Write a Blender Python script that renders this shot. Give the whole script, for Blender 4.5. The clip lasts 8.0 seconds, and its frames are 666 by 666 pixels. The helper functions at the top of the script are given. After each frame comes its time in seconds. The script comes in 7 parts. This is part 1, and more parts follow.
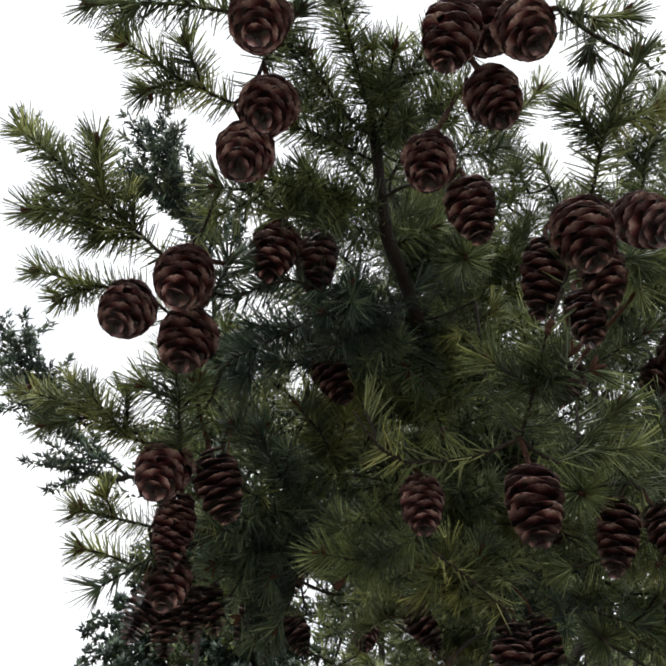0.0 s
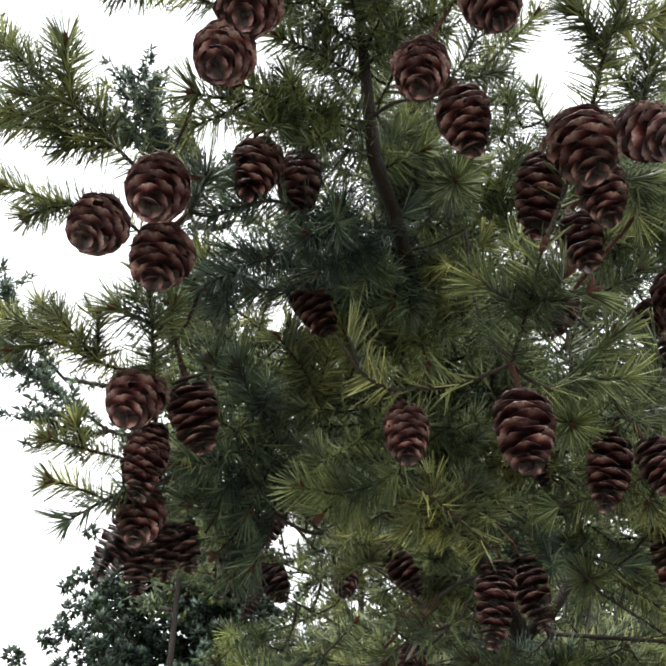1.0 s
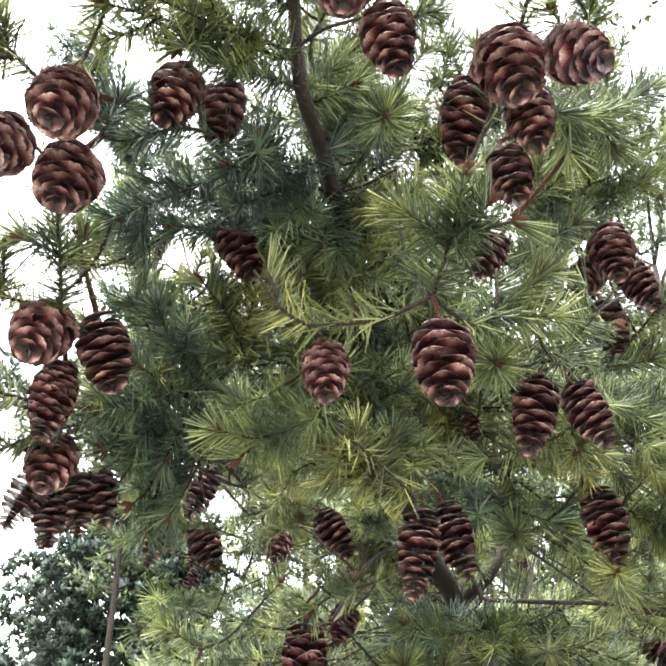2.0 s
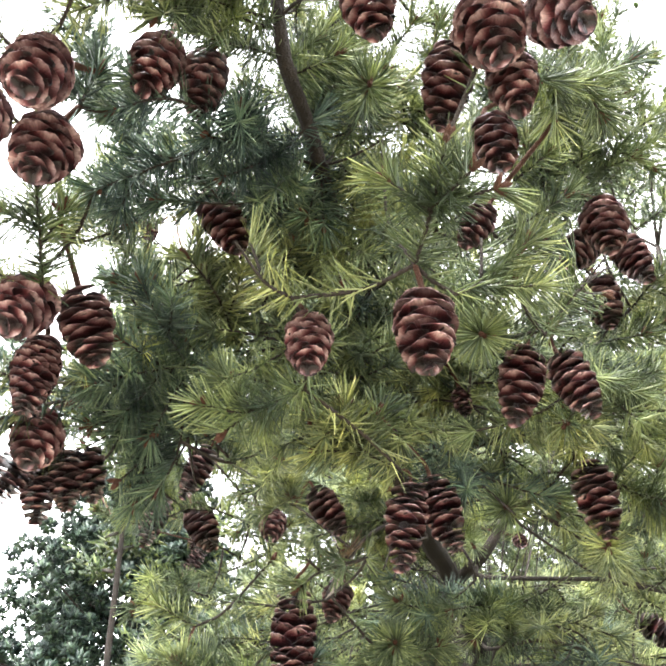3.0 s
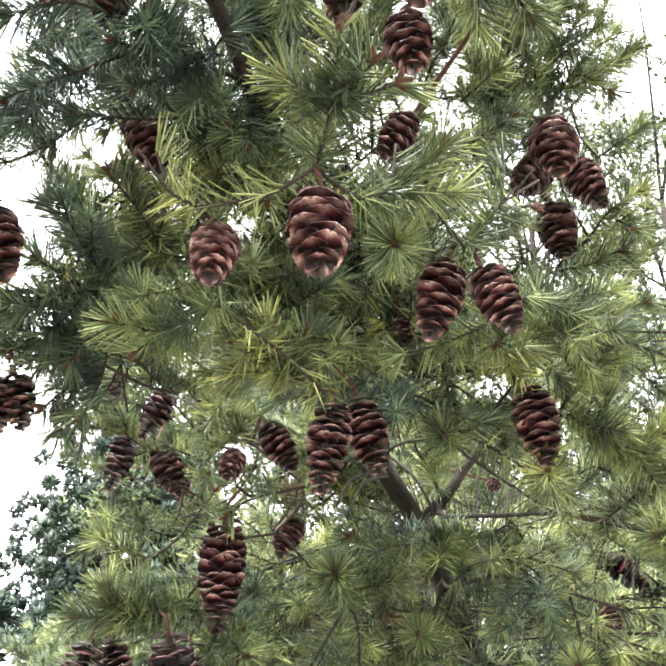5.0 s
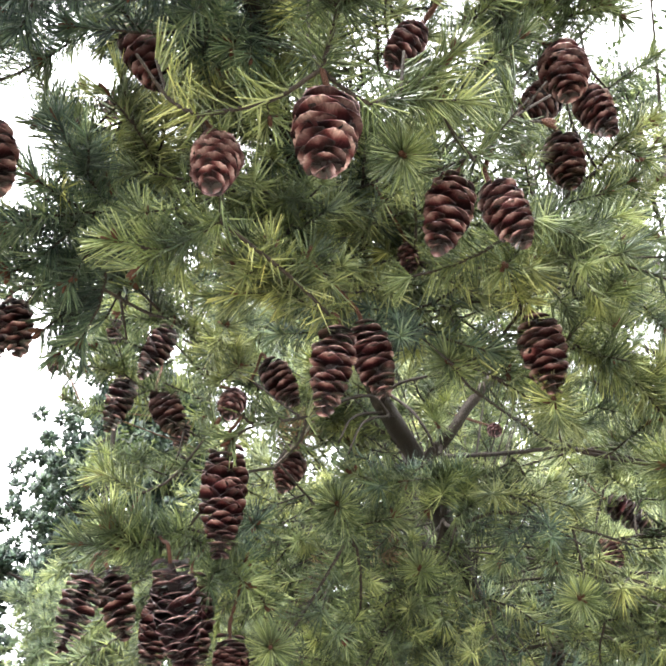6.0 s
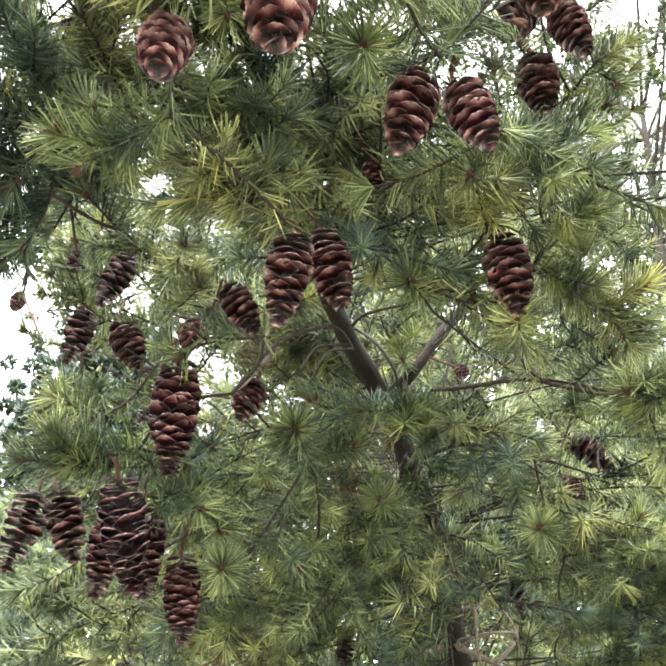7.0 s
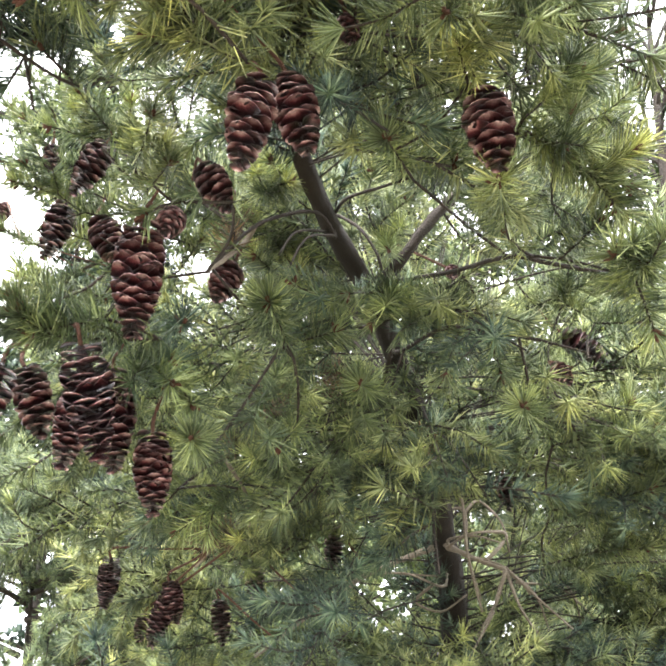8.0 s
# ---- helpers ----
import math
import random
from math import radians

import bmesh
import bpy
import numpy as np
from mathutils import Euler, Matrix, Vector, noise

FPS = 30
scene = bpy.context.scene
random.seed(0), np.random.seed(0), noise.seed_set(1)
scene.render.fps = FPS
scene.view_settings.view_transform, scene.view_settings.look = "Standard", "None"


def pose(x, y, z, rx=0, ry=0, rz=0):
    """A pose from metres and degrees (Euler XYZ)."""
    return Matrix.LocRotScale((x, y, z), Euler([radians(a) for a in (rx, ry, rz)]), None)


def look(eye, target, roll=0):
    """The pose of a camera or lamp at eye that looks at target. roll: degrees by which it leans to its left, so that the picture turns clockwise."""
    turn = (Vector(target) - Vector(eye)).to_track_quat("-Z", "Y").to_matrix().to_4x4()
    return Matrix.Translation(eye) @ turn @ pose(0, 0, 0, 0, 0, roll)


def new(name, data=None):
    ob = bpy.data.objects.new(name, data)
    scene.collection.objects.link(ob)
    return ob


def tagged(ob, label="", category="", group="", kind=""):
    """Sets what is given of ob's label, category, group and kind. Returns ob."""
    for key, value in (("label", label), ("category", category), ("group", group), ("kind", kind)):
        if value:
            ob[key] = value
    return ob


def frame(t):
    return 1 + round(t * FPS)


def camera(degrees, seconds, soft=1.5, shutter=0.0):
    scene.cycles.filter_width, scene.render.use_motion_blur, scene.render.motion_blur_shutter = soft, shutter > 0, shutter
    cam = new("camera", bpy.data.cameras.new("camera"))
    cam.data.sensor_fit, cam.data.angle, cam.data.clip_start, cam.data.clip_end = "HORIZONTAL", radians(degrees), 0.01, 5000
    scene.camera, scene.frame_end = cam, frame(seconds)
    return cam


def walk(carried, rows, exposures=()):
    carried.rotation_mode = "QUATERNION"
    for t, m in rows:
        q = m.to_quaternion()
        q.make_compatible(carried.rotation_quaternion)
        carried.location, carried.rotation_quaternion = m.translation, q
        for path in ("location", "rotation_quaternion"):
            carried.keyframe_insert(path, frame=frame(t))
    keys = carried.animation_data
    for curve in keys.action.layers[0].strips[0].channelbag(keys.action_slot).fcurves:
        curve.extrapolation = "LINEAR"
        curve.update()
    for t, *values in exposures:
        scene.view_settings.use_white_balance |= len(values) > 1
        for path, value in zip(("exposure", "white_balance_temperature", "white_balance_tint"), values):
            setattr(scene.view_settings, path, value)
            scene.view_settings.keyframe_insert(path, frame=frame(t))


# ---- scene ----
cam = camera(41.9, 8.0, soft=2.3)
PATH = [
    (0, (0.0068, -0.0075, 1.6000), (-0.0093, 1.5350, 2.8729), 0.53),
    (0.5, (0.0054, 0.0083, 1.5999), (-0.0081, 1.5712, 2.8477), 0.20),
    (1, (0.0082, 0.0348, 1.5960), (0.0289, 1.6253, 2.8084), 0.55),
    (1.5, (0.0197, 0.0583, 1.5896), (0.0778, 1.6563, 2.7909), 0.47),
    (2, (0.0346, 0.0763, 1.5827), (0.1544, 1.6756, 2.7776), -0.67),
    (2.2, (0.0425, 0.0819, 1.5808), (0.1706, 1.6807, 2.7756), -1.02),
    (3.3, (0.0509, 0.0884, 1.5779), (0.1564, 1.7280, 2.7183), -0.77),
    (3.5, (0.0544, 0.0917, 1.5765), (0.1695, 1.7416, 2.7011), -0.90),
    (4, (0.0773, 0.0915, 1.5812), (0.1787, 1.7386, 2.7112), -1.06),
    (4.5, (0.1040, 0.1027, 1.5759), (0.2060, 1.7536, 2.7003), -0.50),
    (4.7, (0.1156, 0.1078, 1.5704), (0.1953, 1.7634, 2.6897), -0.37),
    (5.8, (0.1139, 0.1399, 1.5469), (0.1910, 1.8451, 2.5892), -0.52),
    (6, (0.1120, 0.1436, 1.5450), (0.1962, 1.8544, 2.5776), -0.39),
    (6.5, (0.1161, 0.1568, 1.5422), (0.2406, 1.8742, 2.5596), 0.11),
    (7, (0.1268, 0.1791, 1.5273), (0.2694, 1.9309, 2.4817), -0.20),
    (7.5, (0.1398, 0.2097, 1.5075), (0.2920, 2.0034, 2.3790), -0.22),
    (8, (0.1530, 0.2266, 1.4923), (0.2916, 2.0428, 2.3181), -0.38),
]
walk(cam, [(t, look(eye, target, roll)) for t, eye, target, roll in PATH],
     exposures=[(0.0, -0.06), (0.5, 0.10), (1.0, 0.77), (1.5, 1.51), (2.0, 2.17), (3.5, 2.39), (6.0, 2.33), (7.0, 2.30), (8.0, 2.34)])

# ---- light: a white overcast sky and a wide, weak sun ----
SUN_UP, SUN_TURN = 66.0, 215.0
world = bpy.data.worlds.new("overcast_sky")
scene.world = world
world.use_nodes = True
wn, wl = world.node_tree.nodes, world.node_tree.links
wn.clear()
sky = wn.new("ShaderNodeTexSky")
sky.sky_type, sky.sun_disc = "NISHITA", False
sky.sun_elevation, sky.sun_rotation = radians(SUN_UP), radians(SUN_TURN)
sky_dim = wn.new("ShaderNodeVectorMath")
sky_dim.operation = "SCALE"
sky_dim.inputs["Scale"].default_value = 0.1
wl.new(sky.outputs["Color"], sky_dim.inputs[0])
coord = wn.new("ShaderNodeTexCoord")
cloud = wn.new("ShaderNodeTexNoise")
cloud.inputs["Scale"].default_value, cloud.inputs["Detail"].default_value = 2.2, 5.0
wl.new(coord.outputs["Generated"], cloud.inputs["Vector"])
cloud_ramp = wn.new("ShaderNodeValToRGB")
cloud_ramp.color_ramp.elements[0].position, cloud_ramp.color_ramp.elements[0].color = 0.3, (0.80, 0.83, 0.87, 1)
cloud_ramp.color_ramp.elements[1].position, cloud_ramp.color_ramp.elements[1].color = 0.65, (1.0, 1.0, 1.0, 1)
wl.new(cloud.outputs["Fac"], cloud_ramp.inputs["Fac"])
sky_mix = wn.new("ShaderNodeMix")
sky_mix.data_type = "RGBA"
sky_mix.inputs["Factor"].default_value = 0.88
wl.new(sky_dim.outputs["Vector"], sky_mix.inputs["A"])
wl.new(cloud_ramp.outputs["Color"], sky_mix.inputs["B"])
background = wn.new("ShaderNodeBackground")
background.inputs["Strength"].default_value = 1.45
wl.new(sky_mix.outputs["Result"], background.inputs["Color"])
wl.new(background.outputs["Background"], wn.new("ShaderNodeOutputWorld").inputs["Surface"])

sun = new("sun", bpy.data.lights.new("sun", "SUN"))
sun.data.energy, sun.data.angle, sun.data.color = 2.6, radians(14), (1.0, 0.98, 0.95)
sun.matrix_world = pose(0, 0, 6, 90 - SUN_UP, 0, 180 - SUN_TURN)


# ---- materials ----
def material(name):
    m = bpy.data.materials.new(name)
    m.use_nodes = True
    n = m.node_tree.nodes
    return m, n, m.node_tree.links, n["Principled BSDF"], n["Material Output"]


def ramp(n, stops):
    r = n.new("ShaderNodeValToRGB")
    e = r.color_ramp.elements
    while len(e) < len(stops):
        e.new(0.5)
    for k, (at, c) in zip(e, stops):
        k.position, k.color = at, (*c, 1)
    return r


def noise_tex(n, l, scale, detail=4.0, vector=None):
    t = n.new("ShaderNodeTexNoise")
    t.inputs["Scale"].default_value, t.inputs["Detail"].default_value = scale, detail
    if vector is None:
        vector = n.new("ShaderNodeTexCoord").outputs["Object"]
    l.new(vector, t.inputs["Vector"])
    return t


def mixed(n, l, fac, a, b, blend="MIX"):
    x = n.new("ShaderNodeMix")
    x.data_type, x.blend_type = "RGBA", blend
    if isinstance(fac, float):
        x.inputs["Factor"].default_value = fac
    else:
        l.new(fac, x.inputs["Factor"])
    for key, v in (("A", a), ("B", b)):
        if isinstance(v, tuple):
            x.inputs[key].default_value = (*v, 1)
        else:
            l.new(v, x.inputs[key])
    return x.outputs["Result"]


def needle_material(name, dark, mid, light, through_light):
    """Waxy needle: colour differs needle by needle and in soft patches; some light passes through."""
    m, n, l, p, out = material(name)
    island = n.new("ShaderNodeNewGeometry").outputs["Random Per Island"]
    r = ramp(n, [(0.0, tuple(c * 0.6 for c in dark)), (0.25, dark), (0.58, mid), (0.9, light), (1.0, tuple(c * 1.3 for c in light))])
    l.new(island, r.inputs["Fac"])
    patch = noise_tex(n, l, 9.0, 3.0)
    pr = ramp(n, [(0.35, (0.77, 0.79, 0.88)), (0.65, (1.18, 1.09, 0.97))])
    l.new(patch.outputs["Fac"], pr.inputs["Fac"])
    colour = mixed(n, l, 1.0, r.outputs["Color"], pr.outputs["Color"], "MULTIPLY")
    # Shoot-sized dark and light patches paint extra shade and light into the crown.
    small = noise_tex(n, l, 30.0, 2.0)
    sr = ramp(n, [(0.36, (0.36, 0.42, 0.50)), (0.5, (0.92, 0.94, 0.95)), (0.64, (1.75, 1.68, 1.50))])
    l.new(small.outputs["Fac"], sr.inputs["Fac"])
    colour = mixed(n, l, 1.0, colour, sr.outputs["Color"], "MULTIPLY")
    l.new(colour, p.inputs["Base Color"])
    p.inputs["Roughness"].default_value = 0.36
    p.inputs["Specular IOR Level"].default_value = 0.38
    t = n.new("ShaderNodeBsdfTranslucent")
    l.new(mixed(n, l, 1.0, colour, through_light, "MULTIPLY"), t.inputs["Color"])
    s = n.new("ShaderNodeMixShader")
    s.inputs["Fac"].default_value = 0.27
    l.new(p.outputs["BSDF"], s.inputs[1])
    l.new(t.outputs["BSDF"], s.inputs[2])
    l.new(s.outputs["Shader"], out.inputs["Surface"])
    return m


def bark_material(name, dark, mid, light, scale):
    m, n, l, p, out = material(name)
    big, fine = noise_tex(n, l, scale, 5.0), noise_tex(n, l, scale * 9, 4.0)
    r = ramp(n, [(0.3, dark), (0.52, mid), (0.75, light)])
    l.new(mixed(n, l, 0.45, big.outputs["Color"], fine.outputs["Color"]), r.inputs["Fac"])
    l.new(r.outputs["Color"], p.inputs["Base Color"])
    p.inputs["Roughness"].default_value = 0.85
    b = n.new("ShaderNodeBump")
    b.inputs["Strength"].default_value, b.inputs["Distance"].default_value = 0.9, 0.004
    l.new(fine.outputs["Fac"], b.inputs["Height"])
    l.new(b.outputs["Normal"], p.inputs["Normal"])
    return m


# Young tone also paints backlit needles; bluish tone also paints shaded ones.
NEEDLES = [
    needle_material("needles_green", (0.086, 0.124, 0.047), (0.140, 0.188, 0.078), (0.220, 0.272, 0.128), (0.95, 1.0, 0.5)),
    needle_material("needles_young_and_backlit", (0.150, 0.188, 0.070), (0.230, 0.276, 0.118), (0.335, 0.380, 0.190), (0.95, 1.0, 0.55)),
    needle_material("needles_bluish", (0.050, 0.090, 0.066), (0.085, 0.134, 0.094), (0.140, 0.195, 0.134), (1.0, 1.0, 0.55)),
]
TIPS = [
    needle_material("needle_tips_green", (0.126, 0.172, 0.070), (0.200, 0.258, 0.115), (0.295, 0.355, 0.180), (0.95, 1.0, 0.6)),
    needle_material("needle_tips_young_and_backlit", (0.195, 0.240, 0.090), (0.295, 0.350, 0.150), (0.410, 0.460, 0.230), (0.95, 1.0, 0.55)),
    needle_material("needle_tips_bluish", (0.066, 0.118, 0.080), (0.112, 0.172, 0.112), (0.175, 0.240, 0.152), (1.0, 1.0, 0.55)),
]
FAR_NEEDLES = needle_material("needles_distant", (0.075, 0.115, 0.045), (0.115, 0.165, 0.062), (0.175, 0.225, 0.090), (1.0, 1.0, 0.55))
PALE_NEEDLES = needle_material("needles_pale", (0.115, 0.165, 0.085), (0.165, 0.22, 0.11), (0.24, 0.30, 0.15), (1.0, 1.0, 0.6))
DARK_NEEDLES = needle_material("needles_dark", (0.020, 0.042, 0.030), (0.036, 0.066, 0.046), (0.068, 0.108, 0.070), (1.0, 1.0, 0.55))
LEAF = needle_material("small_leaf", (0.035, 0.060, 0.025), (0.055, 0.085, 0.035), (0.085, 0.120, 0.050), (1.0, 1.0, 0.5))
BROWN_NEEDLES = needle_material("needles_withered", (0.11, 0.070, 0.038), (0.17, 0.112, 0.062), (0.25, 0.18, 0.105), (1.0, 0.8, 0.5))
TWIG = bark_material("twig_bark", (0.011, 0.008, 0.006), (0.028, 0.019, 0.013), (0.065, 0.047, 0.031), 60)
BARK = bark_material("stem_bark", (0.009, 0.006, 0.004), (0.020, 0.0135, 0.009), (0.056, 0.039, 0.026), 70)
DEAD = bark_material("bare_grey_wood", (0.13, 0.11, 0.085), (0.24, 0.20, 0.155), (0.36, 0.31, 0.25), 45)
BUD = bark_material("bud_scales", (0.060, 0.022, 0.011), (0.120, 0.045, 0.022), (0.20, 0.085, 0.042), 300)


def scale_material(name, stops, gloss, side_fall):
    """Woody scale: red-brown, paler towards its rim, with fibres along it and small stains; gap shade is painted dark
    at root and sides.
    """
    m, n, l, p, out = material(name)
    tc = n.new("ShaderNodeTexCoord").outputs["Object"]
    sep = n.new("ShaderNodeSeparateXYZ")
    l.new(tc, sep.inputs["Vector"])
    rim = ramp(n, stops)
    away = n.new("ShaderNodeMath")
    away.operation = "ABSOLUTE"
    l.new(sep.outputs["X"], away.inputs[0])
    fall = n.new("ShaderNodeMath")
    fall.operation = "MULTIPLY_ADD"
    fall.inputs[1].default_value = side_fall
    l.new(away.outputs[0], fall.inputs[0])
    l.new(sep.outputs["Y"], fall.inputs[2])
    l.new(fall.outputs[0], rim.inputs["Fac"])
    stretch = n.new("ShaderNodeMapping")
    stretch.inputs["Scale"].default_value = (14.0, 2.0, 6.0)
    l.new(tc, stretch.inputs["Vector"])
    fibre = noise_tex(n, l, 1.6, 4.0, stretch.outputs["Vector"])
    fr = ramp(n, [(0.3, (0.55, 0.5, 0.5)), (0.7, (1.35, 1.35, 1.35))])
    l.new(fibre.outputs["Fac"], fr.inputs["Fac"])
    colour = mixed(n, l, 1.0, rim.outputs["Color"], fr.outputs["Color"], "MULTIPLY")
    each = n.new("ShaderNodeObjectInfo").outputs["Random"]
    er = ramp(n, [(0.0, (0.34, 0.30, 0.32)), (0.40, (0.62, 0.56, 0.58)), (0.72, (1.0, 1.0, 1.0)), (1.0, (1.7, 1.75, 1.75))])
    l.new(each, er.inputs["Fac"])
    l.new(mixed(n, l, 1.0, colour, er.outputs["Color"], "MULTIPLY"), p.inputs["Base Color"])
    p.inputs["Roughness"].default_value = gloss
    b = n.new("ShaderNodeBump")
    b.inputs["Strength"].default_value, b.inputs["Distance"].default_value = 0.5, 0.001
    l.new(fibre.outputs["Fac"], b.inputs["Height"])
    l.new(b.outputs["Normal"], p.inputs["Normal"])
    return m


# Near-black first stops paint the shade of the gaps between the scales.
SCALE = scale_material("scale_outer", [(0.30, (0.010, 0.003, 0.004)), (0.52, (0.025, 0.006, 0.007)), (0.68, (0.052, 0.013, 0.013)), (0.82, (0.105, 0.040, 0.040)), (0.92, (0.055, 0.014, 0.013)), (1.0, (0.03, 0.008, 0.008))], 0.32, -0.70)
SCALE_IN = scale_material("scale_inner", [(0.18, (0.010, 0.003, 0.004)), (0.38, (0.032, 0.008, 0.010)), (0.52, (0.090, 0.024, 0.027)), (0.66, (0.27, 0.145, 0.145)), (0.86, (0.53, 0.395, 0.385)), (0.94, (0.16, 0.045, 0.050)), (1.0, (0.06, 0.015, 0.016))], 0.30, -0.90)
CORE = bark_material("cone_core", (0.010, 0.004, 0.004), (0.020, 0.008, 0.007), (0.035, 0.014, 0.012), 80)


# Unseen ground: its brown is set for the light it throws up.
def ground_material():
    m, n, l, p, out = material("unseen_ground")
    big, fine = noise_tex(n, l, 0.8, 5.0), noise_tex(n, l, 40.0, 4.0)
    r = ramp(n, [(0.3, (0.10, 0.085, 0.062)), (0.5, (0.19, 0.165, 0.12)), (0.75, (0.29, 0.26, 0.19))])
    l.new(mixed(n, l, 0.4, big.outputs["Color"], fine.outputs["Color"]), r.inputs["Fac"])
    l.new(r.outputs["Color"], p.inputs["Base Color"])
    p.inputs["Roughness"].default_value = 0.95
    return m


GROUND = ground_material()

# ---- geometry helpers ----
rng = np.random.default_rng(7)


def mesh_of(name, verts, tris, slots, index=None, smooth=True):
    me = bpy.data.meshes.new(name)
    me.vertices.add(len(verts))
    me.vertices.foreach_set("co", np.asarray(verts, np.float32).ravel())
    me.loops.add(3 * len(tris))
    me.loops.foreach_set("vertex_index", np.asarray(tris, np.int32).ravel())
    me.polygons.add(len(tris))
    me.polygons.foreach_set("loop_start", np.arange(0, 3 * len(tris), 3, dtype=np.int32))
    if index is not None:
        me.polygons.foreach_set("material_index", np.asarray(index, np.int32))
    me.polygons.foreach_set("use_smooth", np.full(len(tris), smooth))
    for s in slots:
        me.materials.append(s)
    me.update(calc_edges=True)
    return me


class Heap:
    """Gathers triangles of several materials for one mesh."""

    def __init__(self):
        self.v, self.t, self.i, self.n = [], [], [], 0

    def add(self, verts, tris, slot):
        self.v.append(verts)
        self.t.append(tris + self.n)
        self.i.append(np.full(len(tris), slot))
        self.n += len(verts)

    def mesh(self, name, slots):
        return mesh_of(name, np.concatenate(self.v), np.concatenate(self.t), slots, np.concatenate(self.i))

    def arrays(self):
        return np.concatenate(self.v), np.concatenate(self.t), np.concatenate(self.i)


def unit(v):
    return v / np.maximum(np.linalg.norm(v, axis=-1, keepdims=True), 1e-9)


def smooth_path(points, step):
    """A rounded line through the points, with about one point a step."""
    p = np.asarray(points, float)
    if len(p) == 2:
        p = np.array([p[0], (p[0] + p[1]) / 2, p[1]])
    q = np.vstack([2 * p[0] - p[1], p, 2 * p[-1] - p[-2]])
    out = []
    for k in range(1, len(q) - 2):
        a, b, c, d = q[k - 1], q[k], q[k + 1], q[k + 2]
        m = max(2, int(np.ceil(np.linalg.norm(c - b) / step)))
        for u in np.arange(m) / m:
            out.append(0.5 * (2 * b + (c - a) * u + (2 * a - 5 * b + 4 * c - d) * u * u + (3 * b - a - 3 * c + d) * u ** 3))
    out.append(p[-1])
    return np.array(out)


def side_frame(t):
    ref = np.where(np.abs(t[:, 2:3]) > 0.9, np.array([[1.0, 0, 0]]), np.array([[0, 0, 1.0]]))
    a = unit(np.cross(t, ref))
    return a, np.cross(t, a)


def tube(path, radii, sides=6, rough=0.0):
    """A closed tapered tube along a path."""
    t = unit(np.gradient(path, axis=0))
    a, b = side_frame(t)
    ang = np.arange(sides) / sides * 2 * np.pi
    r = np.asarray(radii)[:, None, None] * (1 + rough * rng.standard_normal((len(path), sides, 1)))
    ring = path[:, None] + r * (np.cos(ang)[None, :, None] * a[:, None] + np.sin(ang)[None, :, None] * b[:, None])
    v = np.vstack([ring.reshape(-1, 3), path[:1], path[-1:]])
    n = len(path)
    j = np.arange(sides)
    k = (j + 1) % sides
    i = np.arange(n - 1)[:, None] * sides
    p, q, t2, u = i + j, i + k, i + sides + k, i + sides + j
    caps = [np.stack([k, j, np.full(sides, n * sides)], 1), np.stack([(n - 1) * sides + j, (n - 1) * sides + k, np.full(sides, n * sides + 1)], 1)]
    tris = np.concatenate([np.stack([p, q, t2], -1).reshape(-1, 3), np.stack([p, t2, u], -1).reshape(-1, 3), *caps])
    return v, tris


NEEDLE_TRIS = np.array([(0, 1, 4), (0, 4, 3), (1, 2, 5), (1, 5, 4), (2, 0, 3), (2, 3, 5)])


def needles(root, way, length, width, bend):
    """Slim three-sided needles with a blunt end. One row of each array a needle."""
    n = len(root)
    side = unit(np.cross(way, rng.standard_normal((n, 3))))
    up = np.cross(side, way)
    length, width = length[:, None], width[:, None]
    tip = root + way * length + bend * length * 0.16
    v = np.empty((n, 6, 3))
    for k, ang in enumerate((0.0, 2.1, 4.2)):
        off = side * np.cos(ang) + up * np.sin(ang) * 0.7
        v[:, k] = root + off * width * 0.5
        v[:, 3 + k] = tip + off * width * 0.26
    t = NEEDLE_TRIS[None] + 6 * np.arange(n)[:, None, None]
    return v.reshape(-1, 3), t.reshape(-1, 3)


def plain_needles(root, way, length, width, bend):
    """Straight three-sided needles for the inside of a crown."""
    n = len(root)
    side = unit(np.cross(way, rng.standard_normal((n, 3))))
    up = np.cross(side, way)
    v = np.empty((n, 4, 3))
    for k, ang in enumerate((0.0, 2.1, 4.2)):
        v[:, k] = root + (side * np.cos(ang) + up * np.sin(ang) * 0.7) * width[:, None] * 0.55
    v[:, 3] = root + (way + bend * 0.3) * length[:, None]
    t = np.array([(0, 1, 3), (1, 2, 3), (2, 0, 3)])[None] + 4 * np.arange(n)[:, None, None]
    return v.reshape(-1, 3), t.reshape(-1, 3)


CLEAR, CLEAR_ROWS = [], []     # tunnels along the camera's sight lines to cones and bare wood, kept free of needles


def clearing(a, b, ra, rb):
    CLEAR.append((np.array(a), np.array(b), ra, rb))


def is_clear(p):
    if not CLEAR_ROWS:
        CLEAR_ROWS.append((np.array([o[0] for o in CLEAR]), np.array([o[1] - o[0] for o in CLEAR]), np.array([o[2] for o in CLEAR]), np.array([o[3] for o in CLEAR])))
    a, d, ra, rb = CLEAR_ROWS[0]
    hit = np.zeros(len(p), bool)
    for k in range(0, len(p), 4000):
        rel = p[k:k + 4000, None] - a[None]
        u = (rel * d).sum(-1) / (d * d).sum(-1)
        off = ((rel - u[..., None] * d) ** 2).sum(-1)
        hit[k:k + 4000] = ((u > 0) & (u < 1) & (off < (ra + (rb - ra) * u) ** 2)).any(1)
    return hit


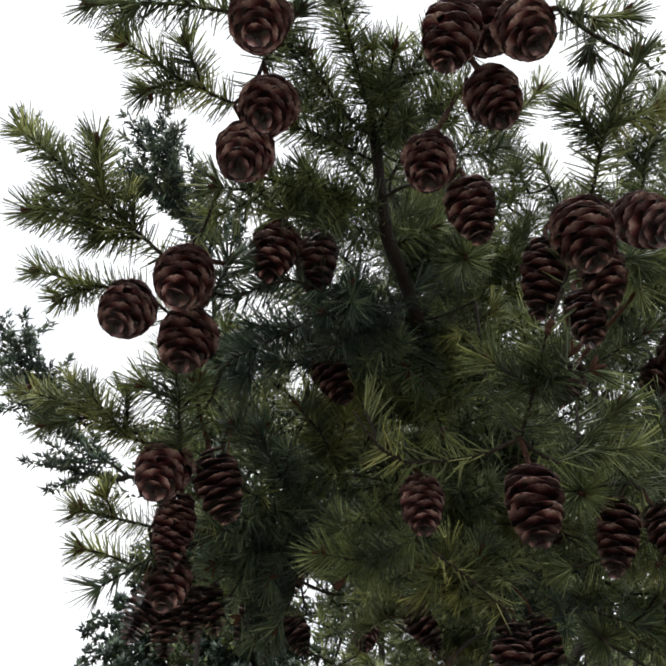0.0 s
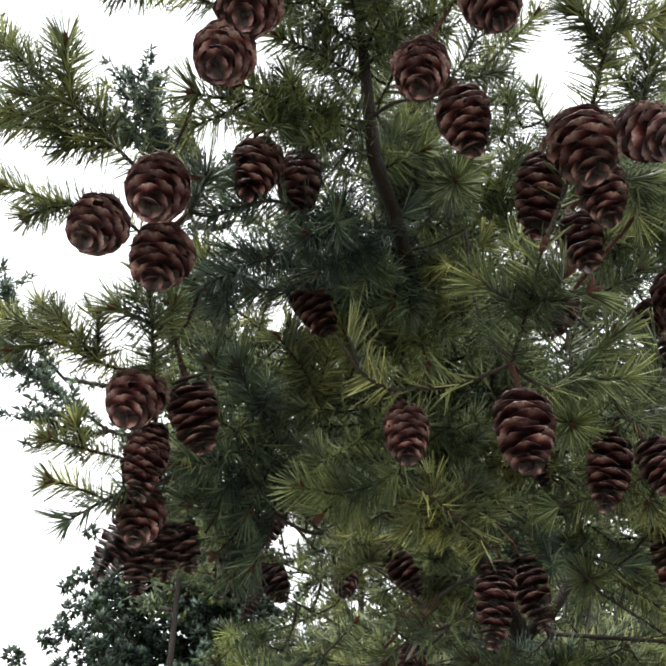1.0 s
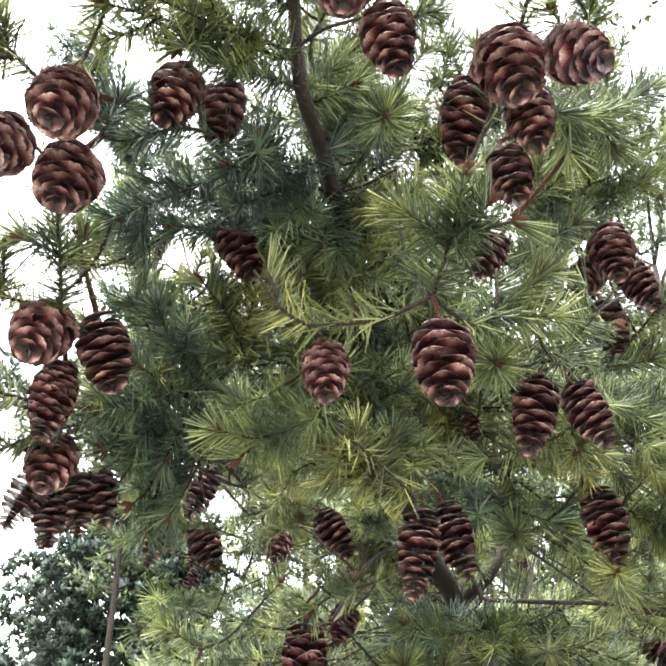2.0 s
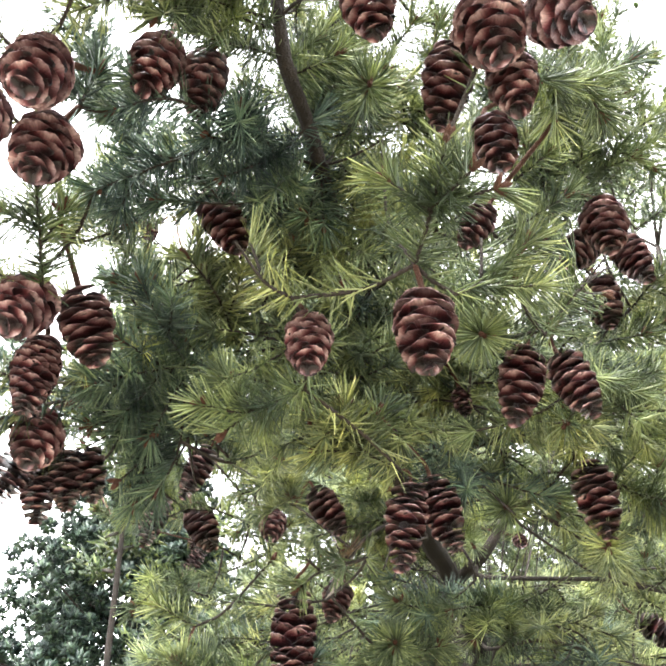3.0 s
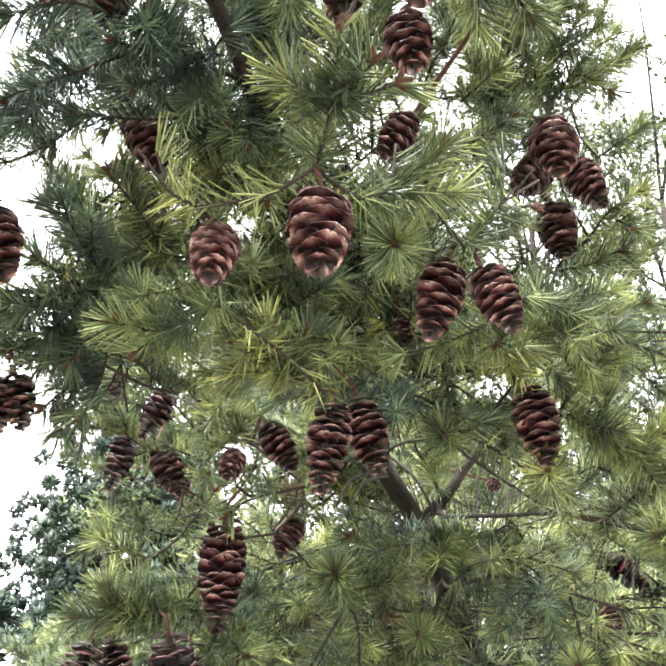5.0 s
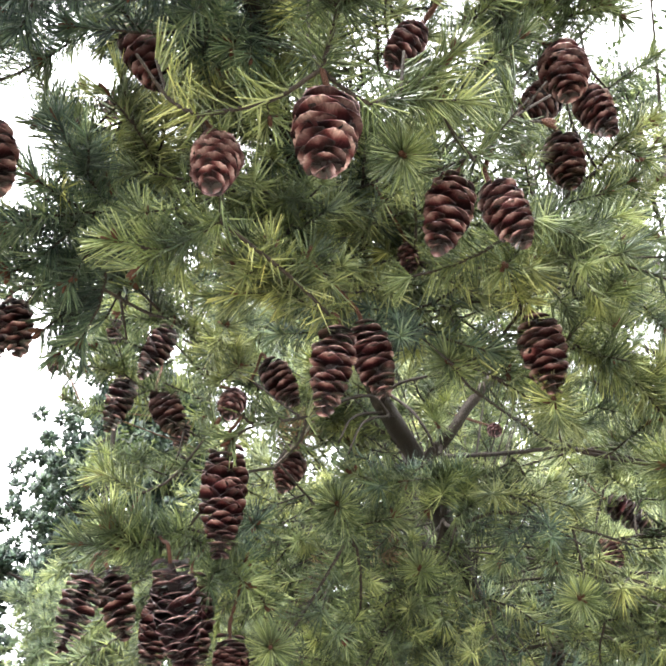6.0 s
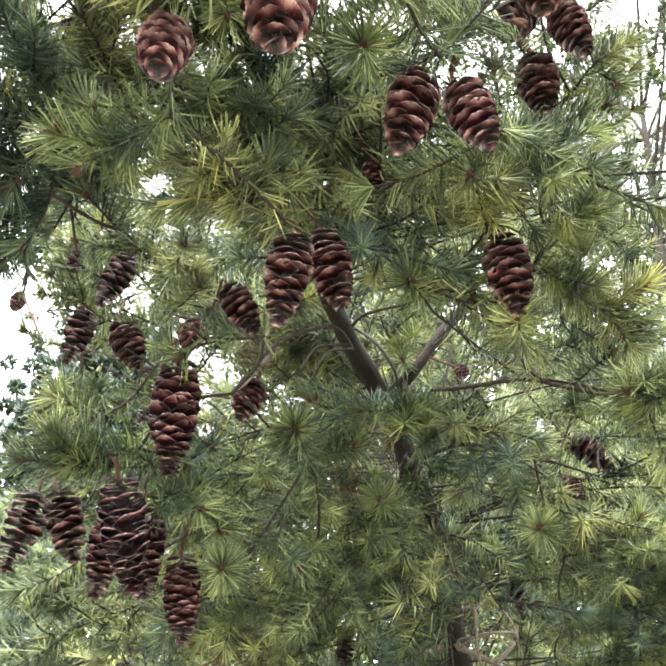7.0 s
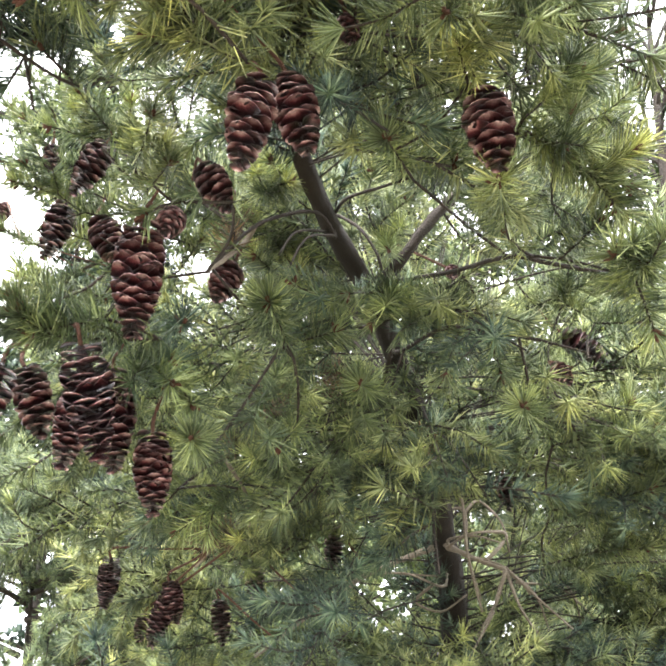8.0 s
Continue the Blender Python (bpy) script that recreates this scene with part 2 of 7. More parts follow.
clearing((0.056, 0.415, 1.944), (0.073, 0.554, 2.073), 0.008, 0.013)
clearing((0.045, 0.381, 1.948), (0.059, 0.509, 2.078), 0.009, 0.014)
clearing((0.038, 0.360, 1.952), (0.049, 0.479, 2.083), 0.009, 0.014)
clearing((0.063, 0.426, 1.941), (0.074, 0.555, 2.073), 0.008, 0.013)
clearing((0.053, 0.393, 1.944), (0.060, 0.509, 2.077), 0.009, 0.014)
clearing((0.046, 0.371, 1.948), (0.050, 0.480, 2.082), 0.009, 0.014)
clearing((0.069, 0.431, 1.939), (0.074, 0.555, 2.072), 0.008, 0.013)
clearing((0.058, 0.397, 1.943), (0.060, 0.510, 2.077), 0.009, 0.014)
clearing((0.051, 0.376, 1.946), (0.050, 0.480, 2.082), 0.009, 0.014)
clearing((-0.011, 0.576, 1.839), (-0.054, 1.049, 2.081), 0.011, 0.024)
clearing((-0.016, 0.588, 1.824), (-0.063, 1.072, 2.051), 0.011, 0.024)
clearing((0.011, 0.587, 1.839), (-0.050, 1.037, 2.073), 0.011, 0.024)
clearing((0.005, 0.598, 1.823), (-0.060, 1.058, 2.044), 0.011, 0.024)
clearing((0.026, 0.621, 1.827), (-0.049, 1.037, 2.073), 0.011, 0.023)
clearing((0.021, 0.631, 1.811), (-0.059, 1.056, 2.043), 0.011, 0.023)
clearing((0.038, 0.691, 1.823), (-0.052, 1.054, 2.081), 0.011, 0.022)
clearing((0.033, 0.699, 1.806), (-0.061, 1.068, 2.051), 0.011, 0.022)
clearing((0.170, 0.564, 1.717), (0.191, 0.954, 1.978), 0.006, 0.014)
clearing((0.176, 0.568, 1.707), (0.205, 0.990, 1.974), 0.007, 0.015)
clearing((0.181, 0.572, 1.697), (0.217, 1.020, 1.964), 0.007, 0.016)
clearing((0.188, 0.577, 1.685), (0.237, 1.067, 1.954), 0.007, 0.016)
clearing((0.206, 0.588, 1.658), (0.281, 1.093, 1.890), 0.006, 0.014)
clearing((0.212, 0.594, 1.642), (0.298, 1.124, 1.857), 0.005, 0.013)
clearing((0.214, 0.572, 1.692), (0.302, 1.069, 1.979), 0.005, 0.012)
clearing((0.222, 0.567, 1.702), (0.320, 1.056, 2.003), 0.005, 0.012)
clearing((0.231, 0.562, 1.711), (0.347, 1.057, 2.035), 0.005, 0.013)
clearing((0.172, 0.567, 1.708), (0.195, 0.990, 1.976), 0.004, 0.010)
clearing((0.161, 0.569, 1.707), (0.170, 0.966, 1.957), 0.004, 0.009)
clearing((0.151, 0.570, 1.706), (0.149, 0.955, 1.944), 0.004, 0.009)
clearing((0.144, 0.573, 1.701), (0.134, 0.947, 1.927), 0.004, 0.009)
clearing((0.136, 0.575, 1.697), (0.119, 0.924, 1.901), 0.004, 0.009)
clearing((0.128, 0.579, 1.691), (0.105, 0.910, 1.877), 0.005, 0.009)
clearing((0.163, 0.572, 1.700), (0.175, 0.972, 1.941), 0.004, 0.008)
clearing((0.155, 0.577, 1.690), (0.156, 0.948, 1.900), 0.004, 0.007)
clearing((0.161, 0.576, 1.690), (0.170, 0.947, 1.900), 0.004, 0.007)
clearing((0.168, 0.573, 1.697), (0.186, 0.974, 1.935), 0.004, 0.008)
clearing((0.273, 0.569, 1.687), (0.378, 0.871, 1.859), 0.003, 0.006)
clearing((0.286, 0.569, 1.685), (0.401, 0.864, 1.851), 0.003, 0.006)
clearing((0.300, 0.569, 1.683), (0.424, 0.857, 1.843), 0.003, 0.006)
clearing((0.237, 0.630, 1.560), (0.397, 1.396, 1.688), 0.007, 0.019)
clearing((0.237, 0.635, 1.547), (0.398, 1.412, 1.652), 0.007, 0.019)
clearing((0.238, 0.642, 1.533), (0.396, 1.415, 1.609), 0.007, 0.019)
clearing((0.247, 0.628, 1.563), (0.425, 1.390, 1.697), 0.005, 0.014)
clearing((0.263, 0.629, 1.557), (0.464, 1.370, 1.676), 0.005, 0.014)
clearing((0.257, 0.637, 1.540), (0.445, 1.377, 1.626), 0.005, 0.013)
clearing((0.271, 0.636, 1.540), (0.483, 1.374, 1.626), 0.004, 0.012)
clearing((0.216, 0.630, 1.564), (0.338, 1.420, 1.703), 0.004, 0.012)
clearing((0.196, 0.636, 1.554), (0.278, 1.405, 1.670), 0.004, 0.011)
clearing((0.177, 0.642, 1.543), (0.221, 1.390, 1.635), 0.004, 0.011)
clearing((0.155, 0.514, 1.721), (0.208, 0.999, 1.965), 0.006, 0.015)
clearing((0.164, 0.521, 1.708), (0.234, 1.046, 1.946), 0.006, 0.015)
clearing((0.190, 0.513, 1.718), (0.300, 1.041, 1.978), 0.005, 0.013)
clearing((0.198, 0.507, 1.728), (0.321, 1.038, 2.010), 0.005, 0.013)
clearing((0.112, 0.246, 1.691), (0.124, 0.447, 1.852), 0.007, 0.018)
clearing((0.119, 0.278, 1.670), (0.124, 0.449, 1.851), 0.007, 0.018)
clearing((0.112, 0.250, 1.683), (0.124, 0.458, 1.834), 0.007, 0.018)
clearing((0.119, 0.283, 1.663), (0.124, 0.459, 1.833), 0.007, 0.018)
clearing((0.088, 0.270, 1.703), (0.065, 0.509, 1.885), 0.006, 0.016)
clearing((0.095, 0.302, 1.683), (0.065, 0.511, 1.884), 0.006, 0.016)
clearing((0.088, 0.273, 1.697), (0.065, 0.518, 1.871), 0.006, 0.016)
clearing((0.095, 0.306, 1.677), (0.066, 0.519, 1.869), 0.006, 0.016)
clearing((0.145, 0.282, 1.701), (0.203, 0.539, 1.881), 0.006, 0.016)
clearing((0.152, 0.314, 1.681), (0.203, 0.540, 1.879), 0.006, 0.016)
clearing((0.142, 0.287, 1.693), (0.197, 0.550, 1.862), 0.006, 0.016)
clearing((0.149, 0.319, 1.673), (0.197, 0.551, 1.861), 0.006, 0.016)
clearing((0.158, 0.284, 1.702), (0.235, 0.545, 1.884), 0.006, 0.015)
clearing((0.165, 0.316, 1.682), (0.235, 0.546, 1.883), 0.006, 0.015)
clearing((0.161, 0.288, 1.696), (0.242, 0.554, 1.868), 0.006, 0.015)
clearing((0.168, 0.320, 1.675), (0.242, 0.555, 1.867), 0.006, 0.015)
clearing((0.117, 0.319, 1.679), (0.136, 0.632, 1.827), 0.006, 0.015)
clearing((0.124, 0.352, 1.658), (0.137, 0.633, 1.826), 0.006, 0.015)
clearing((0.147, 0.394, 1.628), (0.137, 0.634, 1.824), 0.006, 0.015)
clearing((0.116, 0.325, 1.670), (0.133, 0.645, 1.806), 0.006, 0.015)
clearing((0.123, 0.357, 1.650), (0.133, 0.646, 1.804), 0.006, 0.015)
clearing((0.145, 0.399, 1.620), (0.134, 0.647, 1.803), 0.006, 0.015)
clearing((0.127, 0.324, 1.683), (0.160, 0.643, 1.838), 0.006, 0.015)
clearing((0.134, 0.356, 1.663), (0.160, 0.643, 1.837), 0.006, 0.015)
clearing((0.156, 0.398, 1.633), (0.161, 0.644, 1.836), 0.006, 0.015)
clearing((0.130, 0.328, 1.675), (0.168, 0.654, 1.819), 0.006, 0.015)
clearing((0.137, 0.360, 1.655), (0.168, 0.654, 1.818), 0.006, 0.015)
clearing((0.159, 0.402, 1.625), (0.169, 0.655, 1.816), 0.006, 0.015)
clearing((0.183, 0.347, 1.700), (0.297, 0.698, 1.879), 0.008, 0.019)
clearing((0.190, 0.379, 1.680), (0.297, 0.699, 1.878), 0.008, 0.019)
clearing((0.212, 0.421, 1.650), (0.297, 0.700, 1.876), 0.008, 0.019)
clearing((0.185, 0.352, 1.691), (0.301, 0.711, 1.857), 0.008, 0.019)
clearing((0.192, 0.384, 1.671), (0.301, 0.712, 1.856), 0.008, 0.019)
clearing((0.214, 0.426, 1.641), (0.302, 0.713, 1.854), 0.008, 0.019)
clearing((0.087, 0.362, 1.658), (0.062, 0.735, 1.777), 0.007, 0.017)
clearing((0.094, 0.394, 1.638), (0.062, 0.736, 1.776), 0.007, 0.017)
clearing((0.116, 0.436, 1.608), (0.063, 0.737, 1.775), 0.007, 0.017)
clearing((0.087, 0.368, 1.648), (0.062, 0.751, 1.751), 0.007, 0.017)
clearing((0.094, 0.400, 1.627), (0.063, 0.751, 1.750), 0.007, 0.017)
clearing((0.116, 0.442, 1.597), (0.064, 0.752, 1.748), 0.007, 0.017)
clearing((0.080, 0.410, 1.610), (0.029, 0.775, 1.707), 0.007, 0.018)
clearing((0.102, 0.452, 1.580), (0.030, 0.775, 1.706), 0.007, 0.018)
clearing((0.083, 0.417, 1.597), (0.035, 0.793, 1.676), 0.007, 0.018)
clearing((0.105, 0.459, 1.567), (0.036, 0.793, 1.675), 0.007, 0.018)
clearing((0.082, 0.440, 1.613), (0.033, 0.849, 1.715), 0.007, 0.017)
clearing((0.104, 0.481, 1.583), (0.034, 0.850, 1.714), 0.007, 0.017)
clearing((0.084, 0.445, 1.602), (0.037, 0.861, 1.688), 0.007, 0.017)
clearing((0.106, 0.486, 1.572), (0.038, 0.862, 1.687), 0.007, 0.017)
clearing((0.073, 0.432, 1.609), (0.012, 0.831, 1.705), 0.006, 0.015)
clearing((0.096, 0.474, 1.579), (0.012, 0.832, 1.704), 0.006, 0.015)
clearing((0.072, 0.436, 1.599), (0.009, 0.842, 1.682), 0.006, 0.015)
clearing((0.095, 0.478, 1.569), (0.010, 0.842, 1.681), 0.006, 0.015)
clearing((0.095, 0.443, 1.596), (0.066, 0.858, 1.675), 0.006, 0.015)
clearing((0.118, 0.485, 1.566), (0.066, 0.859, 1.673), 0.006, 0.015)
clearing((0.119, 0.488, 1.558), (0.070, 0.868, 1.652), 0.006, 0.015)
clearing((0.048, 0.432, 1.614), (-0.051, 0.831, 1.719), 0.006, 0.016)
clearing((0.046, 0.437, 1.606), (-0.057, 0.844, 1.698), 0.006, 0.016)
clearing((0.054, 0.447, 1.620), (-0.035, 0.869, 1.732), 0.006, 0.016)
clearing((0.076, 0.489, 1.590), (-0.035, 0.870, 1.731), 0.006, 0.016)
clearing((0.058, 0.451, 1.612), (-0.025, 0.880, 1.713), 0.006, 0.016)
clearing((0.081, 0.493, 1.582), (-0.024, 0.880, 1.712), 0.006, 0.016)
clearing((0.043, 0.480, 1.775), (-0.047, 1.033, 2.066), 0.007, 0.017)
clearing((0.050, 0.513, 1.755), (-0.047, 1.033, 2.065), 0.007, 0.017)
clearing((0.072, 0.555, 1.725), (-0.046, 1.034, 2.064), 0.007, 0.017)
clearing((0.038, 0.486, 1.766), (-0.060, 1.047, 2.043), 0.007, 0.017)
clearing((0.045, 0.519, 1.745), (-0.059, 1.048, 2.043), 0.007, 0.017)
clearing((0.067, 0.560, 1.716), (-0.059, 1.048, 2.042), 0.007, 0.017)
clearing((0.015, 0.534, 1.775), (-0.115, 1.166, 2.067), 0.008, 0.019)
clearing((0.022, 0.567, 1.755), (-0.115, 1.166, 2.067), 0.008, 0.019)
clearing((0.044, 0.608, 1.725), (-0.114, 1.167, 2.066), 0.008, 0.019)
clearing((0.012, 0.541, 1.765), (-0.122, 1.182, 2.041), 0.008, 0.019)
clearing((0.020, 0.573, 1.744), (-0.122, 1.182, 2.040), 0.008, 0.019)
clearing((0.042, 0.615, 1.714), (-0.121, 1.183, 2.039), 0.008, 0.019)
clearing((0.037, 0.539, 1.770), (-0.061, 1.176, 2.054), 0.009, 0.022)
clearing((0.044, 0.572, 1.750), (-0.060, 1.176, 2.054), 0.009, 0.022)
clearing((0.066, 0.613, 1.720), (-0.060, 1.177, 2.052), 0.009, 0.022)
clearing((0.044, 0.544, 1.762), (-0.045, 1.187, 2.033), 0.009, 0.022)
clearing((0.051, 0.576, 1.742), (-0.044, 1.187, 2.033), 0.009, 0.022)
clearing((0.073, 0.618, 1.712), (-0.044, 1.188, 2.032), 0.009, 0.022)
clearing((0.099, 0.428, 1.730), (0.091, 0.904, 1.955), 0.006, 0.016)
clearing((0.106, 0.461, 1.710), (0.092, 0.904, 1.954), 0.006, 0.016)
clearing((0.128, 0.503, 1.680), (0.092, 0.905, 1.953), 0.006, 0.016)
clearing((0.105, 0.432, 1.723), (0.105, 0.912, 1.938), 0.006, 0.016)
clearing((0.112, 0.464, 1.703), (0.105, 0.913, 1.937), 0.006, 0.016)
clearing((0.134, 0.506, 1.673), (0.106, 0.913, 1.936), 0.006, 0.016)
clearing((0.078, 0.479, 1.744), (0.041, 1.029, 1.989), 0.007, 0.016)
clearing((0.086, 0.511, 1.723), (0.041, 1.029, 1.989), 0.007, 0.016)
clearing((0.108, 0.553, 1.694), (0.042, 1.030, 1.988), 0.007, 0.016)
clearing((0.077, 0.482, 1.739), (0.038, 1.038, 1.977), 0.007, 0.016)
clearing((0.084, 0.514, 1.718), (0.038, 1.038, 1.976), 0.007, 0.016)
clearing((0.107, 0.556, 1.688), (0.039, 1.039, 1.975), 0.007, 0.016)
clearing((0.106, 0.443, 1.698), (0.109, 0.939, 1.875), 0.006, 0.016)
clearing((0.113, 0.475, 1.677), (0.109, 0.939, 1.874), 0.006, 0.016)
clearing((0.135, 0.517, 1.647), (0.110, 0.940, 1.873), 0.006, 0.016)
clearing((0.104, 0.446, 1.691), (0.104, 0.946, 1.860), 0.006, 0.016)
clearing((0.111, 0.478, 1.671), (0.104, 0.947, 1.859), 0.006, 0.016)
clearing((0.133, 0.520, 1.641), (0.104, 0.947, 1.858), 0.006, 0.016)
clearing((0.144, 0.352, 1.736), (0.203, 0.718, 1.971), 0.004, 0.009)
clearing((0.151, 0.384, 1.716), (0.203, 0.719, 1.971), 0.004, 0.009)
clearing((0.173, 0.426, 1.686), (0.203, 0.719, 1.970), 0.004, 0.009)
clearing((0.145, 0.354, 1.731), (0.205, 0.723, 1.960), 0.004, 0.009)
clearing((0.152, 0.386, 1.711), (0.205, 0.724, 1.960), 0.004, 0.009)
clearing((0.174, 0.428, 1.681), (0.205, 0.724, 1.959), 0.004, 0.009)
clearing((0.196, 0.318, 1.792), (0.328, 0.629, 2.104), 0.008, 0.020)
clearing((0.203, 0.350, 1.772), (0.328, 0.630, 2.103), 0.008, 0.020)
clearing((0.196, 0.323, 1.786), (0.329, 0.640, 2.088), 0.008, 0.020)
clearing((0.204, 0.355, 1.765), (0.330, 0.641, 2.087), 0.008, 0.020)
clearing((0.210, 0.336, 1.793), (0.365, 0.675, 2.109), 0.007, 0.017)
clearing((0.217, 0.368, 1.773), (0.365, 0.676, 2.108), 0.007, 0.017)
clearing((0.215, 0.340, 1.786), (0.377, 0.686, 2.093), 0.007, 0.017)
clearing((0.222, 0.373, 1.766), (0.377, 0.686, 2.092), 0.007, 0.017)
clearing((0.206, 0.358, 1.789), (0.355, 0.730, 2.100), 0.007, 0.018)
clearing((0.214, 0.391, 1.769), (0.355, 0.730, 2.099), 0.007, 0.018)
clearing((0.209, 0.363, 1.782), (0.361, 0.742, 2.081), 0.007, 0.018)
clearing((0.216, 0.395, 1.762), (0.361, 0.742, 2.081), 0.007, 0.018)
clearing((0.190, 0.332, 1.795), (0.316, 0.666, 2.114), 0.006, 0.016)
clearing((0.198, 0.364, 1.775), (0.316, 0.667, 2.113), 0.006, 0.016)
clearing((0.188, 0.335, 1.791), (0.309, 0.673, 2.105), 0.006, 0.016)
clearing((0.195, 0.367, 1.771), (0.309, 0.674, 2.104), 0.006, 0.016)
clearing((0.268, 0.521, 1.708), (0.508, 1.134, 1.902), 0.007, 0.017)
clearing((0.275, 0.553, 1.688), (0.508, 1.134, 1.901), 0.007, 0.017)
clearing((0.297, 0.595, 1.658), (0.509, 1.134, 1.900), 0.007, 0.017)
clearing((0.279, 0.523, 1.701), (0.536, 1.140, 1.884), 0.007, 0.017)
clearing((0.286, 0.555, 1.681), (0.536, 1.140, 1.884), 0.007, 0.017)
clearing((0.308, 0.597, 1.651), (0.536, 1.140, 1.883), 0.007, 0.017)
clearing((0.237, 0.463, 1.670), (0.432, 0.994, 1.808), 0.004, 0.011)
clearing((0.244, 0.495, 1.650), (0.432, 0.994, 1.808), 0.004, 0.011)
clearing((0.266, 0.537, 1.620), (0.433, 0.994, 1.807), 0.004, 0.011)
clearing((0.239, 0.464, 1.666), (0.437, 0.998, 1.799), 0.004, 0.011)
clearing((0.246, 0.497, 1.646), (0.437, 0.998, 1.798), 0.004, 0.011)
clearing((0.268, 0.539, 1.616), (0.437, 0.998, 1.797), 0.004, 0.011)
clearing((0.075, 0.676, 1.563), (-0.039, 1.338, 1.667), 0.006, 0.014)
clearing((0.074, 0.681, 1.553), (-0.043, 1.350, 1.642), 0.006, 0.014)
clearing((0.104, 0.695, 1.555), (0.032, 1.385, 1.647), 0.006, 0.014)
clearing((0.107, 0.698, 1.548), (0.038, 1.393, 1.629), 0.006, 0.014)
clearing((0.100, 0.699, 1.547), (0.021, 1.395, 1.627), 0.006, 0.015)
clearing((0.097, 0.703, 1.538), (0.015, 1.406, 1.605), 0.006, 0.015)
clearing((0.086, 0.736, 1.545), (-0.014, 1.489, 1.623), 0.005, 0.013)
clearing((0.085, 0.739, 1.540), (-0.016, 1.496, 1.610), 0.005, 0.013)
clearing((0.129, 0.714, 1.548), (0.093, 1.433, 1.629), 0.006, 0.014)
clearing((0.130, 0.718, 1.539), (0.097, 1.442, 1.608), 0.006, 0.014)
clearing((0.146, 0.721, 1.569), (0.137, 1.450, 1.683), 0.005, 0.013)
clearing((0.147, 0.724, 1.561), (0.138, 1.459, 1.663), 0.005, 0.013)
clearing((0.190, 0.711, 1.584), (0.244, 1.425, 1.719), 0.005, 0.013)
clearing((0.189, 0.714, 1.577), (0.242, 1.433, 1.701), 0.005, 0.013)
clearing((0.252, 0.617, 1.636), (0.453, 1.298, 1.774), 0.005, 0.011)
clearing((0.274, 0.659, 1.606), (0.453, 1.298, 1.773), 0.005, 0.011)
clearing((0.253, 0.620, 1.628), (0.456, 1.306, 1.756), 0.005, 0.011)
clearing((0.275, 0.662, 1.599), (0.456, 1.306, 1.756), 0.005, 0.011)
clearing((-0.016, 0.207, 1.745), (-0.087, 0.393, 1.975), 0.007, 0.018)
clearing((-0.018, 0.210, 1.741), (-0.093, 0.400, 1.966), 0.007, 0.018)
clearing((-0.017, 0.225, 1.742), (-0.091, 0.438, 1.971), 0.007, 0.016)
clearing((-0.019, 0.229, 1.737), (-0.096, 0.449, 1.958), 0.007, 0.016)
clearing((-0.028, 0.223, 1.746), (-0.118, 0.433, 1.981), 0.007, 0.016)
clearing((-0.032, 0.224, 1.745), (-0.127, 0.437, 1.978), 0.007, 0.016)
clearing((0.004, 0.226, 1.776), (-0.040, 0.442, 2.054), 0.007, 0.017)
clearing((0.046, 0.242, 1.772), (-0.039, 0.443, 2.054), 0.007, 0.017)
clearing((0.003, 0.230, 1.771), (-0.043, 0.452, 2.041), 0.007, 0.017)
clearing((0.044, 0.246, 1.766), (-0.041, 0.453, 2.041), 0.007, 0.017)
clearing((0.016, 0.232, 1.778), (-0.012, 0.457, 2.059), 0.006, 0.015)
clearing((0.057, 0.248, 1.774), (-0.010, 0.458, 2.059), 0.006, 0.015)
clearing((0.014, 0.236, 1.773), (-0.016, 0.467, 2.047), 0.006, 0.015)
clearing((0.056, 0.252, 1.768), (-0.014, 0.468, 2.047), 0.006, 0.015)
clearing((0.018, 0.281, 1.770), (-0.007, 0.579, 2.043), 0.006, 0.015)
clearing((0.059, 0.297, 1.766), (-0.005, 0.580, 2.043), 0.006, 0.015)
clearing((0.067, 0.330, 1.746), (-0.005, 0.581, 2.042), 0.006, 0.015)
clearing((0.022, 0.287, 1.763), (0.002, 0.593, 2.024), 0.006, 0.015)
clearing((0.063, 0.303, 1.759), (0.004, 0.593, 2.024), 0.006, 0.015)
clearing((0.070, 0.335, 1.738), (0.004, 0.594, 2.023), 0.006, 0.015)
clearing((0.135, 0.267, 1.741), (0.179, 0.507, 1.981), 0.005, 0.012)
clearing((0.142, 0.300, 1.721), (0.179, 0.508, 1.980), 0.005, 0.012)
clearing((0.131, 0.271, 1.737), (0.170, 0.515, 1.970), 0.005, 0.012)
clearing((0.138, 0.303, 1.716), (0.170, 0.516, 1.969), 0.005, 0.012)
clearing((0.080, 0.192, 1.745), (0.146, 0.356, 1.976), 0.007, 0.017)
clearing((0.084, 0.195, 1.740), (0.155, 0.364, 1.965), 0.007, 0.017)
clearing((0.075, 0.204, 1.746), (0.132, 0.388, 1.981), 0.005, 0.013)
clearing((0.116, 0.220, 1.742), (0.134, 0.388, 1.981), 0.005, 0.013)
clearing((0.074, 0.209, 1.739), (0.131, 0.400, 1.964), 0.005, 0.013)
clearing((0.116, 0.225, 1.735), (0.133, 0.401, 1.964), 0.005, 0.013)
clearing((0.090, 0.204, 1.744), (0.169, 0.388, 1.976), 0.005, 0.013)
clearing((0.131, 0.220, 1.740), (0.171, 0.389, 1.975), 0.005, 0.013)
clearing((0.092, 0.207, 1.740), (0.174, 0.395, 1.966), 0.005, 0.013)
clearing((0.133, 0.223, 1.736), (0.176, 0.396, 1.966), 0.005, 0.013)
clearing((0.095, 0.234, 1.756), (0.181, 0.463, 2.008), 0.006, 0.014)
clearing((0.136, 0.250, 1.752), (0.183, 0.463, 2.007), 0.006, 0.014)
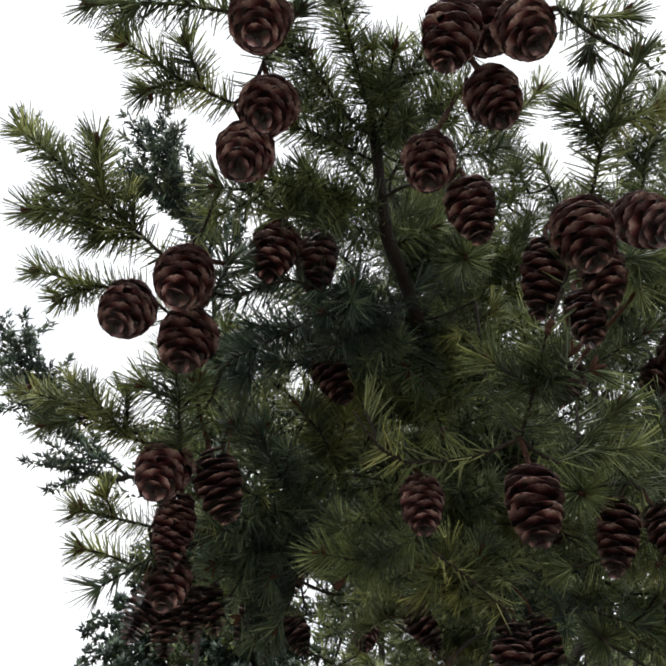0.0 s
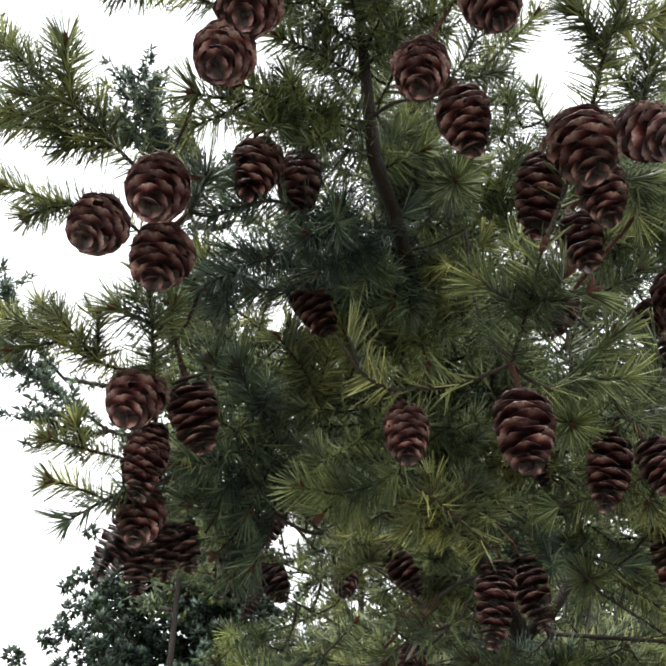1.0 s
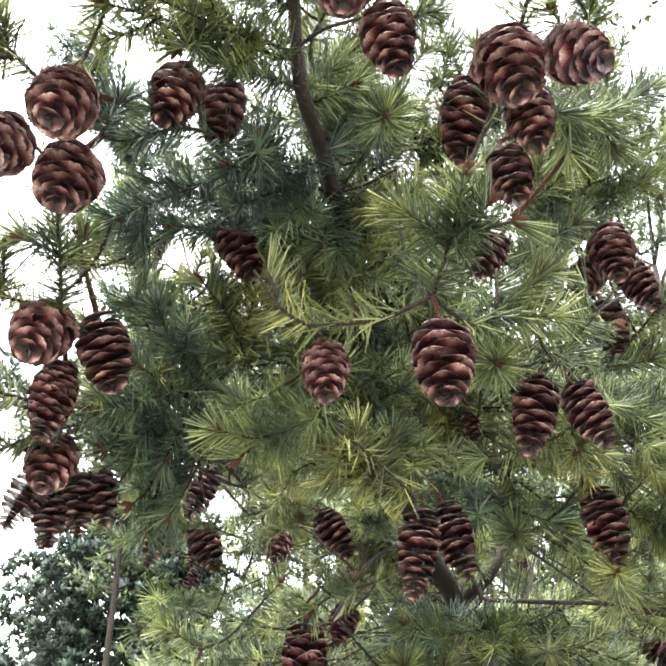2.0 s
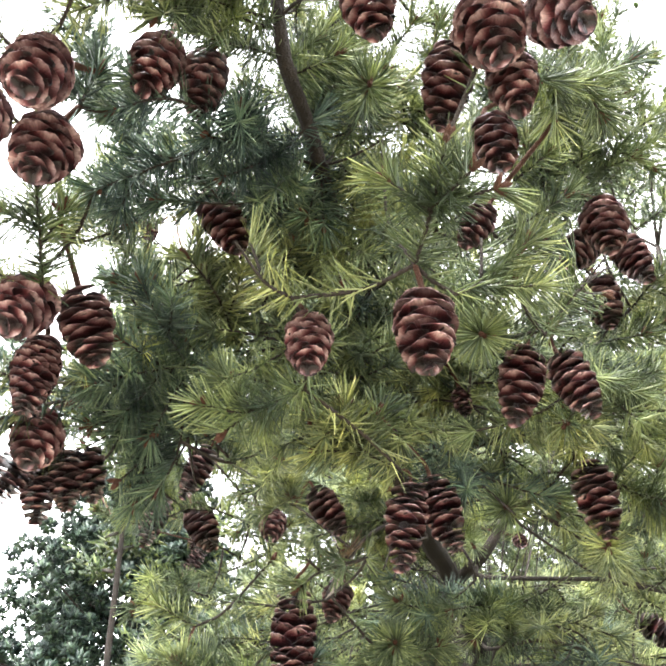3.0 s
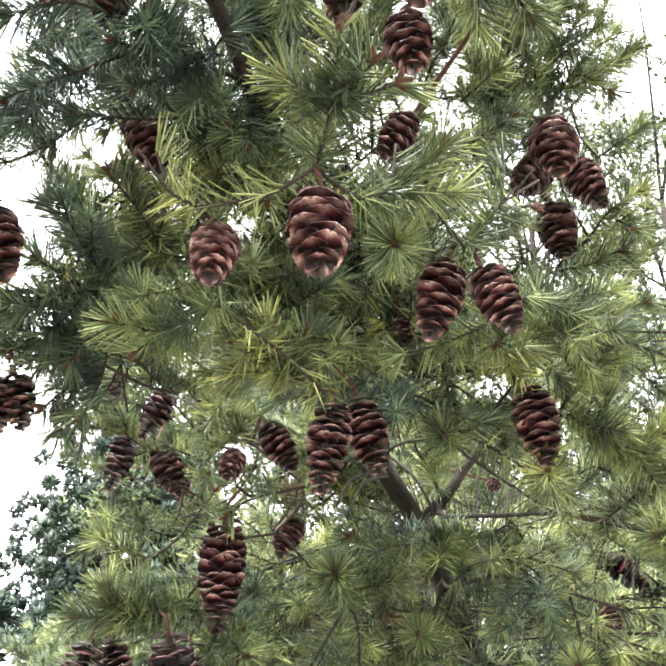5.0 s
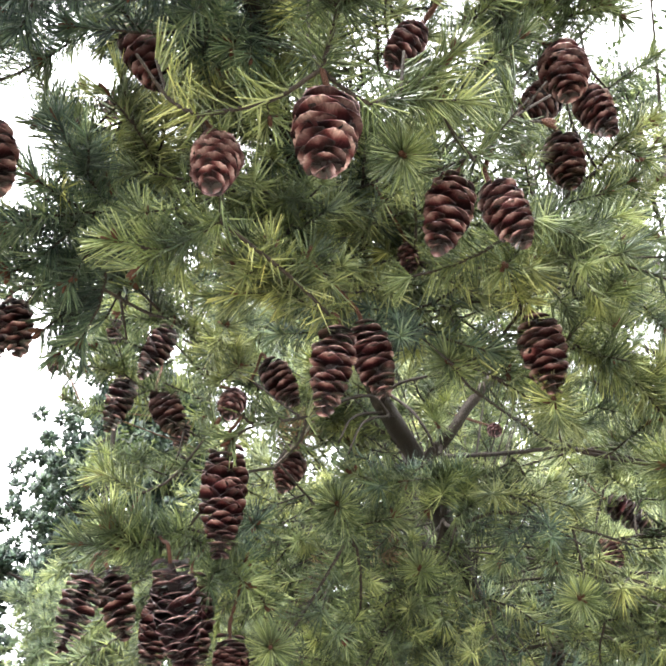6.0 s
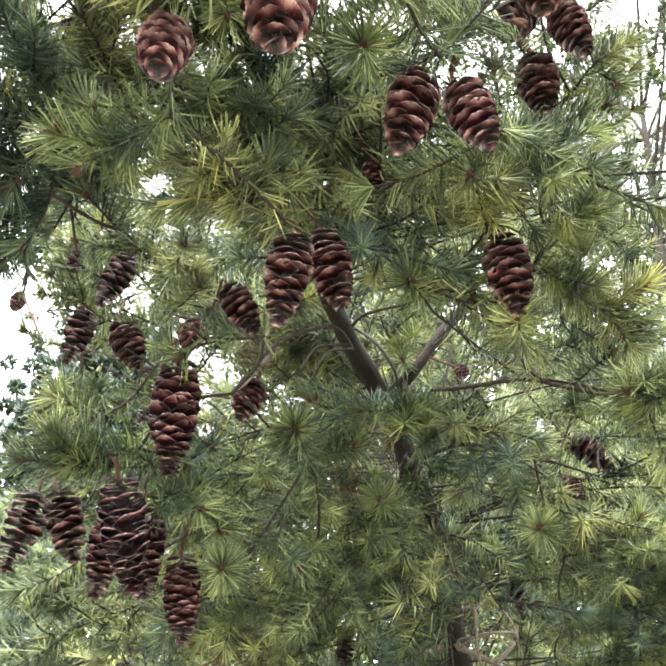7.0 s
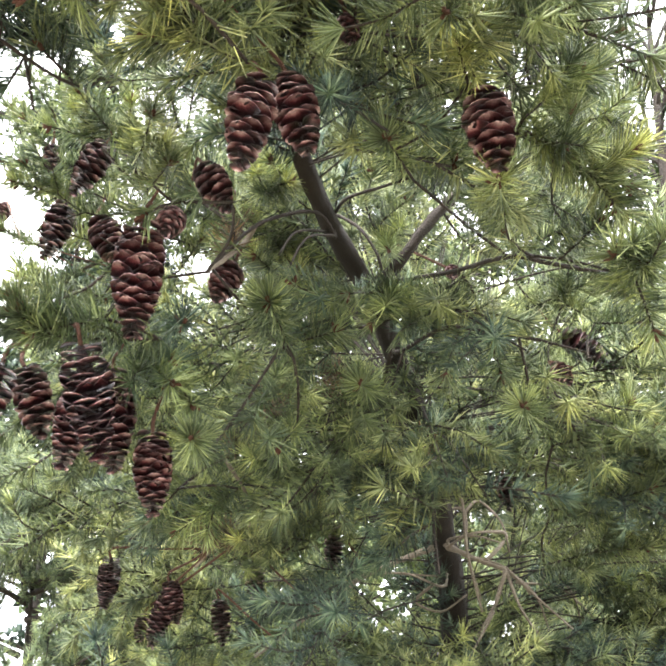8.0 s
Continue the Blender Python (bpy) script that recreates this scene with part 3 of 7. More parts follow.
clearing((0.096, 0.237, 1.752), (0.184, 0.471, 1.997), 0.006, 0.014)
clearing((0.137, 0.253, 1.748), (0.185, 0.471, 1.996), 0.006, 0.014)
clearing((0.096, 0.190, 1.746), (0.184, 0.353, 1.979), 0.006, 0.016)
clearing((0.103, 0.190, 1.745), (0.202, 0.353, 1.977), 0.006, 0.016)
clearing((0.041, 0.169, 1.768), (0.087, 0.362, 2.014), 0.006, 0.016)
clearing((0.042, 0.173, 1.762), (0.091, 0.372, 2.000), 0.006, 0.016)
clearing((0.030, 0.163, 1.776), (0.062, 0.346, 2.034), 0.007, 0.017)
clearing((0.031, 0.166, 1.771), (0.064, 0.355, 2.022), 0.007, 0.017)
clearing((-0.017, 0.160, 1.775), (-0.052, 0.339, 2.032), 0.007, 0.017)
clearing((-0.018, 0.164, 1.770), (-0.056, 0.348, 2.019), 0.007, 0.017)
clearing((-0.013, 0.126, 1.790), (-0.040, 0.317, 2.062), 0.007, 0.017)
clearing((-0.012, 0.130, 1.785), (-0.038, 0.326, 2.051), 0.007, 0.017)
clearing((-0.014, 0.108, 1.802), (-0.043, 0.273, 2.089), 0.008, 0.019)
clearing((-0.014, 0.112, 1.797), (-0.044, 0.283, 2.077), 0.008, 0.019)
clearing((0.035, 0.109, 1.791), (0.076, 0.276, 2.067), 0.006, 0.015)
clearing((0.033, 0.113, 1.786), (0.071, 0.287, 2.054), 0.006, 0.015)
clearing((0.047, 0.123, 1.789), (0.104, 0.312, 2.061), 0.006, 0.016)
clearing((0.048, 0.127, 1.784), (0.108, 0.321, 2.049), 0.006, 0.016)
clearing((0.050, 0.106, 1.790), (0.113, 0.269, 2.064), 0.006, 0.015)
clearing((0.053, 0.109, 1.786), (0.120, 0.277, 2.054), 0.006, 0.015)
clearing((0.046, 0.112, 1.808), (0.102, 0.284, 2.108), 0.006, 0.016)
clearing((0.045, 0.115, 1.804), (0.101, 0.291, 2.098), 0.006, 0.016)
clearing((-0.027, 0.260, 1.718), (-0.115, 0.522, 1.912), 0.007, 0.018)
clearing((-0.032, 0.262, 1.715), (-0.126, 0.528, 1.905), 0.007, 0.018)
clearing((-0.012, 0.266, 1.719), (-0.079, 0.541, 1.916), 0.005, 0.014)
clearing((0.030, 0.282, 1.715), (-0.078, 0.542, 1.916), 0.005, 0.014)
clearing((-0.010, 0.271, 1.712), (-0.075, 0.554, 1.898), 0.005, 0.014)
clearing((0.031, 0.287, 1.708), (-0.074, 0.555, 1.898), 0.005, 0.014)
clearing((-0.026, 0.275, 1.708), (-0.113, 0.563, 1.890), 0.006, 0.014)
clearing((-0.028, 0.280, 1.702), (-0.120, 0.575, 1.875), 0.006, 0.014)
clearing((-0.031, 0.307, 1.710), (-0.127, 0.639, 1.893), 0.007, 0.016)
clearing((-0.032, 0.310, 1.705), (-0.129, 0.649, 1.881), 0.007, 0.016)
clearing((-0.040, 0.323, 1.705), (-0.148, 0.680, 1.882), 0.006, 0.016)
clearing((-0.044, 0.327, 1.699), (-0.158, 0.692, 1.867), 0.006, 0.016)
clearing((-0.030, 0.335, 1.709), (-0.123, 0.710, 1.894), 0.006, 0.015)
clearing((0.012, 0.350, 1.705), (-0.122, 0.710, 1.894), 0.006, 0.015)
clearing((-0.027, 0.339, 1.703), (-0.117, 0.722, 1.877), 0.006, 0.015)
clearing((0.014, 0.355, 1.699), (-0.116, 0.722, 1.877), 0.006, 0.015)
clearing((-0.037, 0.334, 1.706), (-0.141, 0.708, 1.884), 0.006, 0.015)
clearing((-0.036, 0.339, 1.699), (-0.138, 0.721, 1.867), 0.006, 0.015)
clearing((-0.023, 0.336, 1.712), (-0.106, 0.715, 1.899), 0.006, 0.015)
clearing((0.019, 0.352, 1.707), (-0.105, 0.715, 1.899), 0.006, 0.015)
clearing((-0.020, 0.341, 1.706), (-0.100, 0.725, 1.885), 0.006, 0.015)
clearing((0.022, 0.356, 1.702), (-0.099, 0.726, 1.885), 0.006, 0.015)
clearing((0.029, 0.389, 1.681), (-0.098, 0.726, 1.884), 0.006, 0.015)
clearing((0.007, 0.460, 1.913), (-0.137, 0.989, 2.412), 0.005, 0.012)
clearing((0.014, 0.493, 1.893), (-0.137, 0.989, 2.412), 0.005, 0.012)
clearing((-0.002, 0.463, 1.911), (-0.159, 0.995, 2.406), 0.005, 0.012)
clearing((0.005, 0.495, 1.891), (-0.159, 0.995, 2.406), 0.005, 0.012)
clearing((0.005, 0.462, 1.911), (-0.141, 0.994, 2.407), 0.004, 0.011)
clearing((0.012, 0.494, 1.891), (-0.141, 0.994, 2.407), 0.004, 0.011)
clearing((0.006, 0.465, 1.907), (-0.140, 1.001, 2.396), 0.004, 0.011)
clearing((0.013, 0.497, 1.886), (-0.140, 1.002, 2.396), 0.004, 0.011)
clearing((0.005, 0.539, 1.819), (-0.141, 1.184, 2.179), 0.005, 0.011)
clearing((0.012, 0.571, 1.799), (-0.141, 1.184, 2.179), 0.005, 0.011)
clearing((0.034, 0.613, 1.769), (-0.141, 1.185, 2.178), 0.005, 0.011)
clearing((0.005, 0.542, 1.813), (-0.141, 1.192, 2.165), 0.005, 0.011)
clearing((0.013, 0.575, 1.793), (-0.141, 1.193, 2.165), 0.005, 0.011)
clearing((0.035, 0.616, 1.763), (-0.140, 1.193, 2.164), 0.005, 0.011)
clearing((0.225, 0.583, 1.780), (0.404, 1.295, 2.082), 0.004, 0.011)
clearing((0.232, 0.616, 1.760), (0.404, 1.296, 2.082), 0.004, 0.011)
clearing((0.254, 0.658, 1.730), (0.404, 1.296, 2.081), 0.004, 0.011)
clearing((0.226, 0.585, 1.777), (0.407, 1.299, 2.076), 0.004, 0.011)
clearing((0.234, 0.617, 1.757), (0.407, 1.299, 2.075), 0.004, 0.011)
clearing((0.256, 0.659, 1.727), (0.408, 1.300, 2.075), 0.004, 0.011)


def clothe(heap, path, slot, per_metre=2500, length=0.0245, width=0.0014, start=0.0, forward=(0.12, 0.62), tuft=18, plain=False, tip_slot=3):
    """Needles all round a twig from start (a fraction) to its end, leaning forward, and a tuft at the end."""
    seg = np.linalg.norm(np.diff(path, axis=0), axis=1)
    s = np.r_[0, np.cumsum(seg)]
    total = s[-1]
    n = max(4, int(total * (1 - start) * per_metre))
    at = rng.uniform(start, 1.0, n) * total
    root = np.stack([np.interp(at, s, path[:, k]) for k in range(3)], 1)
    tang = unit(np.gradient(path, axis=0))
    t = unit(np.stack([np.interp(at, s, tang[:, k]) for k in range(3)], 1))
    a, b = side_frame(t)
    ang = rng.uniform(0, 2 * np.pi, n)[:, None]
    radial = np.cos(ang) * a + np.sin(ang) * b
    lean = np.clip(forward[0] + (forward[1] - forward[0]) * (at / total) + rng.normal(0, 0.09, n), 0.0, 0.95)[:, None]
    way = unit(radial * np.sqrt(1 - lean ** 2) + t * lean)
    fresh = at / total > 0.72 + rng.normal(0, 0.08, n)
    if tuft:
        m = tuft
        root = np.vstack([root, np.repeat(path[-1:], m, 0)])
        te = np.repeat(t[:1] * 0 + tang[-1:], m, 0)
        a2, b2 = side_frame(te)
        g = rng.uniform(0, 2 * np.pi, m)[:, None]
        le = rng.uniform(0.45, 0.95, m)[:, None]
        way = np.vstack([way, unit((np.cos(g) * a2 + np.sin(g) * b2) * np.sqrt(1 - le ** 2) + te * le)])
        t = np.vstack([t, te])
        fresh = np.r_[fresh, np.ones(m, bool)]
    keep = ~(is_clear(root + way * length * 0.55) | is_clear(root + way * length))
    root, way, t = root[keep], way[keep], t[keep]
    k = len(root)
    if k == 0:
        return
    bend = t * 0.6 + np.array([0, 0, 0.3]) + rng.normal(0, 0.22, (k, 3))
    shape = plain_needles if plain else needles
    sizes, widths = length * rng.uniform(0.80, 1.08, k), width * rng.uniform(0.85, 1.15, k)
    young = fresh[keep]
    for group, place in ((~young, slot), (young, tip_slot)):
        if group.any():
            v, tri = shape(root[group], way[group], sizes[group], widths[group], bend[group])
            heap.add(v, tri, place)


def part(name, data, parent, label="", kind=""):
    ob = new(name, data)
    ob.parent = parent
    return tagged(ob, label=label, kind=kind)


# ---- ground ----
def ground():
    n, size = 60, 400.0
    g = np.linspace(-1, 1, n)
    g = np.sign(g) * np.abs(g) ** 3 * size
    x, y = np.meshgrid(g, g)
    z = 0.03 * np.sin(x * 0.7) * np.cos(y * 0.9)
    z = np.where(np.hypot(x, y) < 8, z * 0.3, z)
    v = np.stack([x, y, z], -1).reshape(-1, 3)
    i = np.arange(n * n).reshape(n, n)
    a, b, c, d = i[:-1, :-1].ravel(), i[:-1, 1:].ravel(), i[1:, 1:].ravel(), i[1:, :-1].ravel()
    tri = np.vstack([np.stack([a, b, c], 1), np.stack([a, c, d], 1)])
    tagged(new("ground", mesh_of("ground", v, tri, [GROUND])), "unseen brown ground under the trees, toned for bounce light", "ground", kind="structure")


ground()

# ---- the conifer ----
tree = tagged(new("conifer_tree"), "young leaning conifer with green needles and many hanging cones", "tree")
STEM = [(0.70, 2.25, -0.02), (0.60, 2.05, 0.70), (0.47, 1.70, 1.40), (0.424, 1.53, 1.69), (0.350, 1.322, 1.859), (0.288, 1.178, 1.934),
        (0.253, 1.106, 1.962), (0.198, 1.005, 2.001), (0.130, 0.800, 2.050), (0.0744, 0.5624, 2.080), (0.044, 0.470, 2.091), (0.036, 0.436, 2.144), (0.024, 0.400, 2.256)]
STEM_R = [0.050, 0.040, 0.026, 0.0195, 0.0155, 0.0128, 0.0115, 0.0105, 0.0082, 0.0060, 0.0055, 0.0045, 0.002]
stem_path = smooth_path(STEM, 0.03)
stem_u = np.r_[0, np.cumsum(np.linalg.norm(np.diff(stem_path, axis=0), axis=1))]
knots = [stem_u[np.argmin(np.linalg.norm(stem_path - np.array(p), axis=1))] for p in STEM]
stem_r = np.interp(stem_u, knots, STEM_R)
part("trunk", mesh_of("trunk", *tube(stem_path, stem_r, 10, 0.05), [BARK]), tree, "slender leaning trunk with rough grey-brown bark")
tree.location = (0, 0, 0)

WOOD = [stem_path[4:]]  # lines of wood that cones and shoots may grow from
OPEN_ROWS = []
OPEN = []               # openings along the camera's sight lines through the crown: two ends with their radii


def opening(a, b, ra, rb):
    OPEN.append((np.array(a), np.array(b), ra, rb))


def is_open(p):
    """Which of the points lie in an opening."""
    if not OPEN_ROWS:
        OPEN_ROWS.append((np.array([o[0] for o in OPEN]), np.array([o[1] - o[0] for o in OPEN]), np.array([o[2] for o in OPEN]), np.array([o[3] for o in OPEN])))
    a, d, ra, rb = OPEN_ROWS[0]
    rel = p[:, None] - a[None]
    u = (rel * d).sum(-1) / (d * d).sum(-1)
    off = ((rel - u[..., None] * d) ** 2).sum(-1)
    return ((u > 0) & (u < 1) & (off < (ra + (rb - ra) * u) ** 2)).any(1)


def nearest_wood(p, up=0.0):
    best = None
    for line in WOOD:
        d = np.linalg.norm(line - p, axis=1) - up * np.clip(line[:, 2] - p[2], -0.05, 0.05)
        k = int(np.argmin(d))
        if best is None or d[k] < best[0]:
            best = (d[k], line[k], line[min(k + 1, len(line) - 1)] - line[max(k - 1, 0)])
    return best


def limb(points, r0, r1, name, mat, label="", knots_rough=0.08):
    path = smooth_path(points, 0.012)
    h = Heap()
    h.add(*tube(path, np.linspace(r0, r1, len(path)), 7, knots_rough), 0)
    ob = part(name, h.mesh(name, [mat]), tree, label)
    WOOD.append(path)
    return ob


def joined(points, r):
    """The points, led back to the nearest wood by a bent piece of twig."""
    p = np.asarray(points, float)
    d, q, along = nearest_wood(p[0])
    if 0.006 < d < 0.6:
        mid = (p[0] + q) / 2 + 0.1 * d * unit(p[0] - p[1])
        p = np.vstack([q, mid, p])
    return p


def twig(points, r0=0.003, r1=0.002):
    limb(joined(points, r0), r0 * 0.55, r1 * 0.55, "branch", TWIG)


def deadtwig(points, r0=0.003, r1=0.0015):
    limb(joined(points, r0), r0 * 0.8, r1 * 0.8, "bare_twig", DEAD, "bare grey dead twig", 0.12)


def spray(points, tone=0, rosette=0, side=1, length=0.0245):
    """One leafy shoot: twig, needles all round, short side shoots and a bud at its end."""
    p = np.asarray(points, float)
    heap = Heap()
    lead = joined(p, 0.0016)
    if len(lead) > len(p):
        path0 = smooth_path(lead[:3], 0.012)
        heap.add(*tube(path0, np.full(len(path0), 0.0014), 5, 0.05), 1)
        clothe(heap, path0, 0, per_metre=800, length=length, start=0.2, forward=(0.2, 0.4), tuft=0, tip_slot=0)
    path = smooth_path(p, 0.008)
    size = np.linalg.norm(np.diff(path, axis=0), axis=1).sum()
    heap.add(*tube(path, np.linspace(0.0014, 0.0009, len(path)), 5, 0.05), 1)
    if rosette:
        clothe(heap, path, 0, per_metre=2400, length=length * 1.05, start=0.3, forward=(0.05, 0.45), tuft=80)
    else:
        clothe(heap, path, 0, length=length, start=0.0, tuft=36)
    if side and size > 0.07 and not rosette:
        t = unit(np.gradient(path, axis=0))
        for at in np.arange(0.035, size - 0.02, 0.034):
            k = int(at / size * (len(path) - 1))
            a, b = side_frame(t[k:k + 1])
            g = rng.uniform(0, 2 * np.pi)
            way = unit(t[k] * 0.75 + (np.cos(g) * a[0] + np.sin(g) * b[0]) * 0.75)
            ln = rng.uniform(0.02, 0.042)
            q = np.array([path[k], path[k] + way * ln * 0.55, path[k] + way * ln + t[k] * ln * 0.12])
            sub = smooth_path(q, 0.008)
            heap.add(*tube(sub, np.linspace(0.0012, 0.0008, len(sub)), 4), 1)
            clothe(heap, sub, 0, length=length * 0.92, tuft=16)
    # buds
    tip, way = path[-1], unit(path[-1] - path[-2])
    for j in range(0 if is_clear(tip[None])[0] else 4 if rosette else 3):
        w = unit(way + (0.0 if j == 0 else 0.75) * rng.standard_normal(3))
        bp = np.array([tip - w * 0.001, tip + w * 0.004, tip + w * 0.0075, tip + w * 0.0100])
        heap.add(*tube(bp, [0.0013, 0.0022, 0.0017, 0.0003], 6), 2)
    part("shoot", heap.mesh("shoot", [(NEEDLES + [BROWN_NEEDLES])[tone], TWIG, BUD, (TIPS + [BROWN_NEEDLES])[tone]]), tree, kind="stuff")
    WOOD.append(path)


# limbs and bare twigs
twig([(0.278, 1.114, 1.962), (0.294, 1.089, 1.974), (0.325, 1.077, 2.015), (0.356, 1.075, 2.053), (0.381, 1.087, 2.080)], r0=.0150, r1=.010)
twig([(0.218, 1.034, 1.972), (0.196, 1.004, 1.984), (0.149, 0.969, 1.953), (0.118, 0.938, 1.909), (0.094, 0.917, 1.863)], r0=.0045, r1=.003)
twig([(0.213, 1.032, 1.978), (0.175, 0.986, 1.949), (0.157, 0.962, 1.908)], r0=.003, r1=.002)
twig([(0.218, 1.033, 1.974), (0.186, 0.988, 1.944), (0.167, 0.966, 1.897)], r0=.003, r1=.002)
twig([(0.217, 1.023, 1.997), (0.227, 0.982, 1.989), (0.258, 0.948, 1.981), (0.280, 0.923, 1.975)], r0=.004, r1=.0025)
twig([(0.223, 1.031, 1.997), (0.241, 0.994, 1.959), (0.257, 0.990, 1.927), (0.262, 0.997, 1.912)], r0=.004, r1=.0025)
twig([(0.286, 1.069, 1.941), (0.331, 0.991, 1.911), (0.362, 0.892, 1.874), (0.398, 0.885, 1.864), (0.441, 0.871, 1.849), (0.431, 0.784, 1.808)], r0=.005, r1=.003)
twig([(0.288, 1.102, 1.869), (0.316, 0.980, 1.842), (0.347, 0.928, 1.817), (0.381, 0.892, 1.793)], r0=.005, r1=.003)
twig([(0.259, 1.195, 1.826), (0.222, 1.164, 1.840), (0.154, 1.167, 1.827), (0.104, 1.164, 1.763)], r0=.005, r1=.003)
twig([(0.286, 1.204, 1.840), (0.233, 1.175, 1.816), (0.159, 1.145, 1.797)], r0=.004, r1=.0025)
deadtwig([(0.400, 1.491, 1.731), (0.312, 1.445, 1.693), (0.251, 1.422, 1.656), (0.141, 1.380, 1.573)], r0=.006, r1=.003)
deadtwig([(0.406, 1.473, 1.731), (0.434, 1.430, 1.705), (0.471, 1.394, 1.682)], r0=.006, r1=.003)
deadtwig([(0.471, 1.394, 1.682), (0.449, 1.393, 1.628), (0.412, 1.387, 1.571)], r0=.004, r1=.0015)
deadtwig([(0.471, 1.394, 1.682), (0.488, 1.390, 1.628), (0.512, 1.373, 1.585)], r0=.003, r1=.0015)
deadtwig([(0.479, 1.395, 1.678), (0.509, 1.382, 1.643), (0.543, 1.362, 1.604)], r0=.003, r1=.0015)
deadtwig([(0.418, 1.397, 1.781), (0.421, 1.395, 1.705), (0.439, 1.410, 1.630)], r0=.003, r1=.002)
deadtwig([(0.485, 1.429, 1.738), (0.434, 1.416, 1.735), (0.399, 1.427, 1.717)], r0=.004, r1=.002)
deadtwig([(0.128, 1.279, 1.700), (0.098, 1.269, 1.690), (0.070, 1.266, 1.662)], r0=.003, r1=.0015)
deadtwig([(0.403, 1.490, 1.674), (0.347, 1.446, 1.685), (0.310, 1.432, 1.682)], r0=.003, r1=.0015)
deadtwig([(0.406, 1.459, 1.722), (0.445, 1.449, 1.708), (0.485, 1.440, 1.692), (0.516, 1.441, 1.657)], r0=.0032, r1=.0014)
deadtwig([(0.488, 1.460, 1.691), (0.469, 1.470, 1.643), (0.438, 1.481, 1.594)], r0=.0032, r1=.0014)
deadtwig([(0.433, 1.444, 1.771), (0.435, 1.455, 1.716), (0.454, 1.470, 1.652)], r0=.0032, r1=.0014)
deadtwig([(0.492, 1.462, 1.691), (0.528, 1.461, 1.660), (0.549, 1.471, 1.604)], r0=.0032, r1=.0014)
deadtwig([(0.409, 1.445, 1.733), (0.442, 1.429, 1.734), (0.472, 1.418, 1.723)], r0=.0032, r1=.0014)
deadtwig([(0.317, 1.488, 1.695), (0.358, 1.474, 1.688), (0.394, 1.460, 1.684)], r0=.0032, r1=.0014)
deadtwig([(0.522, 1.506, 1.682), (0.576, 1.493, 1.673), (0.622, 1.495, 1.632)], r0=.0032, r1=.0014)
deadtwig([(0.459, 1.456, 1.789), (0.487, 1.454, 1.759), (0.497, 1.459, 1.717)], r0=.0032, r1=.0014)
deadtwig([(0.559, 1.485, 1.704), (0.592, 1.488, 1.663), (0.601, 1.494, 1.618)], r0=.0032, r1=.0014)
deadtwig([(0.365, 1.494, 1.652), (0.399, 1.484, 1.639), (0.431, 1.459, 1.659)], r0=.0032, r1=.0014)
deadtwig([(0.125, 0.971, 1.928), (0.109, 0.932, 1.886), (0.094, 0.904, 1.856)], r0=.004, r1=.002)
twig([(0.155, 0.768, 2.078), (0.151, 0.797, 2.062), (0.145, 0.833, 2.049)], r0=.004, r1=.003)
twig([(0.154, 0.757, 2.066), (0.113, 0.735, 2.014), (0.080, 0.701, 1.980)], r0=.003, r1=.002)
twig([(0.156, 0.757, 2.066), (0.179, 0.701, 2.031)], r0=.003, r1=.002)
twig([(0.379, 0.877, 1.867), (0.416, 0.864, 1.854), (0.433, 0.845, 1.836)], r0=.003, r1=.002)
twig([(-0.038, 1.027, 2.073), (-0.014, 1.041, 2.048), (0.010, 1.068, 2.030)], r0=.003, r1=.002)
twig([(0.040, 0.450, 2.114), (0.056, 0.427, 2.102), (0.081, 0.392, 2.066)], r0=.003, r1=.002)
twig([(0.074, 0.560, 2.082), (0.093, 0.545, 2.075), (0.117, 0.524, 2.073)], r0=.002, r1=.0016)
twig([(0.059, 0.636, 2.104), (0.031, 0.617, 2.092), (-0.003, 0.588, 2.080)], r0=.003, r1=.002)

# round the large central cone
spray([(0.123, 0.468, 1.905), (0.131, 0.443, 1.927), (0.134, 0.405, 1.941)])
spray([(0.131, 0.443, 1.927), (0.166, 0.432, 1.933)])
spray([(0.131, 0.443, 1.927), (0.152, 0.424, 1.939)])
spray([(0.130, 0.444, 1.926), (0.107, 0.442, 1.946)])
spray([(0.149, 0.483, 1.896), (0.170, 0.496, 1.918), (0.199, 0.487, 1.942)])
spray([(0.170, 0.496, 1.918), (0.190, 0.504, 1.932)])
spray([(0.169, 0.496, 1.918), (0.172, 0.493, 1.950)])
spray([(0.218, 0.538, 1.908), (0.247, 0.546, 1.950), (0.278, 0.550, 1.978)])
spray([(0.247, 0.546, 1.950), (0.253, 0.545, 1.980)])
spray([(0.245, 0.547, 1.949), (0.270, 0.551, 1.955)])
spray([(0.053, 0.515, 1.915), (0.035, 0.513, 1.926), (0.016, 0.497, 1.945)], tone=1)
spray([(0.035, 0.513, 1.926), (0.025, 0.509, 1.955)], tone=1)
spray([(0.063, 0.580, 1.889), (0.026, 0.605, 1.885), (-0.005, 0.597, 1.885)])
spray([(0.026, 0.605, 1.885), (0.010, 0.606, 1.870)])
spray([(0.028, 0.604, 1.886), (0.009, 0.601, 1.906)])
spray([(0.134, 0.643, 1.861), (0.109, 0.645, 1.876), (0.068, 0.628, 1.897)], tone=1)
spray([(0.109, 0.645, 1.876), (0.076, 0.638, 1.874)], tone=1)
spray([(0.109, 0.645, 1.876), (0.093, 0.627, 1.904)], tone=1)
spray([(0.109, 0.645, 1.875), (0.120, 0.642, 1.907)])
spray([(0.263, 0.807, 1.893), (0.230, 0.727, 1.872)], rosette=1)
spray([(0.289, 0.714, 1.913), (0.279, 0.695, 1.928), (0.272, 0.672, 1.941)], tone=1)
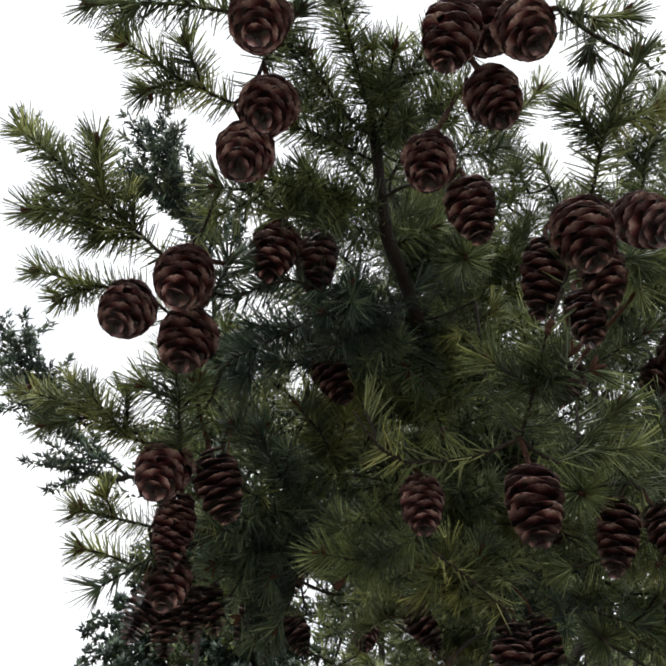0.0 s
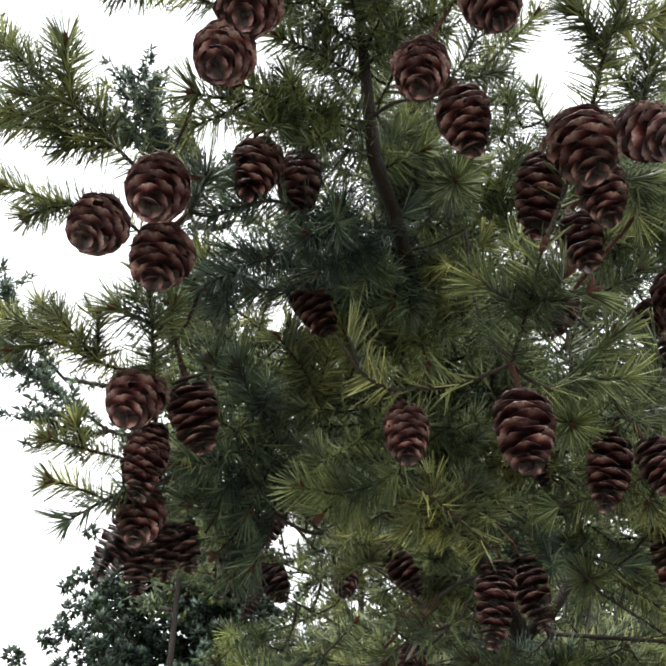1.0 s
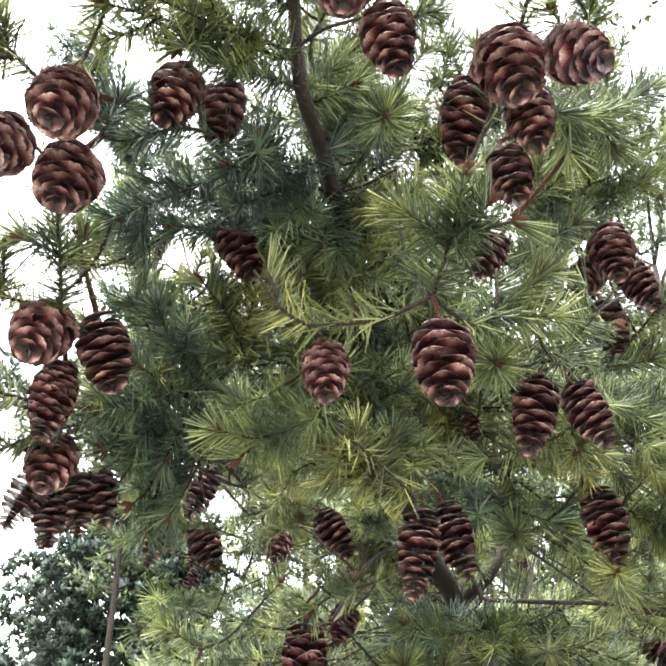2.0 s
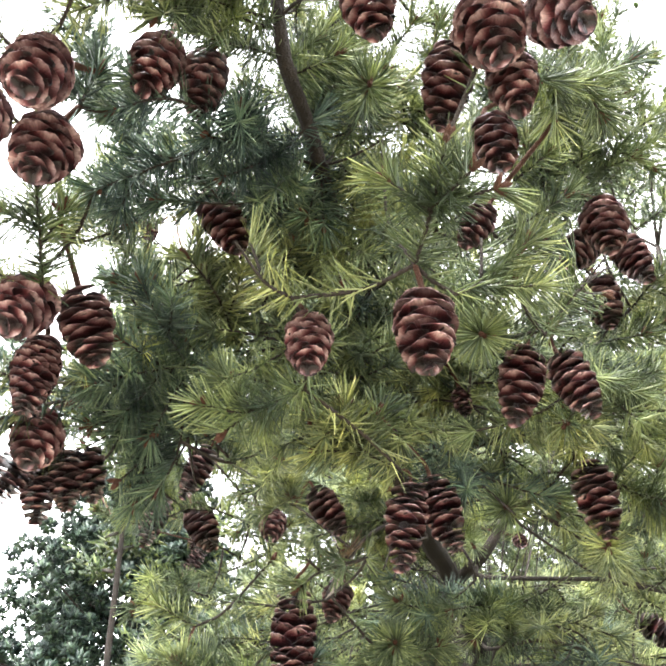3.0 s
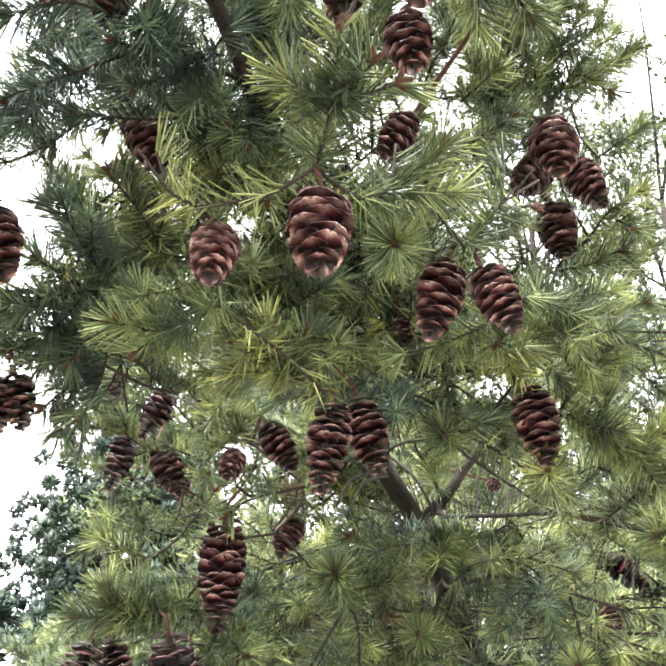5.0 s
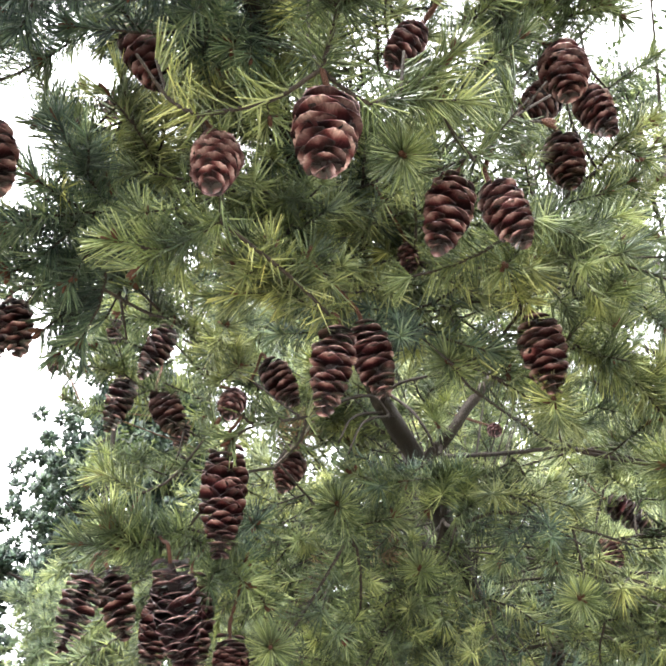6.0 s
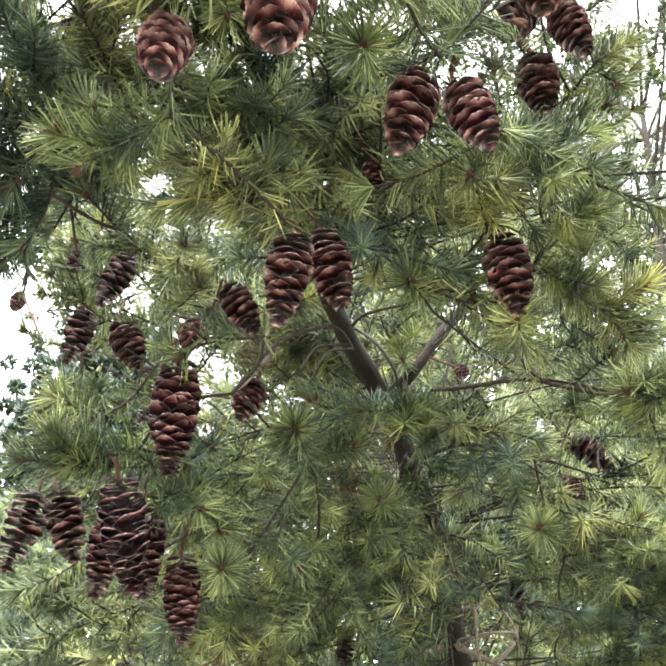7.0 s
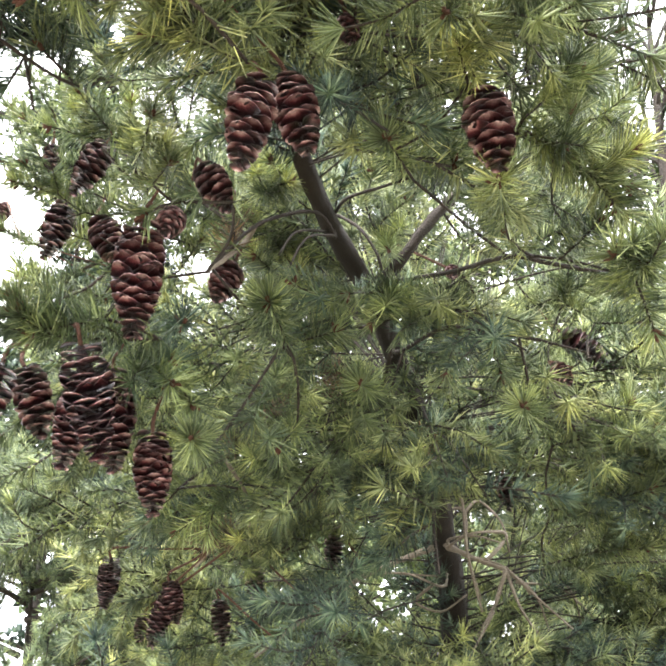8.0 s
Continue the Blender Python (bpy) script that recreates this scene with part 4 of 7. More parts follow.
spray([(0.279, 0.695, 1.928), (0.298, 0.685, 1.942)], tone=1)
spray([(0.187, 0.582, 1.932), (0.172, 0.524, 1.897)], rosette=1)
spray([(0.122, 0.785, 1.852), (0.082, 0.748, 1.826), (0.065, 0.740, 1.811)])
spray([(0.082, 0.748, 1.826), (0.069, 0.735, 1.831)])
spray([(0.172, 0.940, 1.792), (0.150, 0.841, 1.797)], rosette=1)
spray([(0.029, 0.819, 1.769), (-0.011, 0.804, 1.752), (-0.046, 0.790, 1.747)])
spray([(-0.011, 0.803, 1.753), (-0.026, 0.785, 1.766)])
spray([(0.341, 0.822, 1.851), (0.310, 0.732, 1.843)], rosette=1, tone=1)
spray([(0.279, 0.624, 1.933), (0.326, 0.664, 1.955), (0.360, 0.667, 1.948)])
spray([(0.239, 0.627, 1.904), (0.218, 0.647, 1.905), (0.193, 0.652, 1.900)])
spray([(0.270, 0.637, 1.915), (0.257, 0.631, 1.897)])
spray([(0.329, 0.774, 1.921), (0.355, 0.771, 1.908), (0.397, 0.777, 1.885), (0.424, 0.776, 1.874)])
spray([(0.397, 0.777, 1.885), (0.428, 0.762, 1.898)], tone=1)
spray([(0.377, 0.775, 1.897), (0.382, 0.764, 1.931)])
spray([(0.397, 0.777, 1.885), (0.418, 0.780, 1.852)], tone=1)
spray([(0.441, 0.871, 1.849), (0.428, 0.777, 1.804), (0.431, 0.748, 1.811)])
spray([(0.431, 0.784, 1.808), (0.404, 0.769, 1.808)])
spray([(0.433, 0.807, 1.815), (0.440, 0.804, 1.763)])
spray([(0.396, 0.974, 1.745), (0.366, 0.909, 1.738)], rosette=1)
spray([(0.100, 0.916, 1.691), (0.097, 0.832, 1.681)], rosette=1)
spray([(0.067, 0.849, 1.766), (0.028, 0.837, 1.760), (-0.016, 0.802, 1.748)])
spray([(-0.003, 0.809, 1.749), (-0.026, 0.790, 1.757)], tone=1)
spray([(0.152, 0.945, 1.811), (0.146, 0.853, 1.800)], rosette=1)
spray([(0.178, 0.990, 1.746), (0.162, 0.961, 1.716)])
# dark sprays at the side
spray([(-0.019, 0.655, 1.957), (-0.059, 0.635, 1.934), (-0.086, 0.620, 1.915)], tone=2)
spray([(-0.024, 0.651, 1.950), (-0.047, 0.618, 1.972), (-0.060, 0.603, 1.995)], tone=2)
spray([(-0.037, 0.653, 1.947), (-0.070, 0.615, 1.949)], tone=2)
spray([(-0.030, 0.657, 1.942), (-0.049, 0.660, 1.895)], tone=2)
spray([(-0.028, 0.665, 1.943), (-0.030, 0.679, 1.895), (-0.043, 0.690, 1.866)], tone=2)
spray([(-0.053, 0.672, 1.992), (-0.037, 0.656, 2.015), (-0.021, 0.632, 2.034)])
spray([(-0.043, 0.662, 2.006), (-0.059, 0.639, 2.026)])
spray([(-0.040, 0.660, 2.009), (-0.018, 0.657, 2.025)])
spray([(-0.012, 0.670, 1.963), (-0.029, 0.645, 1.973)], tone=2)
spray([(0.010, 0.733, 1.911), (-0.013, 0.714, 1.927)])
# sprays below the upper stem
spray([(0.071, 0.563, 2.085), (0.037, 0.525, 2.058), (-0.004, 0.483, 2.024)], tone=2)
spray([(0.037, 0.525, 2.058), (0.018, 0.471, 2.040)], tone=2)
spray([(0.045, 0.531, 2.062), (0.004, 0.514, 2.019)], tone=2)
spray([(0.019, 0.506, 2.044), (-0.026, 0.470, 2.044), (-0.065, 0.465, 2.027)], tone=2)
spray([(-0.001, 0.507, 2.045), (-0.048, 0.509, 2.018), (-0.079, 0.507, 1.995)], tone=2)
spray([(-0.042, 0.529, 2.045), (-0.091, 0.558, 2.049), (-0.103, 0.559, 2.035)], tone=2)
spray([(0.048, 0.579, 2.078), (0.013, 0.565, 2.044), (-0.043, 0.549, 2.029)], tone=2)
spray([(0.034, 0.548, 2.067), (0.065, 0.494, 2.058)], tone=2)
spray([(0.074, 0.570, 2.088), (0.064, 0.568, 2.036)], tone=2)
spray([(0.074, 0.570, 2.088), (0.076, 0.570, 2.030)], tone=2)
spray([(0.087, 0.556, 2.079), (0.113, 0.564, 2.065)])
spray([(0.102, 0.571, 2.141), (0.105, 0.502, 2.099)], rosette=1)
spray([(0.048, 0.509, 2.124), (0.073, 0.502, 2.131)])
spray([(0.051, 0.571, 2.174), (0.064, 0.583, 2.226)], tone=1)
spray([(-0.026, 0.583, 2.092), (-0.072, 0.590, 2.043)])
spray([(0.081, 0.605, 2.064), (0.090, 0.594, 1.994)])
spray([(0.101, 0.629, 2.084), (0.107, 0.592, 2.110)])
# the upper stem and its whorls
spray([(0.031, 0.450, 2.100), (-0.011, 0.425, 2.084), (-0.041, 0.402, 2.065), (-0.074, 0.379, 2.045)])
spray([(0.011, 0.437, 2.093), (-0.016, 0.405, 2.086)])
spray([(-0.011, 0.425, 2.084), (-0.037, 0.421, 2.066)])
spray([(0.038, 0.471, 2.099), (-0.001, 0.458, 2.093)])
spray([(0.048, 0.495, 2.106), (0.081, 0.478, 2.111)])
spray([(0.105, 0.544, 2.128), (0.103, 0.475, 2.073)], rosette=1)
spray([(0.047, 0.482, 2.109), (0.069, 0.481, 2.135)])
spray([(0.034, 0.447, 2.105), (-0.006, 0.416, 2.079), (-0.046, 0.384, 2.061)], length=.021)
spray([(0.035, 0.434, 2.171), (0.019, 0.378, 2.188), (0.003, 0.316, 2.189)], length=.021)
spray([(0.035, 0.434, 2.171), (0.057, 0.375, 2.167), (0.079, 0.320, 2.146)], length=.021)
spray([(0.034, 0.436, 2.169), (-0.007, 0.383, 2.157), (-0.030, 0.338, 2.148)], length=.021)
spray([(0.035, 0.441, 2.163), (0.071, 0.399, 2.152), (0.095, 0.364, 2.132)], length=.021)
spray([(0.033, 0.442, 2.149), (-0.000, 0.416, 2.143), (-0.026, 0.400, 2.137)], length=.021)
spray([(0.006, 0.394, 2.156), (-0.018, 0.347, 2.151)], length=.021)
spray([(0.030, 0.409, 2.177), (0.032, 0.372, 2.196)], length=.021)
spray([(0.040, 0.407, 2.179), (0.047, 0.354, 2.168)], length=.021)
spray([(-0.046, 0.332, 2.118), (-0.022, 0.302, 2.130)], length=.021)
# the long arm
spray([(-0.109, 0.418, 2.013), (-0.150, 0.380, 2.033), (-0.173, 0.374, 2.053), (-0.211, 0.371, 2.094)], tone=1, length=.0195)
spray([(-0.150, 0.380, 2.033), (-0.159, 0.367, 2.075)], length=.0195)
spray([(-0.150, 0.380, 2.033), (-0.179, 0.376, 2.038)], tone=1, length=.0195)
spray([(-0.136, 0.396, 2.027), (-0.190, 0.389, 2.035)], length=.0195)
spray([(-0.131, 0.400, 2.022), (-0.179, 0.400, 2.034), (-0.205, 0.401, 2.045)], tone=1, length=.0195)
spray([(-0.128, 0.402, 2.020), (-0.156, 0.407, 2.026)], length=.0195)
spray([(-0.146, 0.496, 2.056), (-0.191, 0.485, 2.056), (-0.218, 0.468, 2.052)], tone=1, length=.0195)
spray([(-0.181, 0.486, 2.055), (-0.204, 0.486, 2.042)], tone=1, length=.0195)
spray([(-0.066, 0.350, 2.097), (-0.101, 0.339, 2.109), (-0.139, 0.323, 2.128)], tone=1, length=.0195)
spray([(-0.101, 0.339, 2.109), (-0.124, 0.343, 2.104)], length=.0195)
spray([(-0.086, 0.343, 2.104), (-0.098, 0.325, 2.126)], tone=1, length=.0195)
spray([(-0.060, 0.293, 2.115), (-0.105, 0.293, 2.126), (-0.157, 0.297, 2.133)], length=.0195)
spray([(-0.121, 0.540, 1.941), (-0.158, 0.539, 1.954), (-0.192, 0.534, 1.973), (-0.236, 0.538, 1.992)], tone=1, length=.0195)
spray([(-0.169, 0.542, 1.963), (-0.185, 0.532, 1.987)], length=.0195)
spray([(-0.151, 0.541, 1.951), (-0.154, 0.528, 1.980)], tone=1, length=.0195)
spray([(-0.179, 0.538, 1.968), (-0.217, 0.548, 1.967)], length=.0195)
spray([(-0.144, 0.620, 1.919), (-0.169, 0.608, 1.920), (-0.193, 0.597, 1.921)], tone=1, length=.0195)
spray([(-0.151, 0.657, 1.899), (-0.177, 0.642, 1.904), (-0.195, 0.631, 1.905)], tone=1, length=.0195)
spray([(-0.169, 0.608, 1.920), (-0.176, 0.598, 1.933)], tone=1, length=.0195)
spray([(-0.109, 0.534, 1.935), (-0.110, 0.509, 1.962), (-0.113, 0.487, 1.986)])
spray([(-0.110, 0.509, 1.962), (-0.134, 0.507, 1.974)])
spray([(-0.110, 0.519, 1.956), (-0.097, 0.510, 1.979)])
spray([(-0.085, 0.458, 2.020), (-0.074, 0.445, 2.038)], tone=2)
spray([(0.166, 0.363, 2.020), (0.171, 0.326, 2.040), (0.187, 0.295, 2.066)], length=.0195)
spray([(0.171, 0.326, 2.040), (0.200, 0.319, 2.048)], tone=1, length=.0195)
spray([(0.169, 0.331, 2.034), (0.153, 0.324, 2.055)], length=.0195)
spray([(0.140, 0.279, 2.096), (0.161, 0.283, 2.093), (0.183, 0.287, 2.100)], tone=1, length=.0195)
spray([(0.163, 0.283, 2.093), (0.163, 0.300, 2.084)], length=.0195)
spray([(0.199, 0.425, 2.023), (0.246, 0.454, 2.060), (0.287, 0.458, 2.091)])
spray([(0.246, 0.454, 2.060), (0.261, 0.471, 2.050)])
spray([(0.221, 0.442, 2.039), (0.226, 0.466, 2.033)])
# the slim upright stem beyond the three red cones
spray([(0.353, 0.689, 2.202), (0.359, 0.670, 2.257), (0.367, 0.641, 2.326), (0.374, 0.621, 2.384)])
spray([(0.353, 0.687, 2.203), (0.316, 0.654, 2.212), (0.269, 0.610, 2.239)])
spray([(0.326, 0.664, 2.212), (0.283, 0.644, 2.188)])
spray([(0.353, 0.685, 2.207), (0.377, 0.657, 2.231), (0.409, 0.639, 2.255)])
spray([(0.360, 0.672, 2.253), (0.320, 0.638, 2.279)])
spray([(0.359, 0.670, 2.257), (0.388, 0.644, 2.292)])
spray([(0.365, 0.651, 2.298), (0.334, 0.619, 2.320)])
spray([(0.365, 0.651, 2.298), (0.405, 0.632, 2.337)])
spray([(0.295, 0.652, 2.175), (0.264, 0.617, 2.172)], tone=1)
spray([(0.381, 0.662, 2.224), (0.406, 0.669, 2.211)])
spray([(0.398, 0.767, 2.110), (0.412, 0.740, 2.121), (0.438, 0.721, 2.132)], tone=1)
spray([(0.412, 0.742, 2.117), (0.434, 0.742, 2.102)])
spray([(0.358, 0.769, 2.068), (0.390, 0.744, 2.061)])
spray([(0.314, 0.722, 2.042), (0.303, 0.693, 2.057)])
# the far side of the upper crown
spray([(0.351, 0.697, 2.180), (0.302, 0.651, 2.182), (0.273, 0.624, 2.197)])
spray([(0.357, 0.674, 2.228), (0.309, 0.639, 2.241), (0.283, 0.610, 2.258)])
spray([(0.358, 0.662, 2.245), (0.396, 0.643, 2.269)])
spray([(0.354, 0.676, 2.212), (0.386, 0.661, 2.215)])
spray([(0.363, 0.651, 2.290), (0.327, 0.619, 2.312)])
spray([(0.300, 0.638, 2.215), (0.323, 0.616, 2.245)])
spray([(0.282, 0.645, 2.192), (0.291, 0.660, 2.141)])
spray([(0.063, 0.628, 2.184), (0.085, 0.615, 2.228)], tone=1)
spray([(0.062, 0.621, 2.193), (0.101, 0.627, 2.209)], tone=1)
spray([(0.071, 0.636, 2.171), (0.114, 0.644, 2.183)], tone=1)
spray([(0.062, 0.606, 2.215), (0.077, 0.604, 2.274)], tone=1)
spray([(0.043, 0.589, 2.199), (0.008, 0.601, 2.229)])
spray([(0.039, 0.579, 2.215), (0.068, 0.585, 2.274)])
spray([(0.024, 0.619, 2.200), (-0.016, 0.615, 2.239)])
spray([(0.010, 0.650, 2.156), (-0.027, 0.644, 2.197)])
spray([(-0.021, 0.648, 2.163), (-0.062, 0.646, 2.198)])
spray([(0.141, 0.649, 2.172), (0.166, 0.636, 2.217)])
spray([(0.126, 0.648, 2.176), (0.142, 0.631, 2.227)])
spray([(0.167, 0.659, 2.184), (0.211, 0.657, 2.225)])
spray([(0.182, 0.689, 2.111), (0.216, 0.678, 2.150)])
spray([(0.111, 0.671, 2.144), (0.142, 0.660, 2.156)])
spray([(0.086, 0.647, 2.110), (0.078, 0.638, 2.053)])
spray([(0.127, 0.681, 2.127), (0.113, 0.671, 2.072)], tone=1)
spray([(0.156, 0.635, 2.263), (0.184, 0.627, 2.314)])
spray([(0.101, 0.608, 2.238), (0.118, 0.609, 2.304)])
spray([(0.417, 0.776, 2.128), (0.436, 0.743, 2.147)])
spray([(0.382, 0.785, 2.090), (0.424, 0.763, 2.091)])
spray([(0.302, 0.734, 2.031), (0.343, 0.727, 2.009)])
spray([(0.353, 0.757, 1.992), (0.391, 0.735, 1.993)])
spray([(0.358, 0.775, 1.966), (0.394, 0.754, 1.964)])
spray([(0.252, 0.680, 2.116), (0.282, 0.690, 2.170)])
spray([(-0.126, 0.613, 2.040), (-0.101, 0.575, 2.050), (-0.089, 0.560, 2.071)])
spray([(-0.119, 0.609, 2.045), (-0.142, 0.581, 2.045)])
spray([(-0.072, 0.666, 1.998), (-0.062, 0.654, 2.015), (-0.024, 0.626, 2.038)])
spray([(-0.065, 0.662, 2.004), (-0.085, 0.640, 2.025)])
spray([(-0.031, 0.696, 2.050), (-0.024, 0.681, 2.071)], tone=1)
spray([(-0.004, 0.735, 2.061), (-0.017, 0.706, 2.063)], tone=1)
spray([(0.027, 0.751, 2.064), (0.012, 0.708, 2.070)], tone=1)
spray([(0.046, 0.667, 2.086), (0.036, 0.647, 2.044)], tone=1)
spray([(0.080, 0.579, 2.135), (0.074, 0.577, 2.177)], tone=1)
spray([(0.070, 0.563, 2.195), (0.094, 0.557, 2.229)], tone=1)
spray([(0.058, 0.545, 2.219), (0.082, 0.543, 2.248)])
spray([(0.114, 0.595, 2.179), (0.140, 0.593, 2.207)])
spray([(0.150, 0.596, 2.177), (0.176, 0.588, 2.214)])
spray([(0.173, 0.601, 2.170), (0.197, 0.594, 2.245)])
spray([(0.176, 0.587, 2.255), (0.189, 0.579, 2.304)])
spray([(0.142, 0.550, 2.303), (0.178, 0.525, 2.336)])
spray([(0.155, 0.518, 2.279), (0.197, 0.491, 2.314)], tone=1)
spray([(0.060, 0.579, 2.247), (0.060, 0.570, 2.272), (0.048, 0.561, 2.305)], tone=1)
spray([(0.080, 0.617, 2.260), (0.086, 0.607, 2.280), (0.094, 0.598, 2.308)], tone=1)
spray([(0.072, 0.651, 2.249), (0.065, 0.638, 2.273), (0.056, 0.626, 2.304)], tone=1)
spray([(0.090, 0.623, 2.218), (0.086, 0.607, 2.236), (0.086, 0.592, 2.262)], tone=1)
spray([(0.106, 0.680, 2.241), (0.106, 0.672, 2.248), (0.106, 0.665, 2.263)], tone=1)
spray([(0.077, 0.696, 2.256), (0.073, 0.681, 2.268), (0.059, 0.666, 2.288)], tone=1)
spray([(0.056, 0.595, 2.308), (0.055, 0.588, 2.323), (0.064, 0.580, 2.346)], tone=1)
spray([(0.110, 0.664, 2.294), (0.111, 0.656, 2.312), (0.106, 0.647, 2.339)], tone=1)
spray([(0.128, 0.780, 2.222), (0.134, 0.779, 2.244), (0.124, 0.777, 2.274)], tone=1)
spray([(0.020, 0.725, 2.139), (0.024, 0.714, 2.153), (0.023, 0.702, 2.176)], tone=1)
spray([(-0.018, 0.745, 2.283), (-0.012, 0.736, 2.303), (-0.005, 0.727, 2.332)], tone=1)
spray([(0.133, 0.755, 2.171), (0.126, 0.744, 2.180), (0.128, 0.732, 2.197)], tone=1)
# withered shoots
spray([(0.154, 1.168, 1.825), (0.136, 1.146, 1.797), (0.114, 1.139, 1.779)], tone=3)
spray([(0.183, 1.167, 1.840), (0.154, 1.132, 1.827)], tone=3)
spray([(0.233, 1.179, 1.846), (0.219, 1.117, 1.848)], tone=3)
spray([(0.351, 1.265, 1.790), (0.335, 1.201, 1.798)], tone=3)
spray([(0.088, 1.271, 1.685), (0.076, 1.232, 1.697)], tone=3)
spray([(0.118, 1.282, 1.695), (0.094, 1.245, 1.702)], tone=3)
spray([(0.113, 0.952, 1.899), (0.116, 0.919, 1.907)], tone=3)
# behind
spray([(0.040, 0.722, 2.096), (0.031, 0.671, 2.100)], tone=1)
spray([(0.022, 0.726, 2.063), (-0.014, 0.692, 2.045), (-0.026, 0.691, 2.034)], tone=1)
spray([(0.004, 0.738, 2.047), (-0.009, 0.704, 2.027)], tone=1)
spray([(0.022, 0.908, 1.966), (0.047, 0.830, 1.964)], tone=1)
spray([(0.029, 0.934, 1.955), (0.058, 0.872, 1.945)], tone=1)
spray([(0.005, 0.982, 2.002), (-0.024, 0.965, 2.029)])
spray([(0.011, 1.037, 1.991), (-0.032, 0.992, 1.990)])
spray([(0.290, 0.809, 1.945), (0.293, 0.792, 1.899)])
spray([(0.398, 0.862, 1.857), (0.413, 0.810, 1.861)])
spray([(0.286, 1.154, 2.046), (0.281, 1.070, 1.979)], tone=1)
spray([(0.354, 1.022, 2.035), (0.279, 0.919, 1.982)])
spray([(0.363, 1.021, 2.035), (0.371, 0.936, 1.929)])
spray([(0.177, 1.041, 2.023), (0.148, 0.959, 2.014)])
spray([(0.381, 0.892, 1.793), (0.412, 0.872, 1.774)])
spray([(0.347, 0.928, 1.817), (0.353, 0.921, 1.773)])
spray([(0.327, 0.957, 1.832), (0.313, 0.961, 1.788)])
spray([(0.271, 0.705, 1.971), (0.280, 0.697, 1.929), (0.277, 0.679, 1.950)], tone=1)
spray([(0.280, 0.697, 1.929), (0.298, 0.682, 1.939)])
spray([(0.364, 0.798, 2.040), (0.390, 0.792, 2.050)])
spray([(0.342, 0.758, 1.920), (0.379, 0.757, 1.954), (0.414, 0.775, 1.985)])
spray([(0.345, 0.762, 1.911), (0.375, 0.766, 1.895)])
spray([(0.370, 0.783, 1.899), (0.398, 0.778, 1.885), (0.424, 0.771, 1.897)], tone=1)
spray([(0.398, 0.778, 1.885), (0.418, 0.785, 1.867)], tone=1)
spray([(0.007, 0.909, 1.856), (0.041, 0.854, 1.875)])
spray([(-0.030, 0.921, 1.836), (-0.064, 0.916, 1.853)])
spray([(0.038, 0.914, 1.782), (0.074, 0.869, 1.739)])
spray([(0.067, 0.916, 1.772), (0.090, 0.883, 1.726)])
spray([(0.041, 0.924, 1.779), (0.071, 0.885, 1.763)], tone=2)
spray([(0.058, 0.915, 1.795), (0.080, 0.871, 1.791)], tone=2)
spray([(0.062, 1.102, 1.713), (0.033, 1.118, 1.682)])
spray([(0.122, 1.098, 1.713), (0.063, 1.120, 1.674)])
spray([(0.184, 1.172, 1.733), (0.155, 1.040, 1.736)])
spray([(0.313, 1.018, 1.895), (0.267, 0.976, 1.878), (0.223, 0.951, 1.863)])
spray([(0.267, 0.976, 1.878), (0.247, 0.961, 1.838)])
spray([(0.229, 1.010, 1.888), (0.192, 0.968, 1.871), (0.171, 0.952, 1.871)])
spray([(0.271, 1.091, 1.800), (0.237, 0.986, 1.785)], rosette=1)
spray([(0.357, 1.000, 1.888), (0.303, 0.975, 1.855), (0.272, 0.962, 1.830)])
spray([(0.153, 1.038, 1.838), (0.185, 0.994, 1.833), (0.212, 0.974, 1.834)])
spray([(0.130, 1.042, 2.028), (0.148, 1.003, 2.013), (0.166, 0.986, 2.008)], tone=1)
spray([(-0.021, 0.694, 1.961), (-0.060, 0.674, 1.921), (-0.083, 0.677, 1.885)], tone=2)
spray([(-0.026, 0.715, 1.943), (-0.054, 0.703, 1.902), (-0.062, 0.708, 1.864)], tone=2)
spray([(-0.042, 0.683, 1.935), (-0.095, 0.665, 1.906)], tone=2)
spray([(-0.051, 0.676, 1.915), (-0.083, 0.660, 1.914), (-0.096, 0.646, 1.922)], tone=2)
spray([(-0.050, 0.706, 1.912), (-0.075, 0.700, 1.878)], tone=2)
spray([(-0.022, 0.910, 2.223), (-0.077, 0.872, 2.244), (-0.126, 0.838, 2.273)], tone=1)
spray([(-0.070, 0.886, 2.251), (-0.120, 0.872, 2.248), (-0.149, 0.849, 2.257)])
spray([(-0.072, 0.877, 2.236), (-0.060, 0.843, 2.260)], tone=1)
spray([(-0.022, 0.920, 2.206), (-0.062, 0.894, 2.207), (-0.097, 0.883, 2.196)])
spray([(0.283, 0.896, 2.067), (0.318, 0.859, 2.048), (0.326, 0.826, 2.071)], tone=1)
spray([(0.391, 0.849, 2.058), (0.424, 0.828, 2.060), (0.455, 0.807, 2.061)])
spray([(0.408, 0.852, 2.020), (0.436, 0.821, 2.024)], tone=1)
spray([(0.393, 0.849, 2.136), (0.425, 0.820, 2.135), (0.453, 0.793, 2.146)])
spray([(0.451, 0.814, 2.142), (0.470, 0.783, 2.161)], tone=1)
spray([(0.015, 0.734, 1.987), (-0.019, 0.726, 1.953), (-0.038, 0.730, 1.908)], tone=2)
spray([(-0.001, 0.729, 2.002), (-0.030, 0.713, 1.963)], tone=2)
spray([(-0.006, 0.729, 1.964), (-0.004, 0.734, 1.913)], tone=2)
spray([(-0.022, 0.729, 1.947), (-0.042, 0.714, 1.944)], tone=2)
spray([(-0.031, 0.735, 1.936), (-0.022, 0.743, 1.897)], tone=2)
